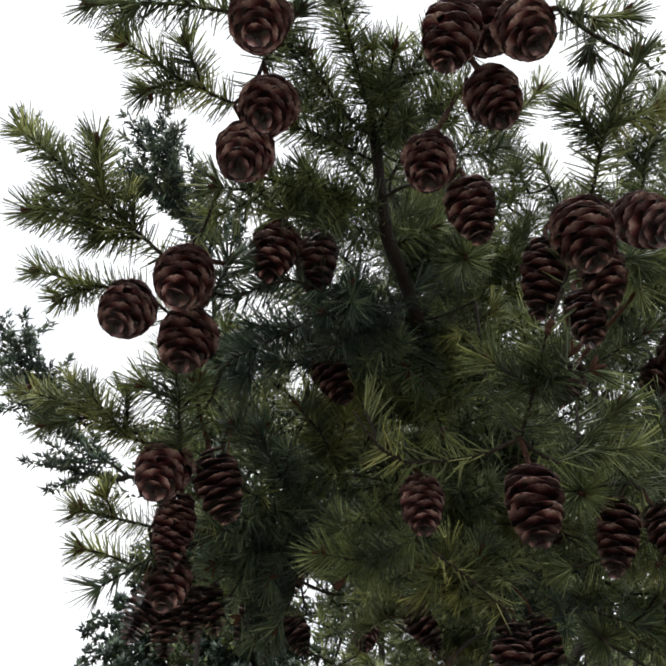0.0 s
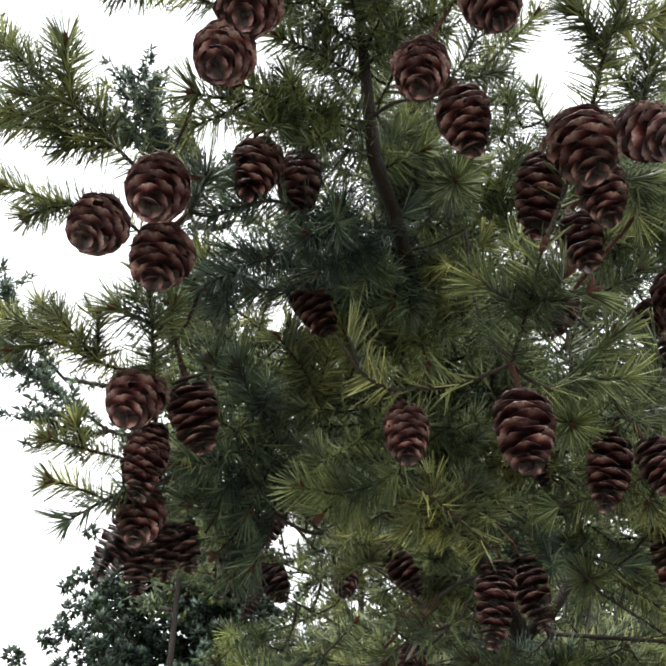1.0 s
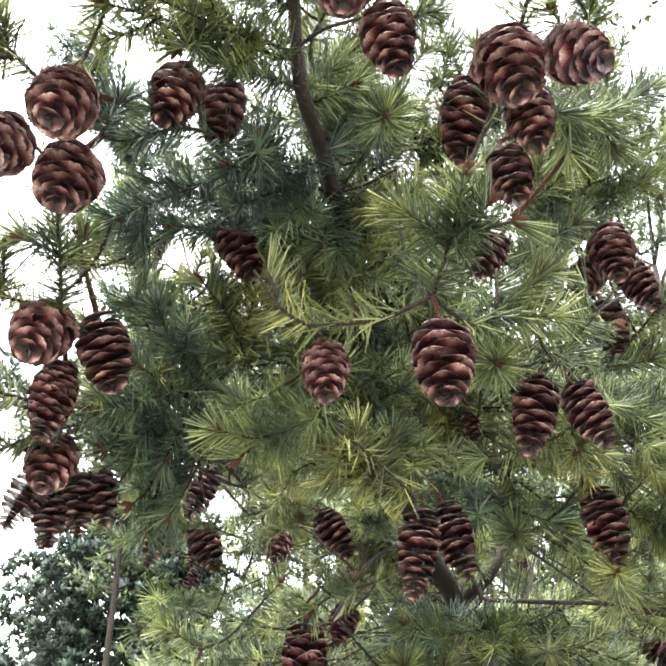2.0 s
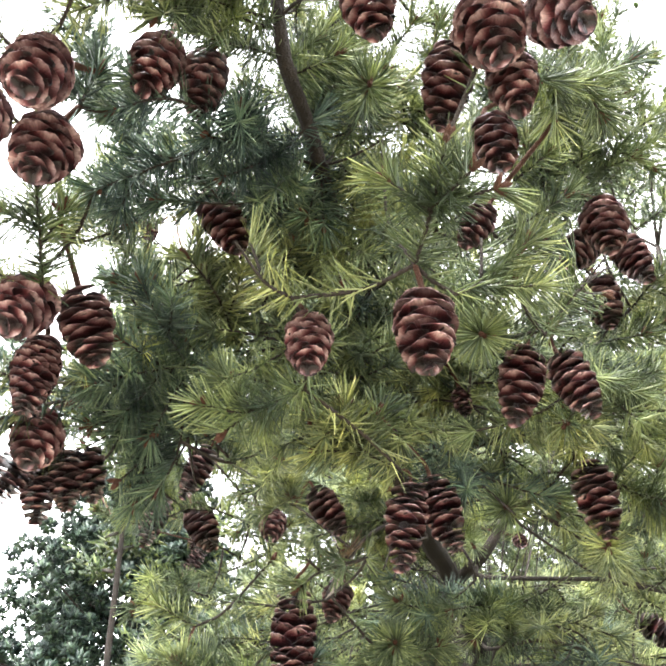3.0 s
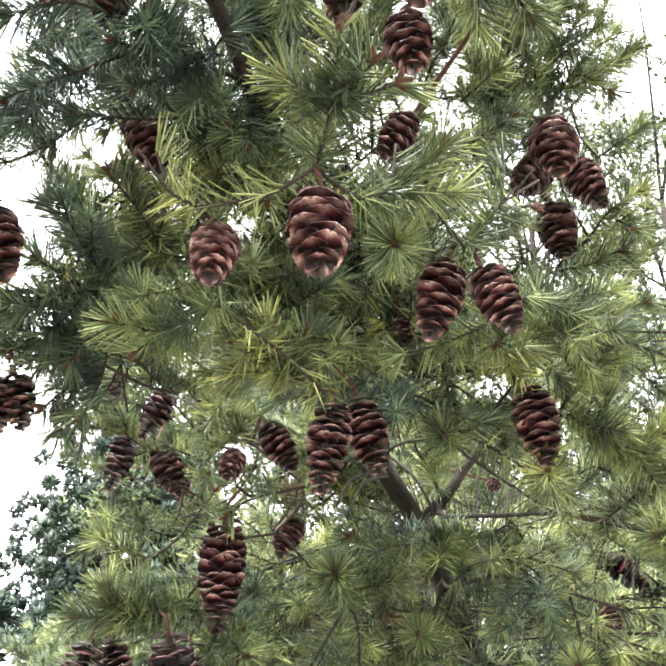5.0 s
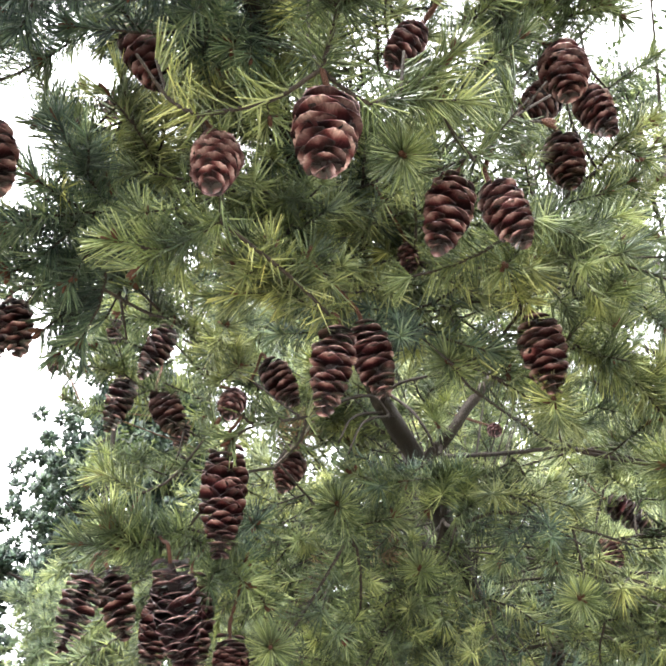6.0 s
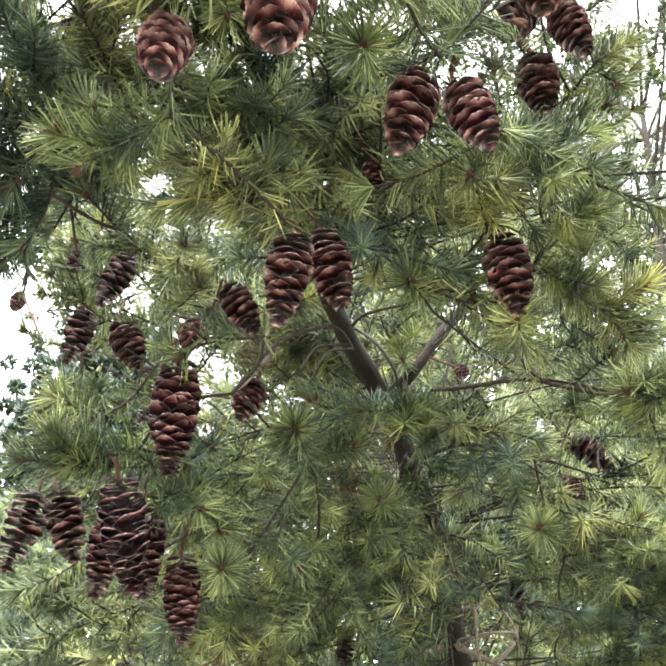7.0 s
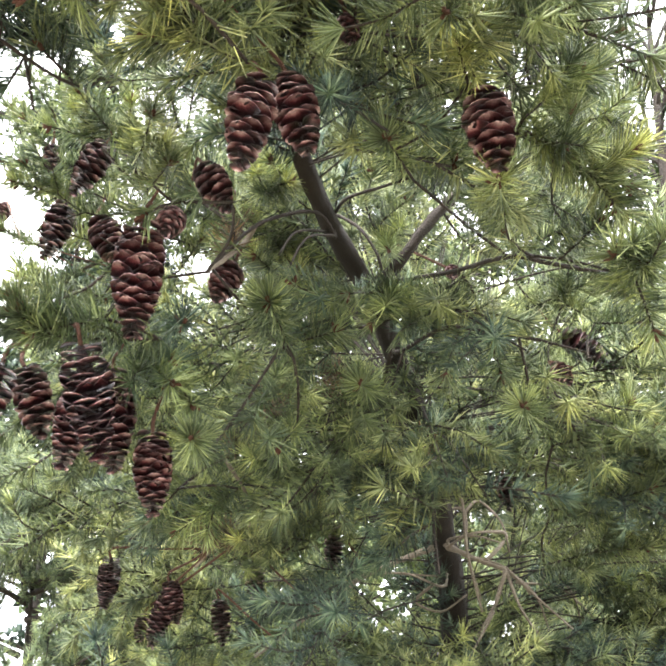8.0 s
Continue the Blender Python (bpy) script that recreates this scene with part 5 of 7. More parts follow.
spray([(-0.110, 1.220, 1.870), (-0.139, 1.239, 1.833), (-0.164, 1.249, 1.815)])
spray([(0.051, 0.501, 2.198), (0.073, 0.465, 2.219), (0.089, 0.434, 2.232)])
spray([(0.048, 0.546, 2.153), (0.085, 0.509, 2.160), (0.107, 0.484, 2.167)])
spray([(0.057, 0.574, 2.141), (0.095, 0.541, 2.144), (0.121, 0.519, 2.146)])
spray([(0.099, 0.616, 2.151), (0.120, 0.590, 2.159), (0.141, 0.561, 2.183)], tone=1)
spray([(0.039, 0.474, 2.207), (0.061, 0.439, 2.227)])
spray([(0.029, 0.493, 2.182), (0.003, 0.461, 2.199), (-0.017, 0.435, 2.206)])
spray([(0.037, 0.525, 2.167), (-0.003, 0.504, 2.168), (-0.034, 0.486, 2.166)])
spray([(0.223, 0.643, 2.180), (0.240, 0.599, 2.198), (0.262, 0.563, 2.218)])
spray([(0.201, 0.641, 2.144), (0.177, 0.610, 2.158), (0.169, 0.589, 2.186)])
spray([(0.253, 0.635, 2.151), (0.279, 0.608, 2.159)])
spray([(0.257, 0.647, 2.109), (0.290, 0.620, 2.117)])
spray([(0.093, 0.517, 2.215), (0.121, 0.492, 2.235), (0.137, 0.465, 2.257)])
spray([(0.145, 0.585, 2.192), (0.189, 0.596, 2.177)])
spray([(0.114, 0.605, 2.100), (0.140, 0.579, 2.107)], tone=1)
spray([(0.008, 0.683, 1.999), (-0.006, 0.628, 2.005), (-0.027, 0.599, 2.018)], tone=1)
spray([(0.030, 0.665, 2.023), (0.043, 0.627, 2.032), (0.056, 0.601, 2.040)], tone=1)
spray([(-0.034, 0.709, 2.005), (-0.052, 0.667, 2.022), (-0.066, 0.649, 2.032)], tone=1)
spray([(-0.069, 0.668, 2.060), (-0.091, 0.642, 2.068), (-0.097, 0.622, 2.081)])
spray([(0.181, 1.158, 1.996), (0.154, 1.131, 2.021), (0.129, 1.105, 2.045)], tone=1)
spray([(0.261, 1.118, 2.071), (0.269, 1.087, 2.099)], tone=1)
spray([(0.282, 1.125, 2.052), (0.310, 1.099, 2.066)], tone=1)
spray([(0.150, 1.146, 1.989), (0.130, 1.125, 2.000)], tone=1)
spray([(0.192, 1.156, 1.961), (0.180, 1.130, 1.981)], tone=1)
spray([(0.060, 1.185, 2.112), (0.029, 1.163, 2.128), (-0.002, 1.147, 2.129)], tone=1)
spray([(0.083, 1.195, 2.087), (0.041, 1.180, 2.089), (0.010, 1.164, 2.090)])
spray([(0.051, 1.211, 2.057), (0.020, 1.195, 2.059), (-0.010, 1.187, 2.042)])
spray([(0.030, 1.226, 2.028), (0.058, 1.194, 2.054)], tone=1)
spray([(0.104, 1.173, 2.132), (0.071, 1.151, 2.148), (0.040, 1.129, 2.162)])
spray([(-0.075, 1.261, 2.163), (-0.110, 1.268, 2.152), (-0.141, 1.249, 2.159)], tone=1)
spray([(-0.155, 1.296, 2.099), (-0.190, 1.296, 2.105), (-0.215, 1.276, 2.112)])
spray([(-0.091, 1.288, 2.104), (-0.134, 1.273, 2.107)], tone=1)
spray([(-0.171, 1.173, 2.178), (-0.183, 1.142, 2.208)])
spray([(-0.133, 1.154, 2.213), (-0.163, 1.123, 2.247)])
spray([(-0.027, 1.069, 2.189), (-0.056, 1.044, 2.210)], tone=1)
spray([(0.013, 1.060, 2.203), (-0.016, 1.030, 2.233)])
spray([(0.045, 1.104, 2.196), (0.056, 1.071, 2.228)], tone=1)
spray([(-0.019, 1.238, 2.008), (-0.059, 1.232, 1.991)])
spray([(0.323, 0.730, 2.272), (0.295, 0.701, 2.317), (0.284, 0.671, 2.361)])
spray([(0.351, 0.761, 2.223), (0.322, 0.737, 2.247), (0.280, 0.721, 2.260)])
spray([(0.395, 0.733, 2.260), (0.430, 0.711, 2.290), (0.461, 0.697, 2.308)])
spray([(0.424, 0.762, 2.215), (0.468, 0.742, 2.241)])
spray([(0.445, 0.829, 2.115), (0.480, 0.812, 2.137)], tone=1)
spray([(0.282, 0.758, 2.164), (0.306, 0.744, 2.210), (0.318, 0.718, 2.246)])
spray([(0.375, 0.793, 2.175), (0.350, 0.773, 2.192), (0.326, 0.763, 2.194)])
spray([(0.236, 0.707, 2.242), (0.252, 0.677, 2.285), (0.259, 0.647, 2.327)])
spray([(0.335, 0.699, 2.316), (0.325, 0.669, 2.361)], tone=1)
spray([(0.420, 0.681, 2.334), (0.441, 0.657, 2.368)])
spray([(0.293, 0.558, 2.224), (0.294, 0.517, 2.251), (0.302, 0.480, 2.287)])
spray([(0.297, 0.539, 2.249), (0.263, 0.506, 2.266)])
spray([(0.300, 0.532, 2.259), (0.311, 0.498, 2.276)])
spray([(0.097, 0.526, 2.269), (0.057, 0.508, 2.294), (0.049, 0.489, 2.319)])
spray([(0.082, 0.562, 2.223), (0.101, 0.531, 2.263)])
spray([(0.072, 0.617, 2.151), (0.059, 0.585, 2.167), (0.069, 0.558, 2.189)], tone=1)
spray([(0.091, 0.602, 2.170), (0.097, 0.572, 2.183)], tone=1)
spray([(0.135, 0.588, 2.254), (0.159, 0.567, 2.281)])
spray([(0.236, 0.612, 2.286), (0.218, 0.586, 2.321)])
spray([(0.205, 0.605, 2.296), (0.183, 0.574, 2.337)])
# young shoots at the near edge of the crown
spray([(0.000, 1.111, 2.092), (-0.039, 1.058, 2.118), (-0.069, 1.023, 2.142)], tone=1)
spray([(-0.028, 1.083, 2.119), (-0.068, 1.062, 2.113), (-0.105, 1.054, 2.118)])
spray([(-0.023, 1.081, 2.123), (-0.015, 1.042, 2.149)], tone=1)
spray([(-0.009, 1.128, 2.055), (-0.069, 1.112, 2.042), (-0.133, 1.074, 2.078)])
spray([(-0.095, 1.106, 2.060), (-0.137, 1.069, 2.051)], tone=1)
spray([(-0.094, 1.108, 2.056), (-0.119, 1.067, 2.091)])
spray([(-0.050, 1.110, 2.101), (-0.096, 1.112, 2.106), (-0.148, 1.092, 2.157)])
spray([(0.030, 1.059, 2.104), (0.017, 1.024, 2.124)], tone=1)
spray([(0.044, 1.017, 2.097), (0.037, 0.973, 2.118), (0.047, 0.945, 2.139)])
spray([(-0.001, 1.118, 1.980), (-0.038, 1.074, 1.986)], tone=1)
spray([(-0.036, 1.101, 1.926), (-0.078, 1.061, 1.925), (-0.106, 1.034, 1.890)])
spray([(0.413, 1.087, 1.977), (0.454, 1.052, 1.991), (0.486, 1.028, 2.000)])
spray([(0.454, 1.105, 1.932), (0.474, 1.061, 1.927), (0.500, 1.039, 1.932)], tone=1)
spray([(0.474, 1.063, 1.923), (0.478, 1.048, 1.957)])
spray([(0.457, 1.022, 2.017), (0.499, 1.017, 1.983)])
spray([(0.461, 0.954, 2.069), (0.487, 0.927, 2.066), (0.515, 0.900, 2.082)], tone=1)
spray([(0.487, 0.927, 2.066), (0.508, 0.925, 2.028)])
spray([(0.445, 1.067, 1.823), (0.472, 1.033, 1.834), (0.479, 1.016, 1.832)], tone=1)
spray([(0.493, 1.037, 1.880), (0.521, 0.999, 1.863)])
spray([(0.451, 1.094, 1.762), (0.494, 1.047, 1.761), (0.523, 1.003, 1.756)])
spray([(0.489, 1.048, 1.762), (0.508, 1.019, 1.783)], tone=1)
spray([(0.466, 1.161, 1.709), (0.506, 1.114, 1.708), (0.538, 1.067, 1.710)])
spray([(0.471, 1.227, 1.661), (0.514, 1.177, 1.666), (0.552, 1.132, 1.663)])

# openings through the crown, along the camera's sight lines
opening((0.181, 0.649, 1.769), (0.206, 1.030, 2.017), 0.013, 0.026)
opening((0.191, 0.658, 1.749), (0.228, 1.063, 1.989), 0.015, 0.028)
opening((0.199, 0.665, 1.732), (0.245, 1.103, 1.971), 0.012, 0.024)
opening((0.166, 0.595, 1.762), (0.218, 1.027, 1.970), 0.013, 0.026)
opening((0.175, 0.603, 1.747), (0.240, 1.081, 1.958), 0.012, 0.025)
opening((0.235, 0.655, 1.748), (0.324, 1.117, 2.025), 0.010, 0.021)
opening((0.248, 0.646, 1.764), (0.351, 1.100, 2.057), 0.010, 0.020)
opening((0.220, 0.679, 1.697), (0.299, 1.222, 1.943), 0.010, 0.021)
opening((-0.007, 0.518, 1.799), (-0.060, 1.079, 2.075), 0.018, 0.045)
opening((0.017, 0.528, 1.799), (-0.058, 1.065, 2.068), 0.018, 0.044)
opening((0.035, 0.564, 1.784), (-0.057, 1.064, 2.068), 0.018, 0.044)
opening((0.050, 0.635, 1.773), (-0.061, 1.078, 2.078), 0.018, 0.042)
opening((0.193, 0.484, 1.981), (1.358, 3.562, 4.362), 0.014, 0.132)
opening((0.336, 0.981, 1.619), (0.456, 1.474, 1.702), 0.026, 0.045)
opening((0.359, 0.994, 1.586), (0.488, 1.475, 1.644), 0.026, 0.045)
opening((0.336, 1.017, 1.660), (0.437, 1.452, 1.752), 0.023, 0.036)
opening((0.408, 1.038, 1.602), (0.541, 1.464, 1.660), 0.020, 0.033)
opening((0.286, 1.039, 1.621), (0.356, 1.465, 1.688), 0.018, 0.027)
opening((0.245, 0.60, 1.715), (0.350, 1.075, 2.045), 0.012, 0.032)
opening((0.225, 0.58, 1.705), (0.300, 1.085, 1.985), 0.012, 0.032)
opening((0.150, 0.57, 1.712), (0.200, 1.000, 1.975), 0.012, 0.034)
# more sight-line openings, from the camera to sky gaps, trunk and cones
opening((0.297, 0.525, 1.780), (1.598, 3.212, 4.372), 0.011, 0.108)
opening((0.325, 0.521, 1.785), (1.869, 3.167, 4.424), 0.009, 0.088)
opening((-0.001, 0.447, 1.852), (-1.055, 3.064, 4.642), 0.016, 0.156)
opening((0.022, 0.440, 1.862), (-0.826, 2.987, 4.743), 0.012, 0.117)
opening((0.168, 0.561, 1.722), (0.186, 0.950, 1.989), 0.013, 0.027)
opening((0.238, 0.645, 1.526), (0.395, 1.415, 1.588), 0.007, 0.018)
opening((0.237, 0.628, 1.563), (0.397, 1.391, 1.699), 0.006, 0.015)
opening((0.174, 0.566, 1.712), (0.199, 0.986, 1.984), 0.014, 0.031)
opening((0.181, 0.572, 1.697), (0.217, 1.020, 1.964), 0.015, 0.034)
opening((0.188, 0.577, 1.685), (0.237, 1.067, 1.954), 0.011, 0.026)
opening((0.207, 0.589, 1.654), (0.283, 1.097, 1.881), 0.012, 0.028)
opening((0.214, 0.595, 1.640), (0.304, 1.148, 1.862), 0.011, 0.027)
opening((0.222, 0.567, 1.701), (0.318, 1.044, 1.992), 0.016, 0.038)
opening((0.231, 0.562, 1.711), (0.340, 1.030, 2.018), 0.016, 0.038)
opening((0.151, 0.573, 1.700), (0.150, 0.919, 1.908), 0.013, 0.025)
opening((0.136, 0.577, 1.694), (0.120, 0.913, 1.888), 0.014, 0.027)
opening((0.238, 0.637, 1.544), (0.398, 1.417, 1.642), 0.007, 0.019)
opening((0.255, 0.632, 1.553), (0.438, 1.361, 1.661), 0.006, 0.017)
opening((0.265, 0.638, 1.538), (0.462, 1.361, 1.619), 0.005, 0.013)
opening((0.196, 0.636, 1.553), (0.276, 1.390, 1.665), 0.006, 0.015)
opening((0.168, 0.645, 1.537), (0.193, 1.366, 1.614), 0.006, 0.015)
opening((0.132, 0.634, 1.568), (0.100, 1.246, 1.681), 0.009, 0.022)
opening((0.155, 0.514, 1.721), (0.208, 0.999, 1.965), 0.008, 0.018)
opening((0.164, 0.521, 1.708), (0.234, 1.046, 1.946), 0.008, 0.019)
opening((0.182, 0.537, 1.679), (0.285, 1.129, 1.893), 0.008, 0.020)
opening((0.190, 0.513, 1.718), (0.301, 1.048, 1.981), 0.007, 0.017)
opening((0.045, 0.337, 1.902), (0.051, 0.493, 2.094), 0.009, 0.014)
opening((0.051, 0.352, 1.882), (0.062, 0.533, 2.079), 0.009, 0.015)
opening((0.001, 0.409, 1.848), (-0.719, 2.550, 3.749), 0.015, 0.117)
opening((-0.013, 0.407, 1.851), (-0.829, 2.539, 3.776), 0.012, 0.094)
opening((0.015, 0.408, 1.847), (-0.609, 2.544, 3.748), 0.012, 0.094)
opening((0.002, 0.477, 1.747), (-0.709, 3.095, 2.948), 0.009, 0.070)
opening((0.086, 0.414, 1.832), (-0.044, 2.591, 3.628), 0.006, 0.047)
opening((0.185, 0.405, 1.837), (0.751, 2.519, 3.661), 0.005, 0.044)
opening((0.238, 0.405, 1.831), (1.174, 2.522, 3.619), 0.007, 0.055)
opening((0.257, 0.443, 1.775), (1.329, 2.821, 3.166), 0.006, 0.047)
opening((-0.020, 0.509, 1.702), (-0.885, 3.352, 2.587), 0.008, 0.063)
opening((0.260, 0.345, 1.917), (1.669, 2.530, 4.985), 0.014, 0.137)
opening((0.258, 0.367, 1.886), (1.639, 2.741, 4.678), 0.008, 0.078)
opening((0.016, 0.522, 1.724), (-0.682, 3.078, 2.999), 0.014, 0.109)
opening((0.224, 0.513, 1.715), (0.983, 3.004, 2.921), 0.006, 0.047)
opening((0.258, 0.456, 1.805), (1.255, 2.553, 3.648), 0.010, 0.078)
opening((0.272, 0.432, 1.844), (1.678, 2.913, 4.562), 0.008, 0.078)
opening((0.047, 0.590, 1.680), (-0.697, 3.131, 2.997), 0.012, 0.094)
opening((0.247, 0.568, 1.694), (0.906, 2.958, 3.108), 0.006, 0.047)
opening((0.309, 0.562, 1.697), (1.405, 2.912, 3.126), 0.007, 0.055)
opening((0.269, 0.535, 1.763), (1.079, 2.696, 3.655), 0.008, 0.063)
opening((0.327, 0.540, 1.743), (1.543, 2.733, 3.496), 0.008, 0.063)
opening((0.091, 0.552, 1.755), (-0.339, 2.833, 3.593), 0.007, 0.055)
opening((0.069, 0.543, 1.778), (-0.515, 2.762, 3.779), 0.010, 0.078)
opening((0.038, 0.577, 1.709), (-0.765, 3.033, 3.225), 0.009, 0.070)
opening((0.039, 0.658, 1.531), (-0.758, 3.680, 1.801), 0.007, 0.055)
opening((0.074, 0.626, 1.596), (-0.476, 3.419, 2.326), 0.006, 0.047)
opening((-0.041, 0.386, 1.845), (-0.568, 2.554, 3.682), 0.023, 0.188)
opening((-0.013, 0.389, 1.839), (-0.347, 2.577, 3.630), 0.010, 0.078)
opening((0.015, 0.394, 1.829), (-0.086, 1.982, 3.060), 0.009, 0.053)
opening((0.147, 0.385, 1.828), (0.935, 2.546, 3.543), 0.011, 0.086)
opening((0.140, 0.362, 1.859), (0.878, 2.362, 3.794), 0.008, 0.063)
opening((-0.054, 0.319, 1.936), (-0.853, 2.504, 5.117), 0.010, 0.098)
opening((-0.034, 0.312, 1.841), (-0.322, 2.545, 3.531), 0.010, 0.078)
opening((-0.015, 0.313, 1.840), (-0.166, 2.555, 3.520), 0.007, 0.055)
opening((0.126, 0.310, 1.845), (0.960, 2.531, 3.564), 0.011, 0.086)
opening((-0.024, 0.329, 1.820), (-0.243, 2.684, 3.363), 0.006, 0.047)
opening((-0.120, 0.337, 1.809), (-1.009, 2.751, 3.273), 0.008, 0.063)
opening((-0.056, 0.270, 1.891), (-0.495, 2.215, 3.928), 0.023, 0.188)
opening((0.172, 0.389, 1.718), (0.297, 0.702, 1.867), 0.016, 0.033)
opening((0.213, 0.446, 1.714), (0.298, 0.703, 1.866), 0.017, 0.033)
opening((0.235, 0.495, 1.701), (0.299, 0.704, 1.863), 0.018, 0.033)
opening((0.077, 0.496, 1.620), (0.036, 0.850, 1.701), 0.018, 0.039)
opening((0.092, 0.554, 1.601), (0.037, 0.851, 1.700), 0.020, 0.039)
opening((0.063, 0.494, 1.618), (0.011, 0.830, 1.693), 0.016, 0.032)
opening((0.078, 0.551, 1.599), (0.013, 0.831, 1.691), 0.017, 0.032)
opening((0.092, 0.501, 1.602), (0.068, 0.857, 1.663), 0.014, 0.030)
opening((0.108, 0.562, 1.582), (0.069, 0.857, 1.662), 0.015, 0.030)
opening((0.034, 0.487, 1.623), (-0.052, 0.832, 1.708), 0.015, 0.032)
opening((0.048, 0.490, 1.626), (-0.030, 0.869, 1.721), 0.014, 0.031)
opening((0.063, 0.545, 1.605), (-0.028, 0.870, 1.720), 0.015, 0.031)
opening((-0.012, 0.353, 1.741), (-0.054, 1.035, 2.054), 0.012, 0.037)
opening((0.019, 0.403, 1.733), (-0.053, 1.036, 2.053), 0.012, 0.037)
opening((0.059, 0.455, 1.715), (-0.052, 1.037, 2.052), 0.012, 0.037)
opening((0.082, 0.509, 1.687), (-0.051, 1.037, 2.051), 0.013, 0.037)
opening((-0.028, 0.358, 1.726), (-0.119, 1.171, 2.054), 0.011, 0.040)
opening((0.004, 0.408, 1.717), (-0.119, 1.171, 2.054), 0.012, 0.040)
opening((0.046, 0.463, 1.696), (-0.117, 1.172, 2.053), 0.012, 0.040)
opening((0.070, 0.519, 1.665), (-0.117, 1.172, 2.052), 0.012, 0.040)
opening((-0.010, 0.360, 1.724), (-0.055, 1.181, 2.045), 0.010, 0.036)
opening((0.023, 0.412, 1.714), (-0.054, 1.181, 2.044), 0.010, 0.036)
opening((0.065, 0.468, 1.694), (-0.053, 1.182, 2.044), 0.011, 0.036)
opening((0.089, 0.525, 1.664), (-0.052, 1.182, 2.042), 0.011, 0.036)
opening((0.041, 0.358, 1.726), (0.096, 0.903, 1.945), 0.011, 0.030)
opening((0.071, 0.410, 1.721), (0.097, 0.903, 1.945), 0.011, 0.030)
opening((0.109, 0.465, 1.708), (0.098, 0.903, 1.943), 0.012, 0.030)
opening((0.130, 0.518, 1.685), (0.099, 0.904, 1.942), 0.012, 0.030)
opening((0.018, 0.361, 1.723), (0.038, 1.028, 1.982), 0.006, 0.020)
opening((0.049, 0.413, 1.715), (0.039, 1.028, 1.981), 0.007, 0.020)
opening((0.089, 0.469, 1.699), (0.040, 1.029, 1.980), 0.007, 0.020)
opening((0.111, 0.524, 1.672), (0.041, 1.029, 1.979), 0.007, 0.020)
opening((0.044, 0.368, 1.696), (0.104, 0.937, 1.867), 0.008, 0.023)
opening((0.074, 0.422, 1.690), (0.105, 0.937, 1.866), 0.009, 0.023)
opening((0.112, 0.480, 1.676), (0.107, 0.937, 1.865), 0.009, 0.023)
opening((0.133, 0.536, 1.654), (0.107, 0.938, 1.863), 0.010, 0.023)
opening((0.093, 0.334, 1.757), (0.200, 0.711, 1.961), 0.006, 0.015)
opening((0.123, 0.383, 1.757), (0.201, 0.711, 1.960), 0.007, 0.015)
opening((0.159, 0.435, 1.751), (0.202, 0.712, 1.958), 0.007, 0.015)
opening((0.179, 0.479, 1.733), (0.203, 0.713, 1.957), 0.008, 0.015)
opening((0.174, 0.329, 1.804), (0.327, 0.633, 2.096), 0.011, 0.025)
opening((0.214, 0.377, 1.796), (0.328, 0.634, 2.094), 0.011, 0.025)
opening((0.184, 0.334, 1.793), (0.368, 0.677, 2.099), 0.012, 0.029)
opening((0.226, 0.384, 1.784), (0.369, 0.678, 2.097), 0.012, 0.029)
opening((0.175, 0.348, 1.782), (0.356, 0.732, 2.089), 0.011, 0.029)
opening((0.218, 0.400, 1.772), (0.357, 0.733, 2.087), 0.012, 0.029)
opening((0.130, 0.290, 1.803), (0.310, 0.665, 2.107), 0.007, 0.017)
opening((0.163, 0.336, 1.802), (0.310, 0.665, 2.106), 0.007, 0.017)
opening((0.203, 0.384, 1.793), (0.312, 0.666, 2.104), 0.007, 0.017)
opening((0.192, 0.400, 1.670), (0.519, 1.132, 1.892), 0.012, 0.041)
opening((0.243, 0.464, 1.652), (0.520, 1.133, 1.891), 0.013, 0.041)
opening((0.275, 0.527, 1.624), (0.520, 1.133, 1.890), 0.013, 0.041)
opening((0.186, 0.406, 1.655), (0.430, 0.987, 1.801), 0.005, 0.014)
opening((0.235, 0.471, 1.640), (0.431, 0.987, 1.800), 0.005, 0.014)
opening((0.266, 0.534, 1.616), (0.432, 0.987, 1.799), 0.006, 0.014)
opening((0.094, 0.568, 1.542), (-0.040, 1.336, 1.654), 0.011, 0.035)
opening((0.118, 0.572, 1.536), (0.036, 1.382, 1.638), 0.007, 0.025)
opening((0.113, 0.572, 1.529), (0.019, 1.393, 1.616), 0.009, 0.031)
opening((0.107, 0.572, 1.526), (-0.014, 1.484, 1.616), 0.005, 0.019)
opening((0.136, 0.574, 1.529), (0.095, 1.430, 1.618), 0.009, 0.030)
opening((0.149, 0.573, 1.543), (0.138, 1.446, 1.672), 0.008, 0.028)
opening((0.179, 0.570, 1.555), (0.243, 1.421, 1.709), 0.007, 0.025)
opening((0.214, 0.487, 1.606), (0.452, 1.293, 1.764), 0.007, 0.025)
opening((0.245, 0.554, 1.575), (0.452, 1.293, 1.762), 0.007, 0.025)
opening((0.003, 0.309, 1.814), (-0.003, 0.580, 2.030), 0.016, 0.032)
opening((0.025, 0.348, 1.813), (-0.001, 0.581, 2.029), 0.016, 0.032)
opening((0.054, 0.384, 1.801), (0.001, 0.583, 2.028), 0.016, 0.032)
opening((-0.061, 0.344, 1.744), (-0.127, 0.639, 1.886), 0.010, 0.020)
opening((-0.042, 0.385, 1.741), (-0.126, 0.640, 1.885), 0.010, 0.020)
opening((-0.070, 0.348, 1.731), (-0.152, 0.680, 1.873), 0.013, 0.027)
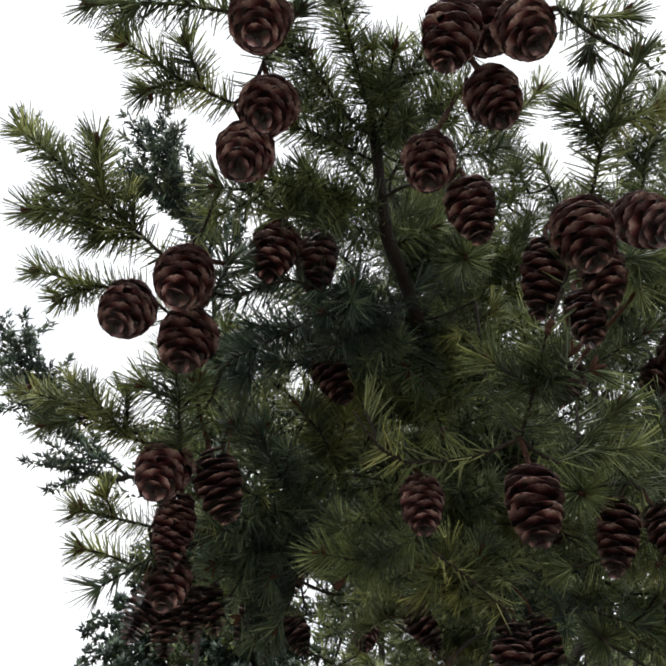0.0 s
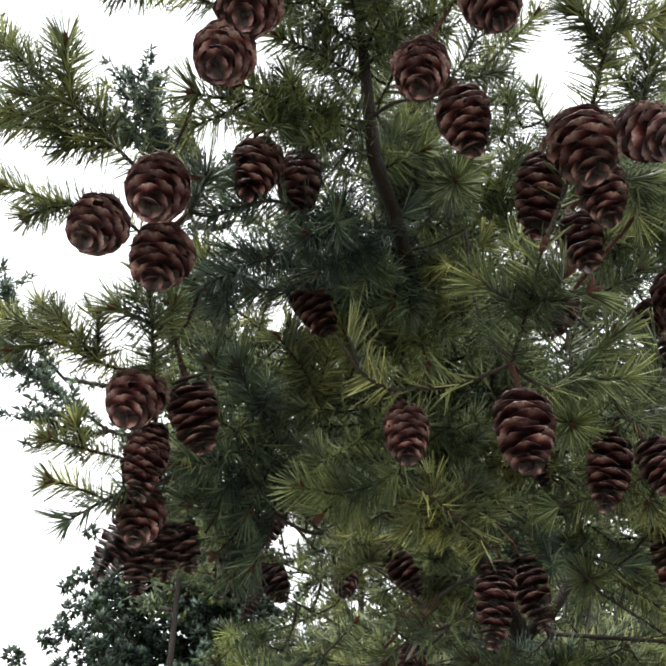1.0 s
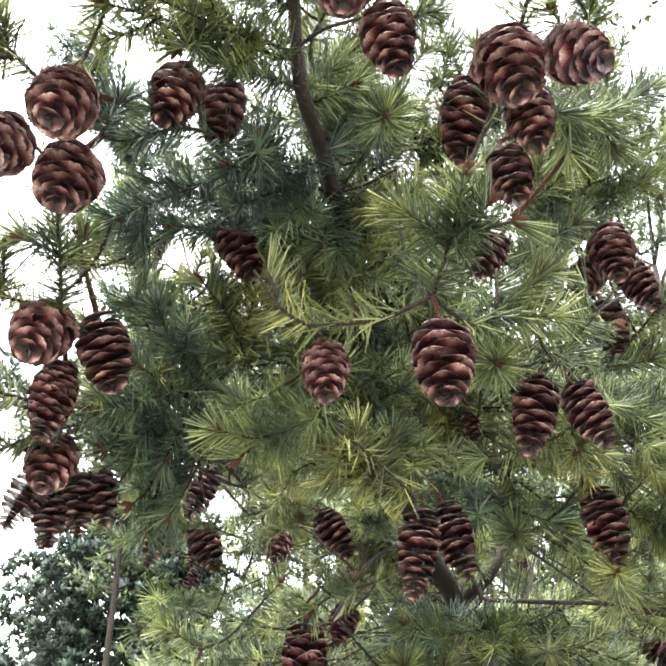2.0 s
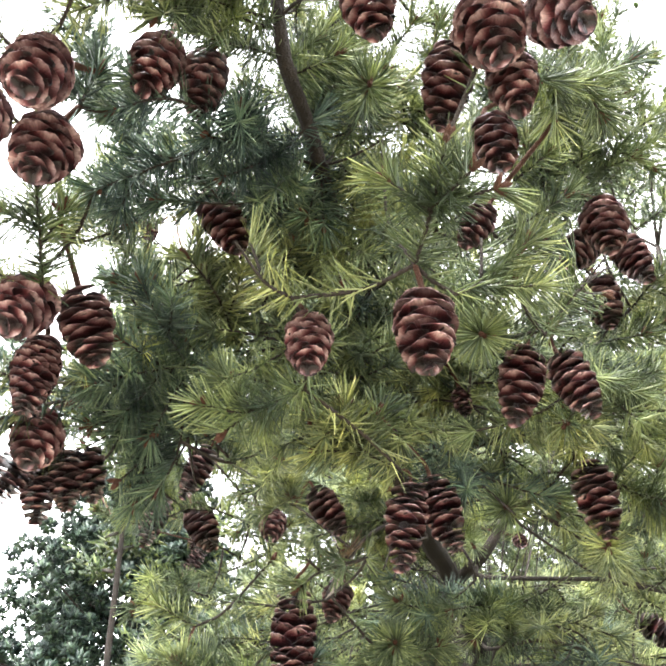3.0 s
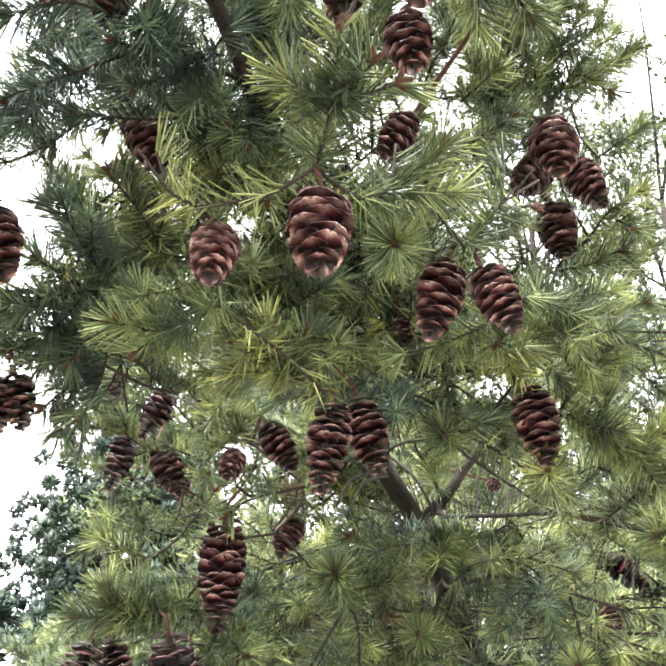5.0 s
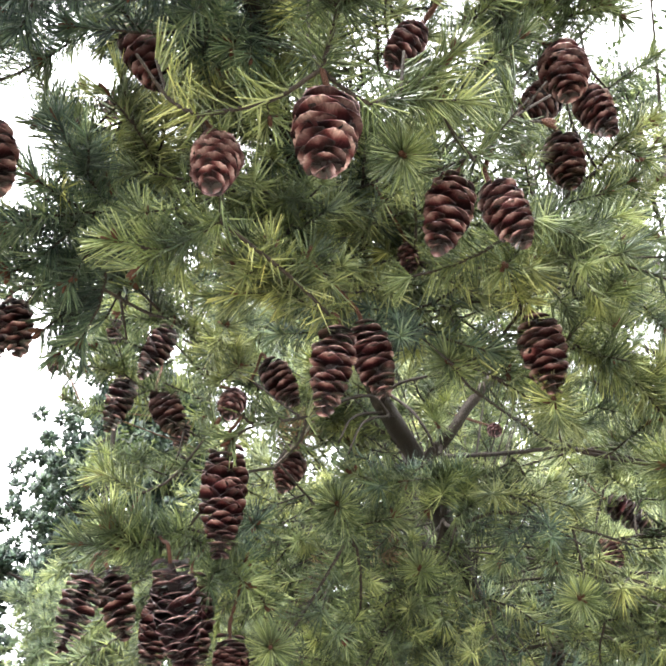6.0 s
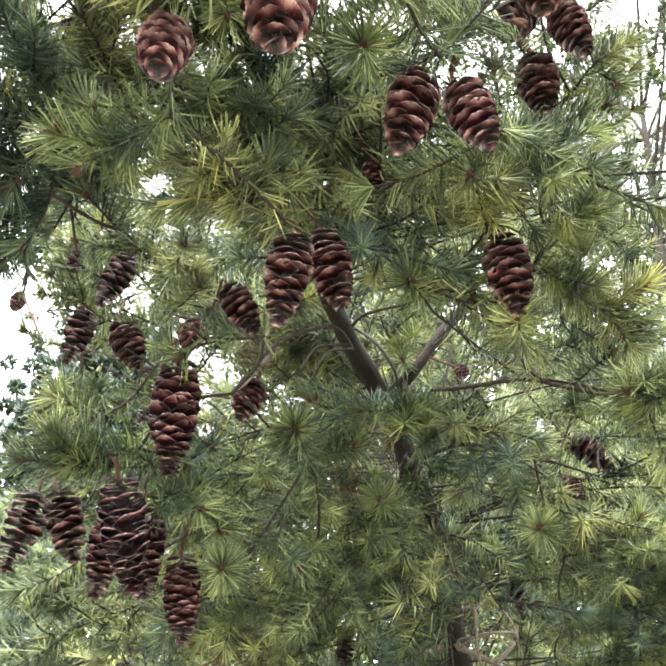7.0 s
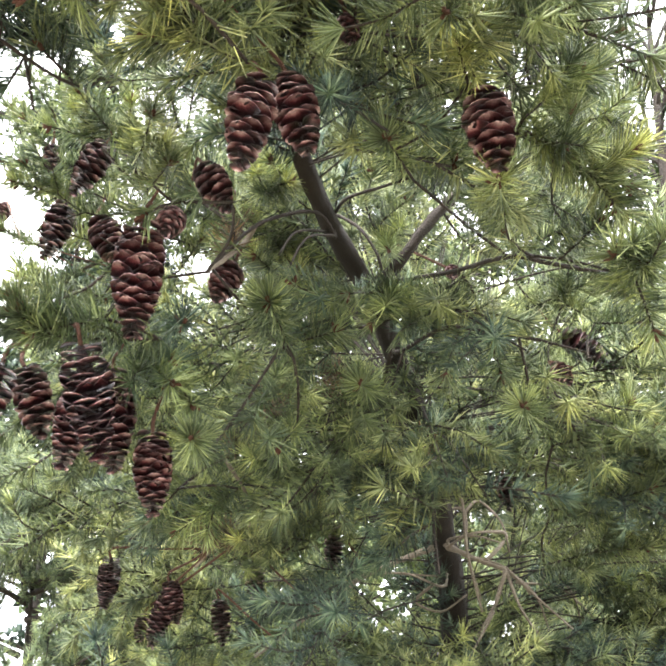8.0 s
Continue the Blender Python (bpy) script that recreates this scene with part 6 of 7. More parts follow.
opening((-0.050, 0.390, 1.727), (-0.151, 0.681, 1.873), 0.013, 0.027)
opening((-0.052, 0.352, 1.731), (-0.120, 0.709, 1.884), 0.012, 0.027)
opening((-0.031, 0.396, 1.727), (-0.119, 0.710, 1.883), 0.013, 0.027)
opening((-0.061, 0.352, 1.727), (-0.139, 0.708, 1.874), 0.013, 0.027)
opening((-0.040, 0.395, 1.722), (-0.138, 0.709, 1.873), 0.013, 0.027)
opening((-0.044, 0.352, 1.734), (-0.103, 0.714, 1.890), 0.011, 0.024)
opening((-0.022, 0.397, 1.730), (-0.101, 0.714, 1.889), 0.011, 0.024)
opening((-0.018, 0.363, 1.715), (-0.158, 2.093, 2.343), 0.007, 0.042)
opening((0.020, 0.417, 1.701), (-0.158, 2.093, 2.343), 0.007, 0.042)
opening((0.071, 0.478, 1.675), (-0.157, 2.093, 2.342), 0.007, 0.042)
opening((0.101, 0.542, 1.636), (-0.157, 2.094, 2.342), 0.007, 0.042)
opening((-0.017, 0.360, 1.724), (-0.137, 1.904, 2.334), 0.006, 0.034)
opening((0.020, 0.413, 1.711), (-0.137, 1.904, 2.333), 0.006, 0.034)
opening((0.070, 0.473, 1.685), (-0.136, 1.905, 2.333), 0.006, 0.034)
opening((0.100, 0.536, 1.647), (-0.135, 1.905, 2.332), 0.006, 0.034)
opening((-0.035, 0.299, 1.821), (-0.147, 0.984, 2.404), 0.008, 0.029)
opening((-0.003, 0.345, 1.811), (-0.146, 0.985, 2.403), 0.008, 0.029)
opening((0.041, 0.394, 1.788), (-0.145, 0.986, 2.403), 0.008, 0.029)
opening((-0.033, 0.301, 1.819), (-0.140, 0.989, 2.396), 0.005, 0.017)
opening((-0.001, 0.347, 1.809), (-0.140, 0.990, 2.395), 0.005, 0.017)
opening((0.043, 0.396, 1.787), (-0.139, 0.991, 2.395), 0.005, 0.017)
opening((-0.032, 0.346, 1.752), (-0.141, 1.179, 2.168), 0.006, 0.021)
opening((0.000, 0.395, 1.742), (-0.140, 1.179, 2.168), 0.006, 0.021)
opening((0.043, 0.449, 1.721), (-0.139, 1.180, 2.167), 0.006, 0.021)
opening((0.068, 0.504, 1.688), (-0.138, 1.181, 2.166), 0.006, 0.021)
opening((-0.063, 0.343, 1.745), (-0.377, 1.708, 2.406), 0.004, 0.022)
opening((-0.026, 0.395, 1.732), (-0.377, 1.709, 2.405), 0.004, 0.022)
opening((0.023, 0.452, 1.706), (-0.376, 1.709, 2.405), 0.004, 0.022)
opening((0.051, 0.512, 1.668), (-0.376, 1.710, 2.404), 0.004, 0.022)
opening((0.107, 0.348, 1.716), (0.402, 1.288, 2.076), 0.003, 0.011)
opening((0.145, 0.404, 1.707), (0.403, 1.288, 2.075), 0.003, 0.011)
opening((0.194, 0.465, 1.687), (0.403, 1.288, 2.074), 0.003, 0.011)
opening((0.224, 0.527, 1.657), (0.404, 1.289, 2.073), 0.003, 0.011)


# ---- the depth of the crown, behind the shoots above ----
def crown_front(z):
    return np.interp(z, [1.40, 1.60, 1.68, 1.77, 1.82, 1.86, 1.98, 2.10, 2.3], [1.10, 1.00, 0.90, 0.82, 0.72, 0.60, 0.52, 0.50, 0.5])


def prototypes(count):
    made = []
    for _ in range(count):
        h = Heap()
        ln = rng.uniform(0.05, 0.085)
        q = np.array([(0, 0, 0), (ln * 0.5, 0, rng.normal(0, 0.004)), (ln, rng.normal(0, 0.008), rng.normal(0.004, 0.008))])
        path = smooth_path(q, 0.02)
        h.add(*tube(path, np.linspace(0.0015, 0.0009, len(path)), 3), 1)
        clothe(h, path, 0, per_metre=760, length=0.025, width=0.0020, tuft=22, plain=True)
        made.append(h.arrays())
    return made


SHOOT_KINDS = prototypes(12)


def crown_body():
    """Branches from the trunk to places all through the crown, each with flat fans of shoots."""
    kinds = SHOOT_KINDS
    heaps = [Heap(), Heap(), Heap()]
    wood = Heap()
    lines = stem_path[(stem_path[:, 1] > 0.52) & (stem_path[:, 2] > 1.0)]
    r = np.random.default_rng(21)

    def plant(tone, at, out, scale, behind_front):
        e = np.array([at + out * 0.085 * scale, at + out * 0.045 * scale, at])
        if is_open(e).any() or (behind_front and (e[:, 1] < crown_front(e[:, 2])).any()):
            return
        v, tri, idx = kinds[r.integers(len(kinds))]
        zz = unit(np.cross(out, r.standard_normal(3)))
        m = np.stack([out, np.cross(zz, out), zz], 1) * scale
        h = heaps[tone]
        h.v.append(v @ m.T + at)
        h.t.append(tri + h.n)
        h.i.append(idx)
        h.n += len(v)

    for _ in range(400):
        z = 1.40 + 0.74 * r.random() ** 1.15
        x = r.uniform(np.interp(z, [1.4, 1.7, 1.85, 2.0, 2.1], [0.05, 0.0, -0.18, -0.10, -0.02]), 0.36 + (2.1 - z) * 1.3)
        end = np.array([x, crown_front(z) + 0.05 + 0.60 * r.random() ** 1.2, z])
        near = np.linalg.norm(lines - end - (0, 0.12, -0.04), axis=1)
        base = lines[int(np.argmin(near))]
        size = np.linalg.norm(end - base)
        if size < 0.08:
            continue
        path = smooth_path([base, (base + end) / 2 + (0, 0, 0.06 * size), end], 0.024)
        t = unit(np.gradient(path, axis=0))
        fit_in = (path[:, 1] > crown_front(path[:, 2])) & ~is_open(path)
        if not fit_in[-1] or is_open(path).mean() > 0.08:
            continue
        wood.add(*tube(path, np.linspace(0.0014, 0.0009, len(path)), 4, 0.06), 0)
        tone = r.choice(3, p=(0.47, 0.17, 0.36) if z < 1.75 else (0.52, 0.27, 0.21))
        for j in range(max(1, len(path) - 7), len(path)):
            for s in (1, -1) if j < len(path) - 1 else (1,):
                aa, bb = side_frame(t[j:j + 1])
                out = unit(t[j] * 0.8 + s * aa[0] * 0.7 + bb[0] * r.normal(0, 0.4)) if j < len(path) - 1 else t[j]
                if r.random() > 0.2:
                    plant(tone, path[j], out, r.uniform(0.75, 1.2), True)
    # the rear of the crown: its backlight is painted with lighter young needles
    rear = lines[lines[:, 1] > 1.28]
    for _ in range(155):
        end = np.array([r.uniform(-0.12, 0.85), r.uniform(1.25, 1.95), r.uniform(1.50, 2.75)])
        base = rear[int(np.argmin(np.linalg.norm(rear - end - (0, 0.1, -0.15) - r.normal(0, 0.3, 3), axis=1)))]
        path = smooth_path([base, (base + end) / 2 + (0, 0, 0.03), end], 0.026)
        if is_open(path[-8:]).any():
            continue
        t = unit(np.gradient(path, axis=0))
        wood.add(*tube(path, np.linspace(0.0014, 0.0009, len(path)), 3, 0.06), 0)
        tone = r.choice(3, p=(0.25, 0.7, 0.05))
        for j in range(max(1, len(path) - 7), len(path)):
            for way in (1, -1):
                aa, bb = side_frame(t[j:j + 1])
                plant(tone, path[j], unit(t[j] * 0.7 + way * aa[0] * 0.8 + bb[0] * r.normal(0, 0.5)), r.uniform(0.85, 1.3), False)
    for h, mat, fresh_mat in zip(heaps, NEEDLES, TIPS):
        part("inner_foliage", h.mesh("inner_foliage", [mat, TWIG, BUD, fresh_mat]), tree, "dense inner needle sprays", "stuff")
    part("inner_branchwood", wood.mesh("inner_branchwood", [TWIG]), tree, "thin inner branches", "stuff")


crown_body()


# ---- cones ----
def scale_mesh(seed, fine=True):
    """A broad rounded woody scale with a thin uneven rim, arched across and turned back at the rim."""
    r = np.random.default_rng(seed)
    us = np.array([-1, -0.68, -0.24, 0.24, 0.68, 1]) if fine else np.array([-1, -0.4, 0.4, 1])
    vs = np.array([0.0, 0.58, 0.97])
    skew = r.normal(0, 0.07)
    top = []
    for v in vs:
        w = np.interp(v, [0, 0.58, 1.0], [0.26, 0.90, 0.92])
        for u in us:
            y = v * (1 - 0.46 * v * u * u) + skew * u * v * v * 0.5 + r.normal(0, 0.014) * (v > 0.3)
            z = -0.25 * u * u * v + 0.03 * v * v + 0.06 * v ** 4 + r.normal(0, 0.016) * (v > 0.3)
            top.append((u * w * 0.5, y, z))
    top = np.array(top)
    nu, nv = len(us), len(vs)
    thick = np.repeat(np.interp(vs, [0, 0.58, 1.0], [0.07, 0.045, 0.022]), nu)
    v = np.vstack([top, top - np.stack([0 * thick, 0 * thick, thick], 1)])
    n = nu * nv
    tri, inner = [], []
    for i in range(nv - 1):
        for j in range(nu - 1):
            a, b, c, d = i * nu + j, i * nu + j + 1, (i + 1) * nu + j + 1, (i + 1) * nu + j
            tri += [(a, b, c), (a, c, d)]
            inner += [(n + a, n + c, n + b), (n + a, n + d, n + c)]
    edge = [i * nu for i in range(nv)] + [(nv - 1) * nu + j for j in range(1, nu)] + [i * nu + nu - 1 for i in range(nv - 2, -1, -1)]
    for a, b in zip(edge, edge[1:]):
        inner += [(a, n + b, b), (a, n + a, n + b)]
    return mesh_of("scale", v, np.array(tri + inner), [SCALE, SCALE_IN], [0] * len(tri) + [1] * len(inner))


SCALES = [scale_mesh(s) for s in range(3, 11)]
SMALL_SCALES = [scale_mesh(s, False) for s in range(11, 15)]
core_path = np.array([(0, 0, z) for z in (0.0, 0.03, 0.2, 0.5, 0.8, 0.97)])
CORE_MESH = mesh_of("core", *tube(core_path, [0.012, 0.03, 0.07, 0.07, 0.04, 0.01], 8, 0.05), [CORE])
cone_count = [0]


def cone(base, axis, size, stout=1.0, openness=1.0):
    """A hanging cone: base is its stalk end, axis points to its tip, size is its length."""
    cone_count[0] += 1
    r = np.random.default_rng(100 + cone_count[0])
    base, axis = np.array(base), unit(np.array(axis))
    a, b = side_frame(axis[None])
    spin = r.uniform(0, 6.28)
    a, b = np.cos(spin) * a[0] + np.sin(spin) * b[0], -np.sin(spin) * a[0] + np.cos(spin) * b[0]
    b = np.cross(axis, a)
    root = new("fir_cone")
    root.matrix_world = Matrix(((a[0], b[0], axis[0], base[0]), (a[1], b[1], axis[1], base[1]), (a[2], b[2], axis[2], base[2]), (0, 0, 0, 1))) @ Matrix.Diagonal((size * stout, size * stout, size, 1))
    look_of = "open red-brown woody cone with pale scale tips hanging from a twig" if openness > 0.8 else "half-closed red-brown cone with overlapping scales hanging from a twig"
    if size < 0.05:
        look_of = "small red-brown woody cone among the needles"
    tagged(root, look_of, "fir cone", "cones on the conifer")
    part("core", CORE_MESH, root)
    slim = openness < 0.8 and size > 0.05
    n = 88 if slim else 46 if size > 0.05 else 34
    kinds, breadth = (SCALES, 0.30 if slim else 0.33) if size > 0.05 else (SMALL_SCALES, 0.33)
    for i in range(n):
        f = (i + 0.5) / n
        wide = 0.245 * np.interp(f, [0, 0.06, 0.25, 0.5, 0.75, 0.92, 1.0], [0.42, 0.66, 0.98, 1.0, 0.80, 0.48, 0.16] if slim else [0.60, 0.84, 1.0, 0.97, 0.78, 0.46, 0.14])
        tilt = np.interp(f, [0, 0.18, 0.5, 0.8, 0.93, 1.0], [90, 102, 106, 96, 72, 30] if slim else [66, 76, 94, 86, 64, 28])
        tilt = np.radians(tilt + r.normal(0, 7))
        core_r = (0.12 if slim else 0.06) * (1 - 0.75 * f)
        long = np.clip((wide - core_r * 0.8) / max(np.sin(tilt), 0.5), 0.09, 0.30) * r.uniform(0.94, 1.05)
        broad = breadth * np.interp(f, [0, 0.3, 0.6, 0.85, 1], [0.85, 1.06, 1.0, 0.74, 0.42]) * r.uniform(0.9, 1.1)
        th = i * 2.39996 + r.normal(0, 0.06)
        rad = Vector((np.cos(th), np.sin(th), 0))
        ax = Vector((0, 0, 1))
        y = ax * np.cos(tilt) + rad * np.sin(tilt)
        z = rad * np.cos(tilt) - ax * np.sin(tilt)
        x = y.cross(z) + z * r.normal(0, 0.09)
        place = rad * core_r * 0.8 + ax * ((0.96 if slim else 0.93) * f ** 0.94 + r.normal(0, 0.007))
        ob = new("scale", kinds[i % len(kinds)])
        ob.parent = root
        ob.matrix_local = Matrix(((x[0] * broad, y[0] * long, z[0] * long, place[0]), (x[1] * broad, y[1] * long, z[1] * long, place[1]),
                                  (x[2] * broad, y[2] * long, z[2] * long, place[2]), (0, 0, 0, 1)))
    # stalk to the nearest twig
    d, q, along = nearest_wood(base - axis * 0.012, up=0.6)
    gap_len = np.linalg.norm(q - base)
    p = np.array([base + axis * size * 0.05, base - axis * min(0.012, gap_len * 0.4), (base - axis * 0.010) * 0.45 + q * 0.55, q])
    path = smooth_path(p, 0.006)
    inv = np.linalg.inv(np.array(root.matrix_world))
    local = path @ inv[:3, :3].T + inv[:3, 3]
    part("stalk", mesh_of("stalk", *tube(local, np.linspace(0.0017, 0.0012, len(path)) / size, 6, 0.05), [BUD]), root, "short brown stalk")


cone((0.126, 0.470, 1.883), (-0.041, -0.161, -0.986), 0.059, 1.33)
cone((0.064, 0.534, 1.910), (-0.024, -0.343, -0.939), 0.051, 1.33)
cone((0.211, 0.556, 1.909), (-0.275, 0.001, -0.961), 0.061, 1.13)
cone((0.234, 0.562, 1.909), (0.283, -0.066, -0.957), 0.053, 1.22)
cone((0.141, 0.650, 1.856), (-0.162, 0.042, -0.986), 0.068, 0.97, openness=.85)
cone((0.157, 0.660, 1.865), (0.249, -0.015, -0.968), 0.062, 1.05, openness=.85)
cone((0.300, 0.720, 1.910), (0.111, -0.019, -0.994), 0.069, 1.18)
cone((0.061, 0.754, 1.809), (-0.010, 0.096, -0.995), 0.081, 0.93, openness=.68)
cone((0.023, 0.778, 1.731), (0.159, 0.495, -0.854), 0.083, 0.93, openness=.66)
cone((0.030, 0.870, 1.745), (0.094, -0.006, -0.996), 0.079, 0.93, openness=.7)
cone((0.012, 0.852, 1.730), (-0.123, -0.065, -0.990), 0.068, 0.97, openness=.7)
cone((0.063, 0.879, 1.698), (0.085, -0.095, -0.992), 0.063, 1.05, openness=.7)
cone((-0.049, 0.850, 1.745), (-0.240, 0.027, -0.970), 0.068, 1.03, openness=.85)
cone((-0.044, 0.889, 1.757), (0.335, -0.044, -0.941), 0.064, 1.08)
cone((-0.040, 1.053, 2.098), (-0.401, 0.016, -0.916), 0.078, 0.97)
cone((-0.112, 1.188, 2.103), (-0.218, 0.034, -0.975), 0.085, 1.00)
cone((-0.072, 1.204, 2.086), (0.437, -0.131, -0.890), 0.076, 1.27)
cone((0.083, 0.924, 1.980), (0.486, -0.109, -0.867), 0.062, 1.13)
cone((0.042, 1.062, 2.011), (-0.114, -0.589, -0.800), 0.053, 1.33)
cone((0.113, 0.965, 1.895), (-0.256, -0.368, -0.894), 0.051, 1.33)
cone((0.203, 0.730, 1.986), (0.106, -0.154, -0.982), 0.031, 1.27)
cone((0.338, 0.659, 2.145), (-0.057, -0.140, -0.989), 0.064, 1.49)
cone((0.368, 0.696, 2.139), (0.268, -0.073, -0.961), 0.058, 1.33)
cone((0.359, 0.748, 2.131), (0.072, 0.030, -0.997), 0.060, 1.46)
cone((0.342, 0.703, 2.144), (-0.621, -0.137, -0.771), 0.052, 1.51)
cone((0.494, 1.146, 1.920), (0.821, 0.097, -0.563), 0.079, 0.93)
cone((0.436, 1.017, 1.820), (0.122, -0.650, -0.750), 0.036, 1.33)
cone((-0.039, 1.342, 1.686), (-0.133, 0.419, -0.898), 0.065, 0.93, openness=.75)
cone((0.028, 1.406, 1.666), (0.226, -0.145, -0.963), 0.053, 1.17, openness=.75)
cone((0.025, 1.415, 1.650), (-0.253, -0.066, -0.965), 0.066, 0.97, openness=.75)
cone((-0.013, 1.512, 1.637), (-0.147, -0.360, -0.921), 0.042, 1.33)
cone((0.090, 1.453, 1.652), (0.144, -0.087, -0.986), 0.063, 0.97)
cone((0.136, 1.468, 1.704), (0.037, -0.074, -0.997), 0.058, 0.97)
cone((0.247, 1.443, 1.739), (-0.118, -0.091, -0.989), 0.053, 1.10)
cone((0.455, 1.314, 1.793), (0.091, -0.078, -0.993), 0.052, 0.96)
cone((-0.096, 0.420, 2.013), (-0.010, -0.409, -0.913), 0.056, 1.61)
cone((-0.096, 0.458, 1.996), (-0.036, -0.275, -0.961), 0.056, 1.59)
cone((-0.139, 0.458, 2.015), (-0.075, -0.489, -0.869), 0.055, 1.57)
cone((-0.039, 0.464, 2.093), (-0.142, -0.109, -0.984), 0.058, 1.44)
cone((-0.010, 0.472, 2.096), (-0.071, 0.125, -0.990), 0.058, 1.28)
cone((-0.014, 0.593, 2.079), (0.411, 0.007, -0.912), 0.066, 1.19)
cone((0.187, 0.519, 2.002), (-0.495, -0.011, -0.869), 0.043, 1.21)
cone((0.156, 0.372, 2.015), (0.029, -0.151, -0.988), 0.060, 1.46)
cone((0.143, 0.398, 2.015), (-0.168, 0.243, -0.955), 0.060, 1.09)
cone((0.176, 0.401, 2.009), (-0.006, -0.064, -0.998), 0.052, 1.26)
cone((0.177, 0.456, 2.019), (0.044, -0.072, -0.996), 0.050, 1.36)
cone((0.188, 0.372, 2.014), (0.237, -0.465, -0.853), 0.054, 1.39)
cone((0.089, 0.375, 2.047), (0.122, 0.070, -0.990), 0.054, 1.35)
cone((0.068, 0.369, 2.074), (-0.122, -0.264, -0.957), 0.056, 1.40)
cone((-0.053, 0.359, 2.067), (-0.067, -0.379, -0.923), 0.056, 1.51)
cone((-0.040, 0.346, 2.098), (-0.032, -0.369, -0.929), 0.057, 1.53)
cone((-0.045, 0.297, 2.126), (0.012, -0.259, -0.966), 0.060, 1.48)
cone((0.079, 0.282, 2.099), (-0.222, 0.115, -0.968), 0.054, 1.49)
cone((0.101, 0.327, 2.091), (0.122, -0.125, -0.985), 0.054, 1.49)
cone((0.116, 0.285, 2.095), (0.073, -0.231, -0.970), 0.052, 1.57)
cone((0.102, 0.303, 2.136), (-0.013, -0.097, -0.995), 0.052, 1.67)
cone((-0.120, 0.558, 1.947), (-0.072, -0.509, -0.858), 0.058, 1.57)
cone((-0.091, 0.557, 1.948), (0.312, 0.150, -0.938), 0.059, 1.36)
cone((-0.114, 0.578, 1.920), (-0.044, -0.073, -0.996), 0.058, 1.17, openness=.6)
cone((-0.132, 0.672, 1.913), (0.020, -0.456, -0.890), 0.056, 1.52)
cone((-0.145, 0.697, 1.907), (-0.407, 0.049, -0.912), 0.057, 1.24)
cone((-0.129, 0.726, 1.919), (0.196, 0.067, -0.978), 0.056, 1.19, openness=.8)
cone((-0.145, 0.724, 1.910), (0.081, 0.100, -0.992), 0.058, 1.14)
cone((-0.112, 0.731, 1.922), (0.249, 0.024, -0.968), 0.050, 1.29)
cone((-0.137, 2.110, 2.388), (-0.505, 0.042, -0.862), 0.088, 0.97)
cone((-0.129, 1.921, 2.375), (-0.258, 0.063, -0.964), 0.070, 1.12)
cone((-0.123, 0.997, 2.427), (-0.926, 0.089, -0.367), 0.057, 0.93)
cone((-0.143, 1.004, 2.426), (0.039, 0.006, -0.999), 0.036, 1.32)
cone((-0.143, 1.197, 2.199), (0.002, 0.006, -1.000), 0.044, 1.12)
cone((-0.381, 1.736, 2.438), (-0.027, -0.390, -0.920), 0.052, 1.33)
cone((0.408, 1.320, 2.094), (-0.004, -0.787, -0.617), 0.036, 1.33)


# ---- trees farther off ----
def blades(root, way, length, width):
    """Slim four-cornered blades for distant foliage."""
    n = len(root)
    side = unit(np.cross(way, rng.standard_normal((n, 3))))
    up = np.cross(side, way)
    v = np.empty((n, 4, 3))
    for k, ang in enumerate((0.0, 2.1, 4.2)):
        v[:, k] = root + way * length[:, None] * 0.3 + (side * np.cos(ang) + up * np.sin(ang)) * width[:, None] * 0.5
    v[:, 3] = root + way * length[:, None]
    t = np.array([(0, 1, 3), (1, 2, 3), (2, 0, 3)])[None] + 4 * np.arange(n)[:, None, None]
    return v.reshape(-1, 3), t.reshape(-1, 3)


def far_clothe(heap, path, slot, per_metre, length, width):
    total = np.linalg.norm(np.diff(path, axis=0), axis=1).sum()
    n = max(6, int(total * per_metre))
    u = rng.uniform(0.05, 1, n) * (len(path) - 1)
    root = np.stack([np.interp(u, np.arange(len(path)), path[:, k]) for k in range(3)], 1)
    t = np.repeat(unit(path[-1:] - path[:1]), n, 0)
    way = unit(rng.standard_normal((n, 3)) * 0.75 + t * 0.7 + (0, 0, 0.15))
    heap.add(*blades(root, way, length * rng.uniform(0.6, 1.2, n), width * rng.uniform(0.8, 1.2, n)), slot)


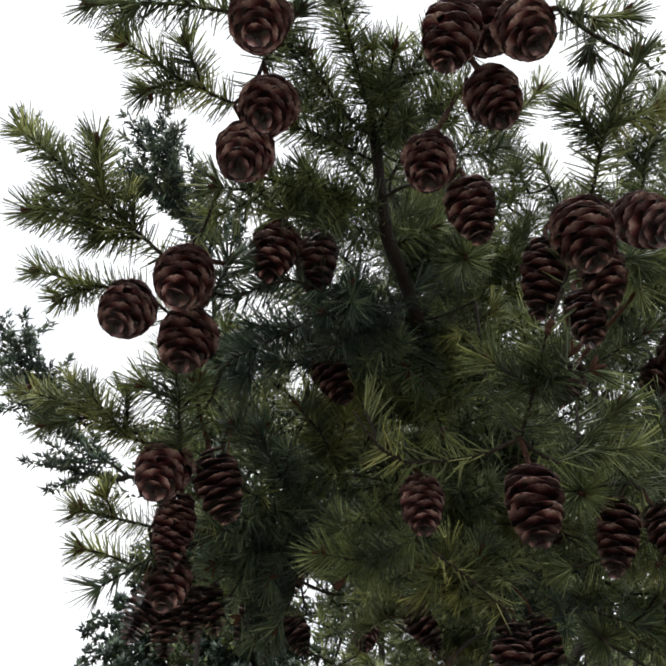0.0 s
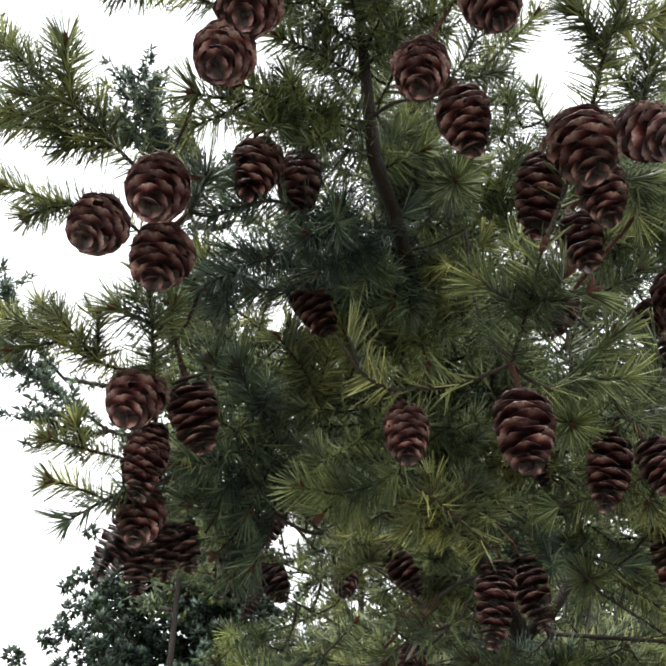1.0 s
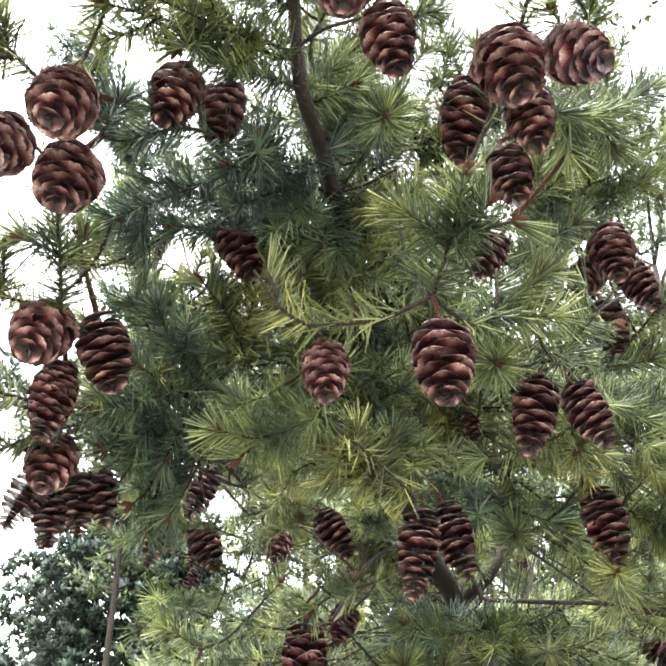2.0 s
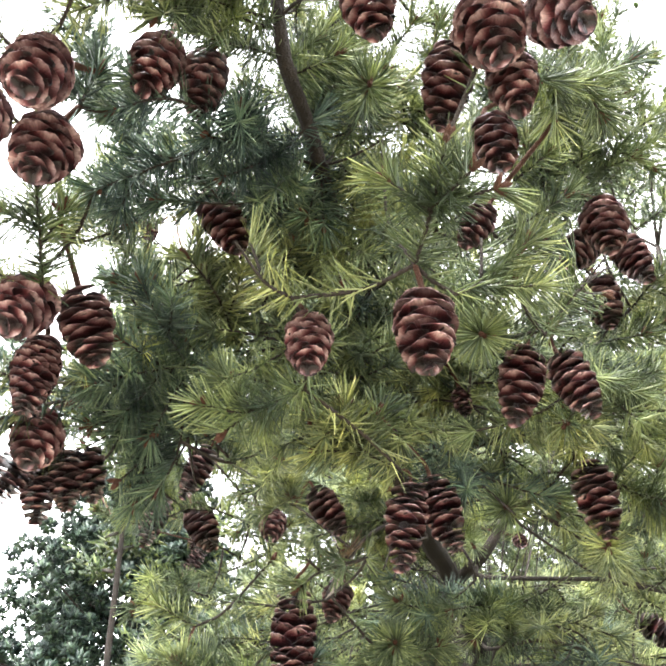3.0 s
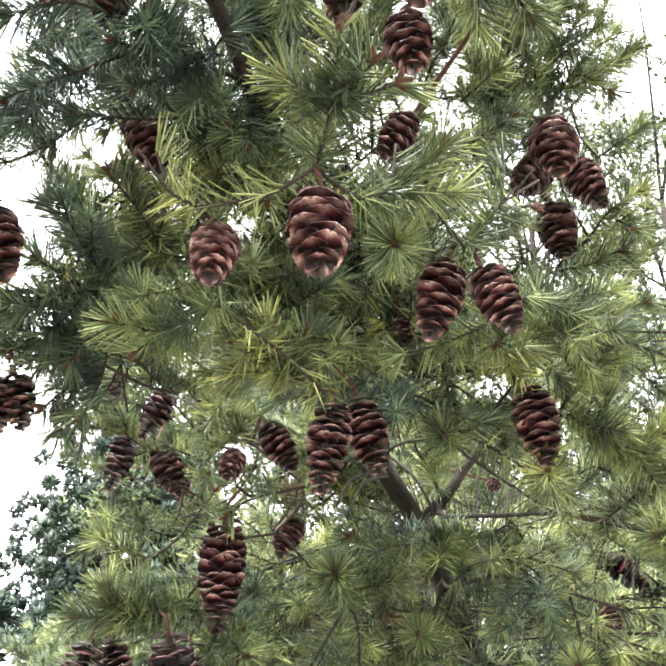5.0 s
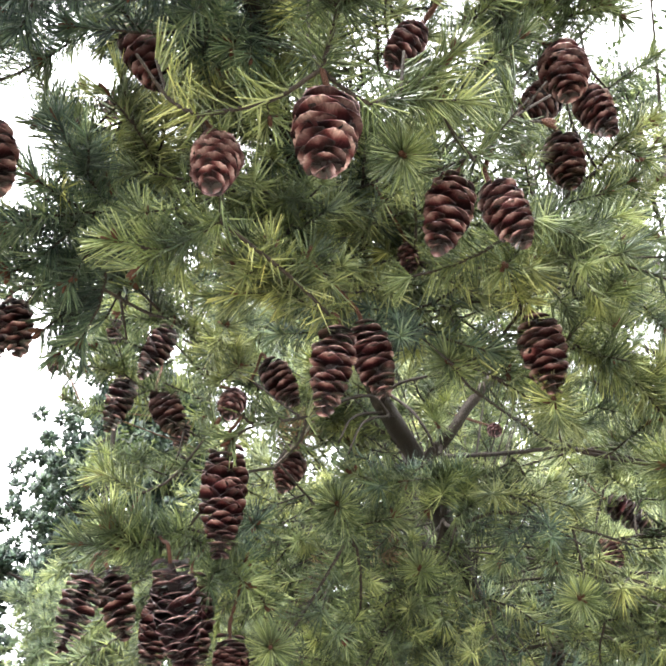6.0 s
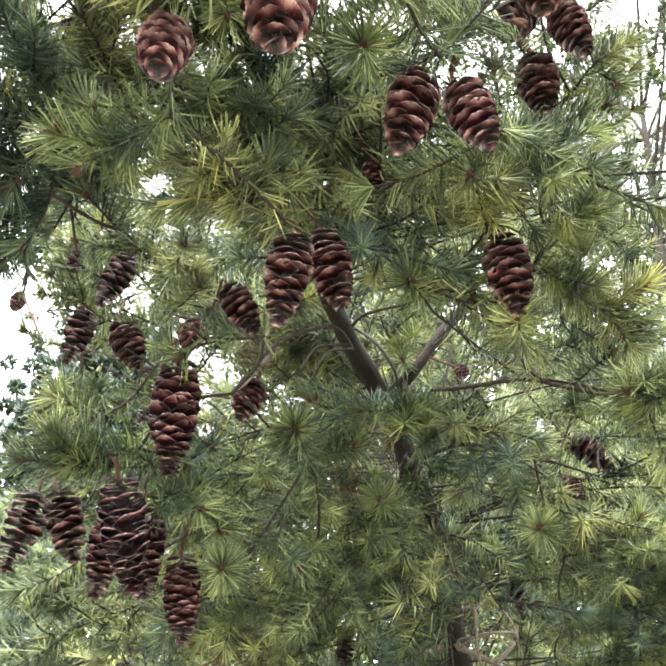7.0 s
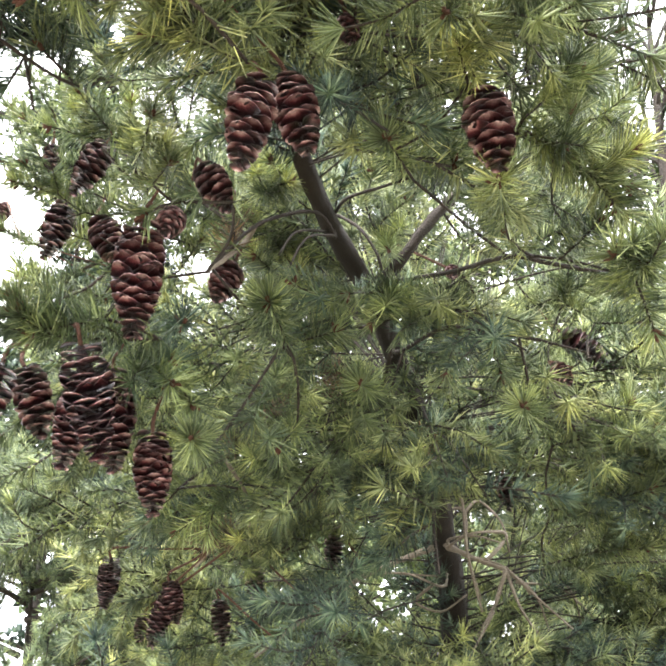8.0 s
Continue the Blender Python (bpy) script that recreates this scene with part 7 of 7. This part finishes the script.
def far_conifer(base, height, radius, count, label, mat, low=0.15, length=0.042, width=0.012, per_metre=82, seed=1, shoots=None):
    r = np.random.default_rng(seed)
    base = np.array(base, float)
    top = tagged(new("distant_conifer"), label, "tree")
    top.location = base
    trunk = smooth_path([(0, 0, -0.02), (0.02, 0.01, height * 0.5), (0, 0, height)], 0.2)
    part("trunk", mesh_of("trunk", *tube(trunk, np.linspace(0.006 * height, 0.003, len(trunk)), 8, 0.05), [BARK]), top)
    leaf, wood = Heap(), Heap()
    for _ in range(count):
        f = low + (1 - low) * r.random() ** 0.8
        g = r.uniform(0, 2 * np.pi)
        reach = radius * (1 - f) ** 0.75 * r.uniform(0.55, 1.1) + 0.08
        out = np.array([np.cos(g), np.sin(g), r.uniform(0.0, 0.55)])
        p0 = np.array([0, 0, f * height])
        p = smooth_path([p0, p0 + out * reach * 0.5, p0 + out * reach * (1, 1, 0.8)], 0.07)
        world_p = p + base
        stop = len(p)
        if is_open(world_p).any():
            stop = int(np.argmax(is_open(world_p)))
        if stop < 3:
            continue
        p = p[:stop]
        wood.add(*tube(p, np.linspace(0.006, 0.002, len(p)), 4, 0.05), 0)
        for j in range(max(1, len(p) // 5), len(p)):
            for _ in range(4):
                w = unit(unit(p[-1] - p[0]) * 0.7 + r.standard_normal(3) * 0.6 + (0, 0, 0.2))
                ln = r.uniform(0.05, 0.14)
                q = np.array([p[j], p[j] + w * ln * 0.6, p[j] + w * ln + (0, 0, 0.02)])
                if is_open(q + base).any():
                    continue
                if shoots:
                    v, tri, idx = shoots[r.integers(len(shoots))]
                    z = unit(np.cross(w, r.standard_normal(3)))
                    leaf.v.append(v @ (np.stack([w, np.cross(z, w), z], 1) * r.uniform(0.7, 1.1)).T + p[j])
                    leaf.t.append(tri + leaf.n)
                    leaf.i.append(idx)
                    leaf.n += len(v)
                else:
                    far_clothe(leaf, smooth_path(q, 0.04), 0, per_metre, length, width)
    part("limb_wood", wood.mesh("limb_wood", [TWIG]), top, kind="stuff")
    part("crown", leaf.mesh("crown", [mat, TWIG, BUD, mat]), top, kind="stuff")
    return top


def dark_tree(base):
    """A dense dark conifer: limbs that end in many small rounded clumps, with gaps towards its thin side."""
    r = np.random.default_rng(61)
    base = np.array(base, float)
    top = tagged(new("distant_conifer"), "dense dark blue-green conifer standing behind", "tree")
    top.location = base
    trunk = smooth_path([(0, 0, -0.02), (0.03, 0, 1.8), (0.0, 0, 3.45)], 0.2)
    part("trunk", mesh_of("trunk", *tube(trunk, np.linspace(0.06, 0.008, len(trunk)), 8, 0.05), [BARK]), top)
    leaf, wood = Heap(), Heap()
    for _ in range(270):
        z = 1.75 + 1.75 * r.random() ** 0.85
        g = r.uniform(0.9 * np.pi, 2.1 * np.pi)
        reach = np.interp(z, [1.6, 2.4, 3.0, 3.5], [0.75, 0.62, 0.42, 0.10]) * r.random() ** 0.6 * (1.45 if np.cos(g) < -0.3 else 0.85)
        end = np.array([np.cos(g) * reach, np.sin(g) * reach, z])
        start = np.array([0.0, 0.0, z - 0.12 - 0.2 * reach])
        if r.random() < 0.4:
            wood.add(*tube(smooth_path([start, (start + end) / 2, end], 0.1), np.linspace(0.010, 0.004, len(smooth_path([start, (start + end) / 2, end], 0.1))), 4), 0)
        for _ in range(6):
            c = end + r.normal(0, 0.075, 3)
            n = 46
            way = unit(r.standard_normal((n, 3)) + (0, 0, 0.3))
            leaf.add(*blades(c + way * 0.012, way, r.uniform(0.026, 0.046, n), r.uniform(0.014, 0.020, n)), 0)
    part("limb_wood", wood.mesh("limb_wood", [TWIG]), top, kind="stuff")
    part("crown", leaf.mesh("crown", [DARK_NEEDLES]), top, kind="stuff")


dark_tree((-0.52, 4.1, 0))
far_conifer((0.62, 3.1, 0), 4.6, 1.05, 150, "broad green conifer close behind the young one", FAR_NEEDLES, low=0.2, seed=12)
far_conifer((1.75, 3.2, 0), 4.9, 1.1, 90, "pale grey-green conifer at the edge of the group", PALE_NEEDLES, low=0.2, seed=13)
far_conifer((1.20, 2.75, 0), 3.3, 0.8, 80, "fresh green conifer growing behind the leaning one", PALE_NEEDLES, low=0.3, seed=15)
far_conifer((0.12, 2.65, 0), 3.85, 0.75, 105, "young bright green conifer close behind the leaning one", FAR_NEEDLES, low=0.3, seed=16)
YOUNG_TREE = far_conifer((-0.38, 2.28, 0), 3.28, 0.50, 50, "young light green conifer at the edge of the clearing", FAR_NEEDLES, low=0.72, seed=17)
far_conifer((-0.30, 1.98, 0), 1.98, 0.5, 58, "small pale green conifer below the cones", PALE_NEEDLES, low=0.62, seed=14, shoots=SHOOT_KINDS)


def wood_belt():
    """The edge of the wood behind: foliage massed in clumps on leaning limbs."""
    r = np.random.default_rng(51)
    leaf, wood = Heap(), Heap()
    for _ in range(200):
        x = r.uniform(-0.5, 3.6)
        y = 4.9 + r.uniform(0, 1.6)
        top = 1.1 + 2.2 * r.random() * np.interp(x, [-0.5, 0.4, 3.6], [0.55, 1.0, 1.0])
        c = np.array([x, y, top])
        g = r.uniform(0, 6.28)
        p = smooth_path([c - (np.cos(g) * 0.3, np.sin(g) * 0.3, 0.35), c, c + (np.cos(g) * 0.25, np.sin(g) * 0.25, 0.2)], 0.08)
        wood.add(*tube(p, np.linspace(0.012, 0.004, len(p)), 4), 0)
        n = 120
        root = p[r.integers(0, len(p), n)] + r.normal(0, 0.09, (n, 3))
        way = unit(r.standard_normal((n, 3)) + (0, 0, 0.4))
        leaf.add(*blades(root, way, r.uniform(0.06, 0.12, n), r.uniform(0.02, 0.035, n)), 0)
    belt = tagged(new("distant_wood", leaf.mesh("distant_wood", [FAR_NEEDLES])), "dense green edge of a wood behind the conifers", "wood", kind="stuff")
    part("limb_wood", wood.mesh("limb_wood", [TWIG]), belt, kind="stuff")


wood_belt()


FAR_LINES = [np.array([YOUNG_TREE.location + Vector((0, 0, z)) for z in np.linspace(2.3, 3.27, 20)])]


def farspray(points, size=0.02):
    """A fine outer spray of the young conifer behind."""
    h = Heap()
    path = smooth_path(points, 0.03)
    h.add(*tube(path, np.linspace(0.006, 0.0025, len(path)), 4), 1)
    near = min(((np.linalg.norm(line - path[0], axis=1).min(), k) for k, line in enumerate(FAR_LINES)))
    line = FAR_LINES[near[1]]
    root = line[int(np.argmin(np.linalg.norm(line - path[0], axis=1)))]
    if near[0] > 0.02:
        arm = smooth_path([root, (root + path[0]) / 2 + (0, 0, -0.08 * near[0]), path[0]], 0.06)
        h.add(*tube(arm, np.linspace(0.012, 0.006, len(arm)), 5, 0.05), 1)
        far_clothe(h, arm[len(arm) // 3:], 0, 400, 0.034, 0.008)
    FAR_LINES.append(path)
    far_clothe(h, path, 0, 650, 0.034, 0.008)
    t = unit(path[-1] - path[0])
    for k in range(2, len(path) - 1, 2):
        for _ in range(3):
            w = unit(t * 0.7 + rng.standard_normal(3) * 0.5)
            ln = rng.uniform(0.06, 0.14)
            sub = smooth_path([path[k], path[k] + w * ln * 0.5, path[k] + w * ln + t * 0.01], 0.03)
            far_clothe(h, sub, 0, 520, 0.034, 0.008)
    me = h.mesh("outer_spray", [NEEDLES[2], TWIG])
    me.transform(Matrix.Translation(-YOUNG_TREE.location))
    part("outer_spray", me, YOUNG_TREE, kind="stuff")


farspray([(-0.393, 1.967, 3.476), (-0.500, 1.831, 3.639), (-0.600, 1.670, 3.833)])
farspray([(-0.473, 1.865, 3.599), (-0.534, 1.695, 3.803)])
farspray([(-0.473, 1.865, 3.599), (-0.633, 1.746, 3.741)])
farspray([(-0.433, 1.916, 3.537), (-0.434, 1.780, 3.701)])
farspray([(-0.406, 1.950, 3.497), (-0.380, 1.823, 3.651)])
farspray([(-0.527, 1.797, 3.680), (-0.660, 1.813, 3.659)])
farspray([(-0.791, 2.270, 3.104), (-0.924, 2.176, 3.216), (-1.071, 2.074, 3.338)])
farspray([(-0.911, 2.184, 3.206), (-1.030, 2.167, 3.226)])
farspray([(-0.951, 2.159, 3.236), (-0.977, 2.091, 3.318)])
farspray([(-0.618, 2.232, 2.901), (-0.806, 2.143, 3.006), (-0.919, 2.087, 3.072)])
farspray([(-0.643, 2.240, 2.891), (-0.768, 2.223, 2.909), (-0.806, 2.207, 2.928)])
farspray([(-0.270, 1.851, 3.366), (-0.295, 1.771, 3.463)])
farspray([(-0.270, 1.791, 2.800), (-0.366, 1.706, 2.923)])
farspray([(-0.230, 1.776, 2.816), (-0.305, 1.696, 2.931)])
farspray([(-0.208, 1.799, 2.783), (-0.233, 1.715, 2.898)])


def small_leaf_tree(base, height, label, seed):
    """A thin broadleaved tree: upright limbs, fine twigs and small loose leaves with sky between."""
    r = np.random.default_rng(seed)
    base = np.array(base, float)
    top = tagged(new("broadleaf_tree"), label, "tree")
    top.location = base
    trunk = smooth_path([(0, 0, -0.02), (0.10, 0.03, height * 0.25), (-0.05, 0, height * 0.5), (0.04, 0.02, height * 0.75)], 0.15)
    part("trunk", mesh_of("trunk", *tube(trunk, np.linspace(0.04, 0.012, len(trunk)), 8, 0.05), [TWIG]), top)
    wood, leaf = Heap(), Heap()
    for _ in range(44):
        k = r.integers(len(trunk) // 3, len(trunk))
        g = r.uniform(0, 6.28)
        out = np.array([np.cos(g), np.sin(g), 0]) * r.uniform(0.25, 0.75)
        end = trunk[k] + out + (0, 0, r.uniform(0.35, 1.0) * height * 0.3)
        p = smooth_path([trunk[k], (trunk[k] + end) / 2 + out * 0.15, end], 0.06)
        wood.add(*tube(p, np.linspace(0.009, 0.002, len(p)), 3, 0.05), 0)
        for j in range(len(p) // 3, len(p)):
            w = unit(unit(end - trunk[k]) * 0.7 + r.standard_normal(3) * 0.6)
            ln = r.uniform(0.08, 0.22)
            q = smooth_path([p[j], p[j] + w * ln * 0.5, p[j] + w * ln + (0, 0, 0.03)], 0.03)
            if is_open(q + base).any():
                continue
            wood.add(*tube(q, np.linspace(0.002, 0.001, len(q)), 3), 0)
            n = int(ln * 115)
            u = r.uniform(0.1, 1, n) * (len(q) - 1)
            root = np.stack([np.interp(u, np.arange(len(q)), q[:, i]) for i in range(3)], 1)
            way = unit(r.standard_normal((n, 3)) + w * 0.6)
            leaf.add(*leaves(root, way, r.uniform(0.020, 0.036, n), r.uniform(0.012, 0.019, n)), 0)
    part("limb_wood", wood.mesh("limb_wood", [TWIG]), top, kind="stuff")
    part("leafage", leaf.mesh("leafage", [LEAF]), top, kind="stuff")


def leaves(root, way, length, width):
    """Small oval leaves, folded along the middle."""
    n = len(root)
    side = unit(np.cross(way, rng.standard_normal((n, 3))))
    up = np.cross(side, way)
    l, w = length[:, None], width[:, None]
    v = np.stack([root, root + way * l * 0.35 + side * w * 0.5 + up * w * 0.15, root + way * l * 0.7 + side * w * 0.42 + up * w * 0.15, root + way * l,
                  root + way * l * 0.7 - side * w * 0.42 + up * w * 0.15, root + way * l * 0.35 - side * w * 0.5 + up * w * 0.15, root + way * l * 0.5], 1)
    t = np.array([(0, 1, 6), (1, 2, 6), (2, 3, 6), (3, 4, 6), (4, 5, 6), (5, 0, 6)])[None] + 7 * np.arange(n)[:, None, None]
    return v.reshape(-1, 3), t.reshape(-1, 3)


small_leaf_tree((1.60, 2.8, 0), 5.4, "thin broadleaved tree with small dark leaves against the sky", 31)
small_leaf_tree((1.30, 3.6, 0), 6.2, "thin broadleaved tree with small dark leaves behind the conifer", 32)
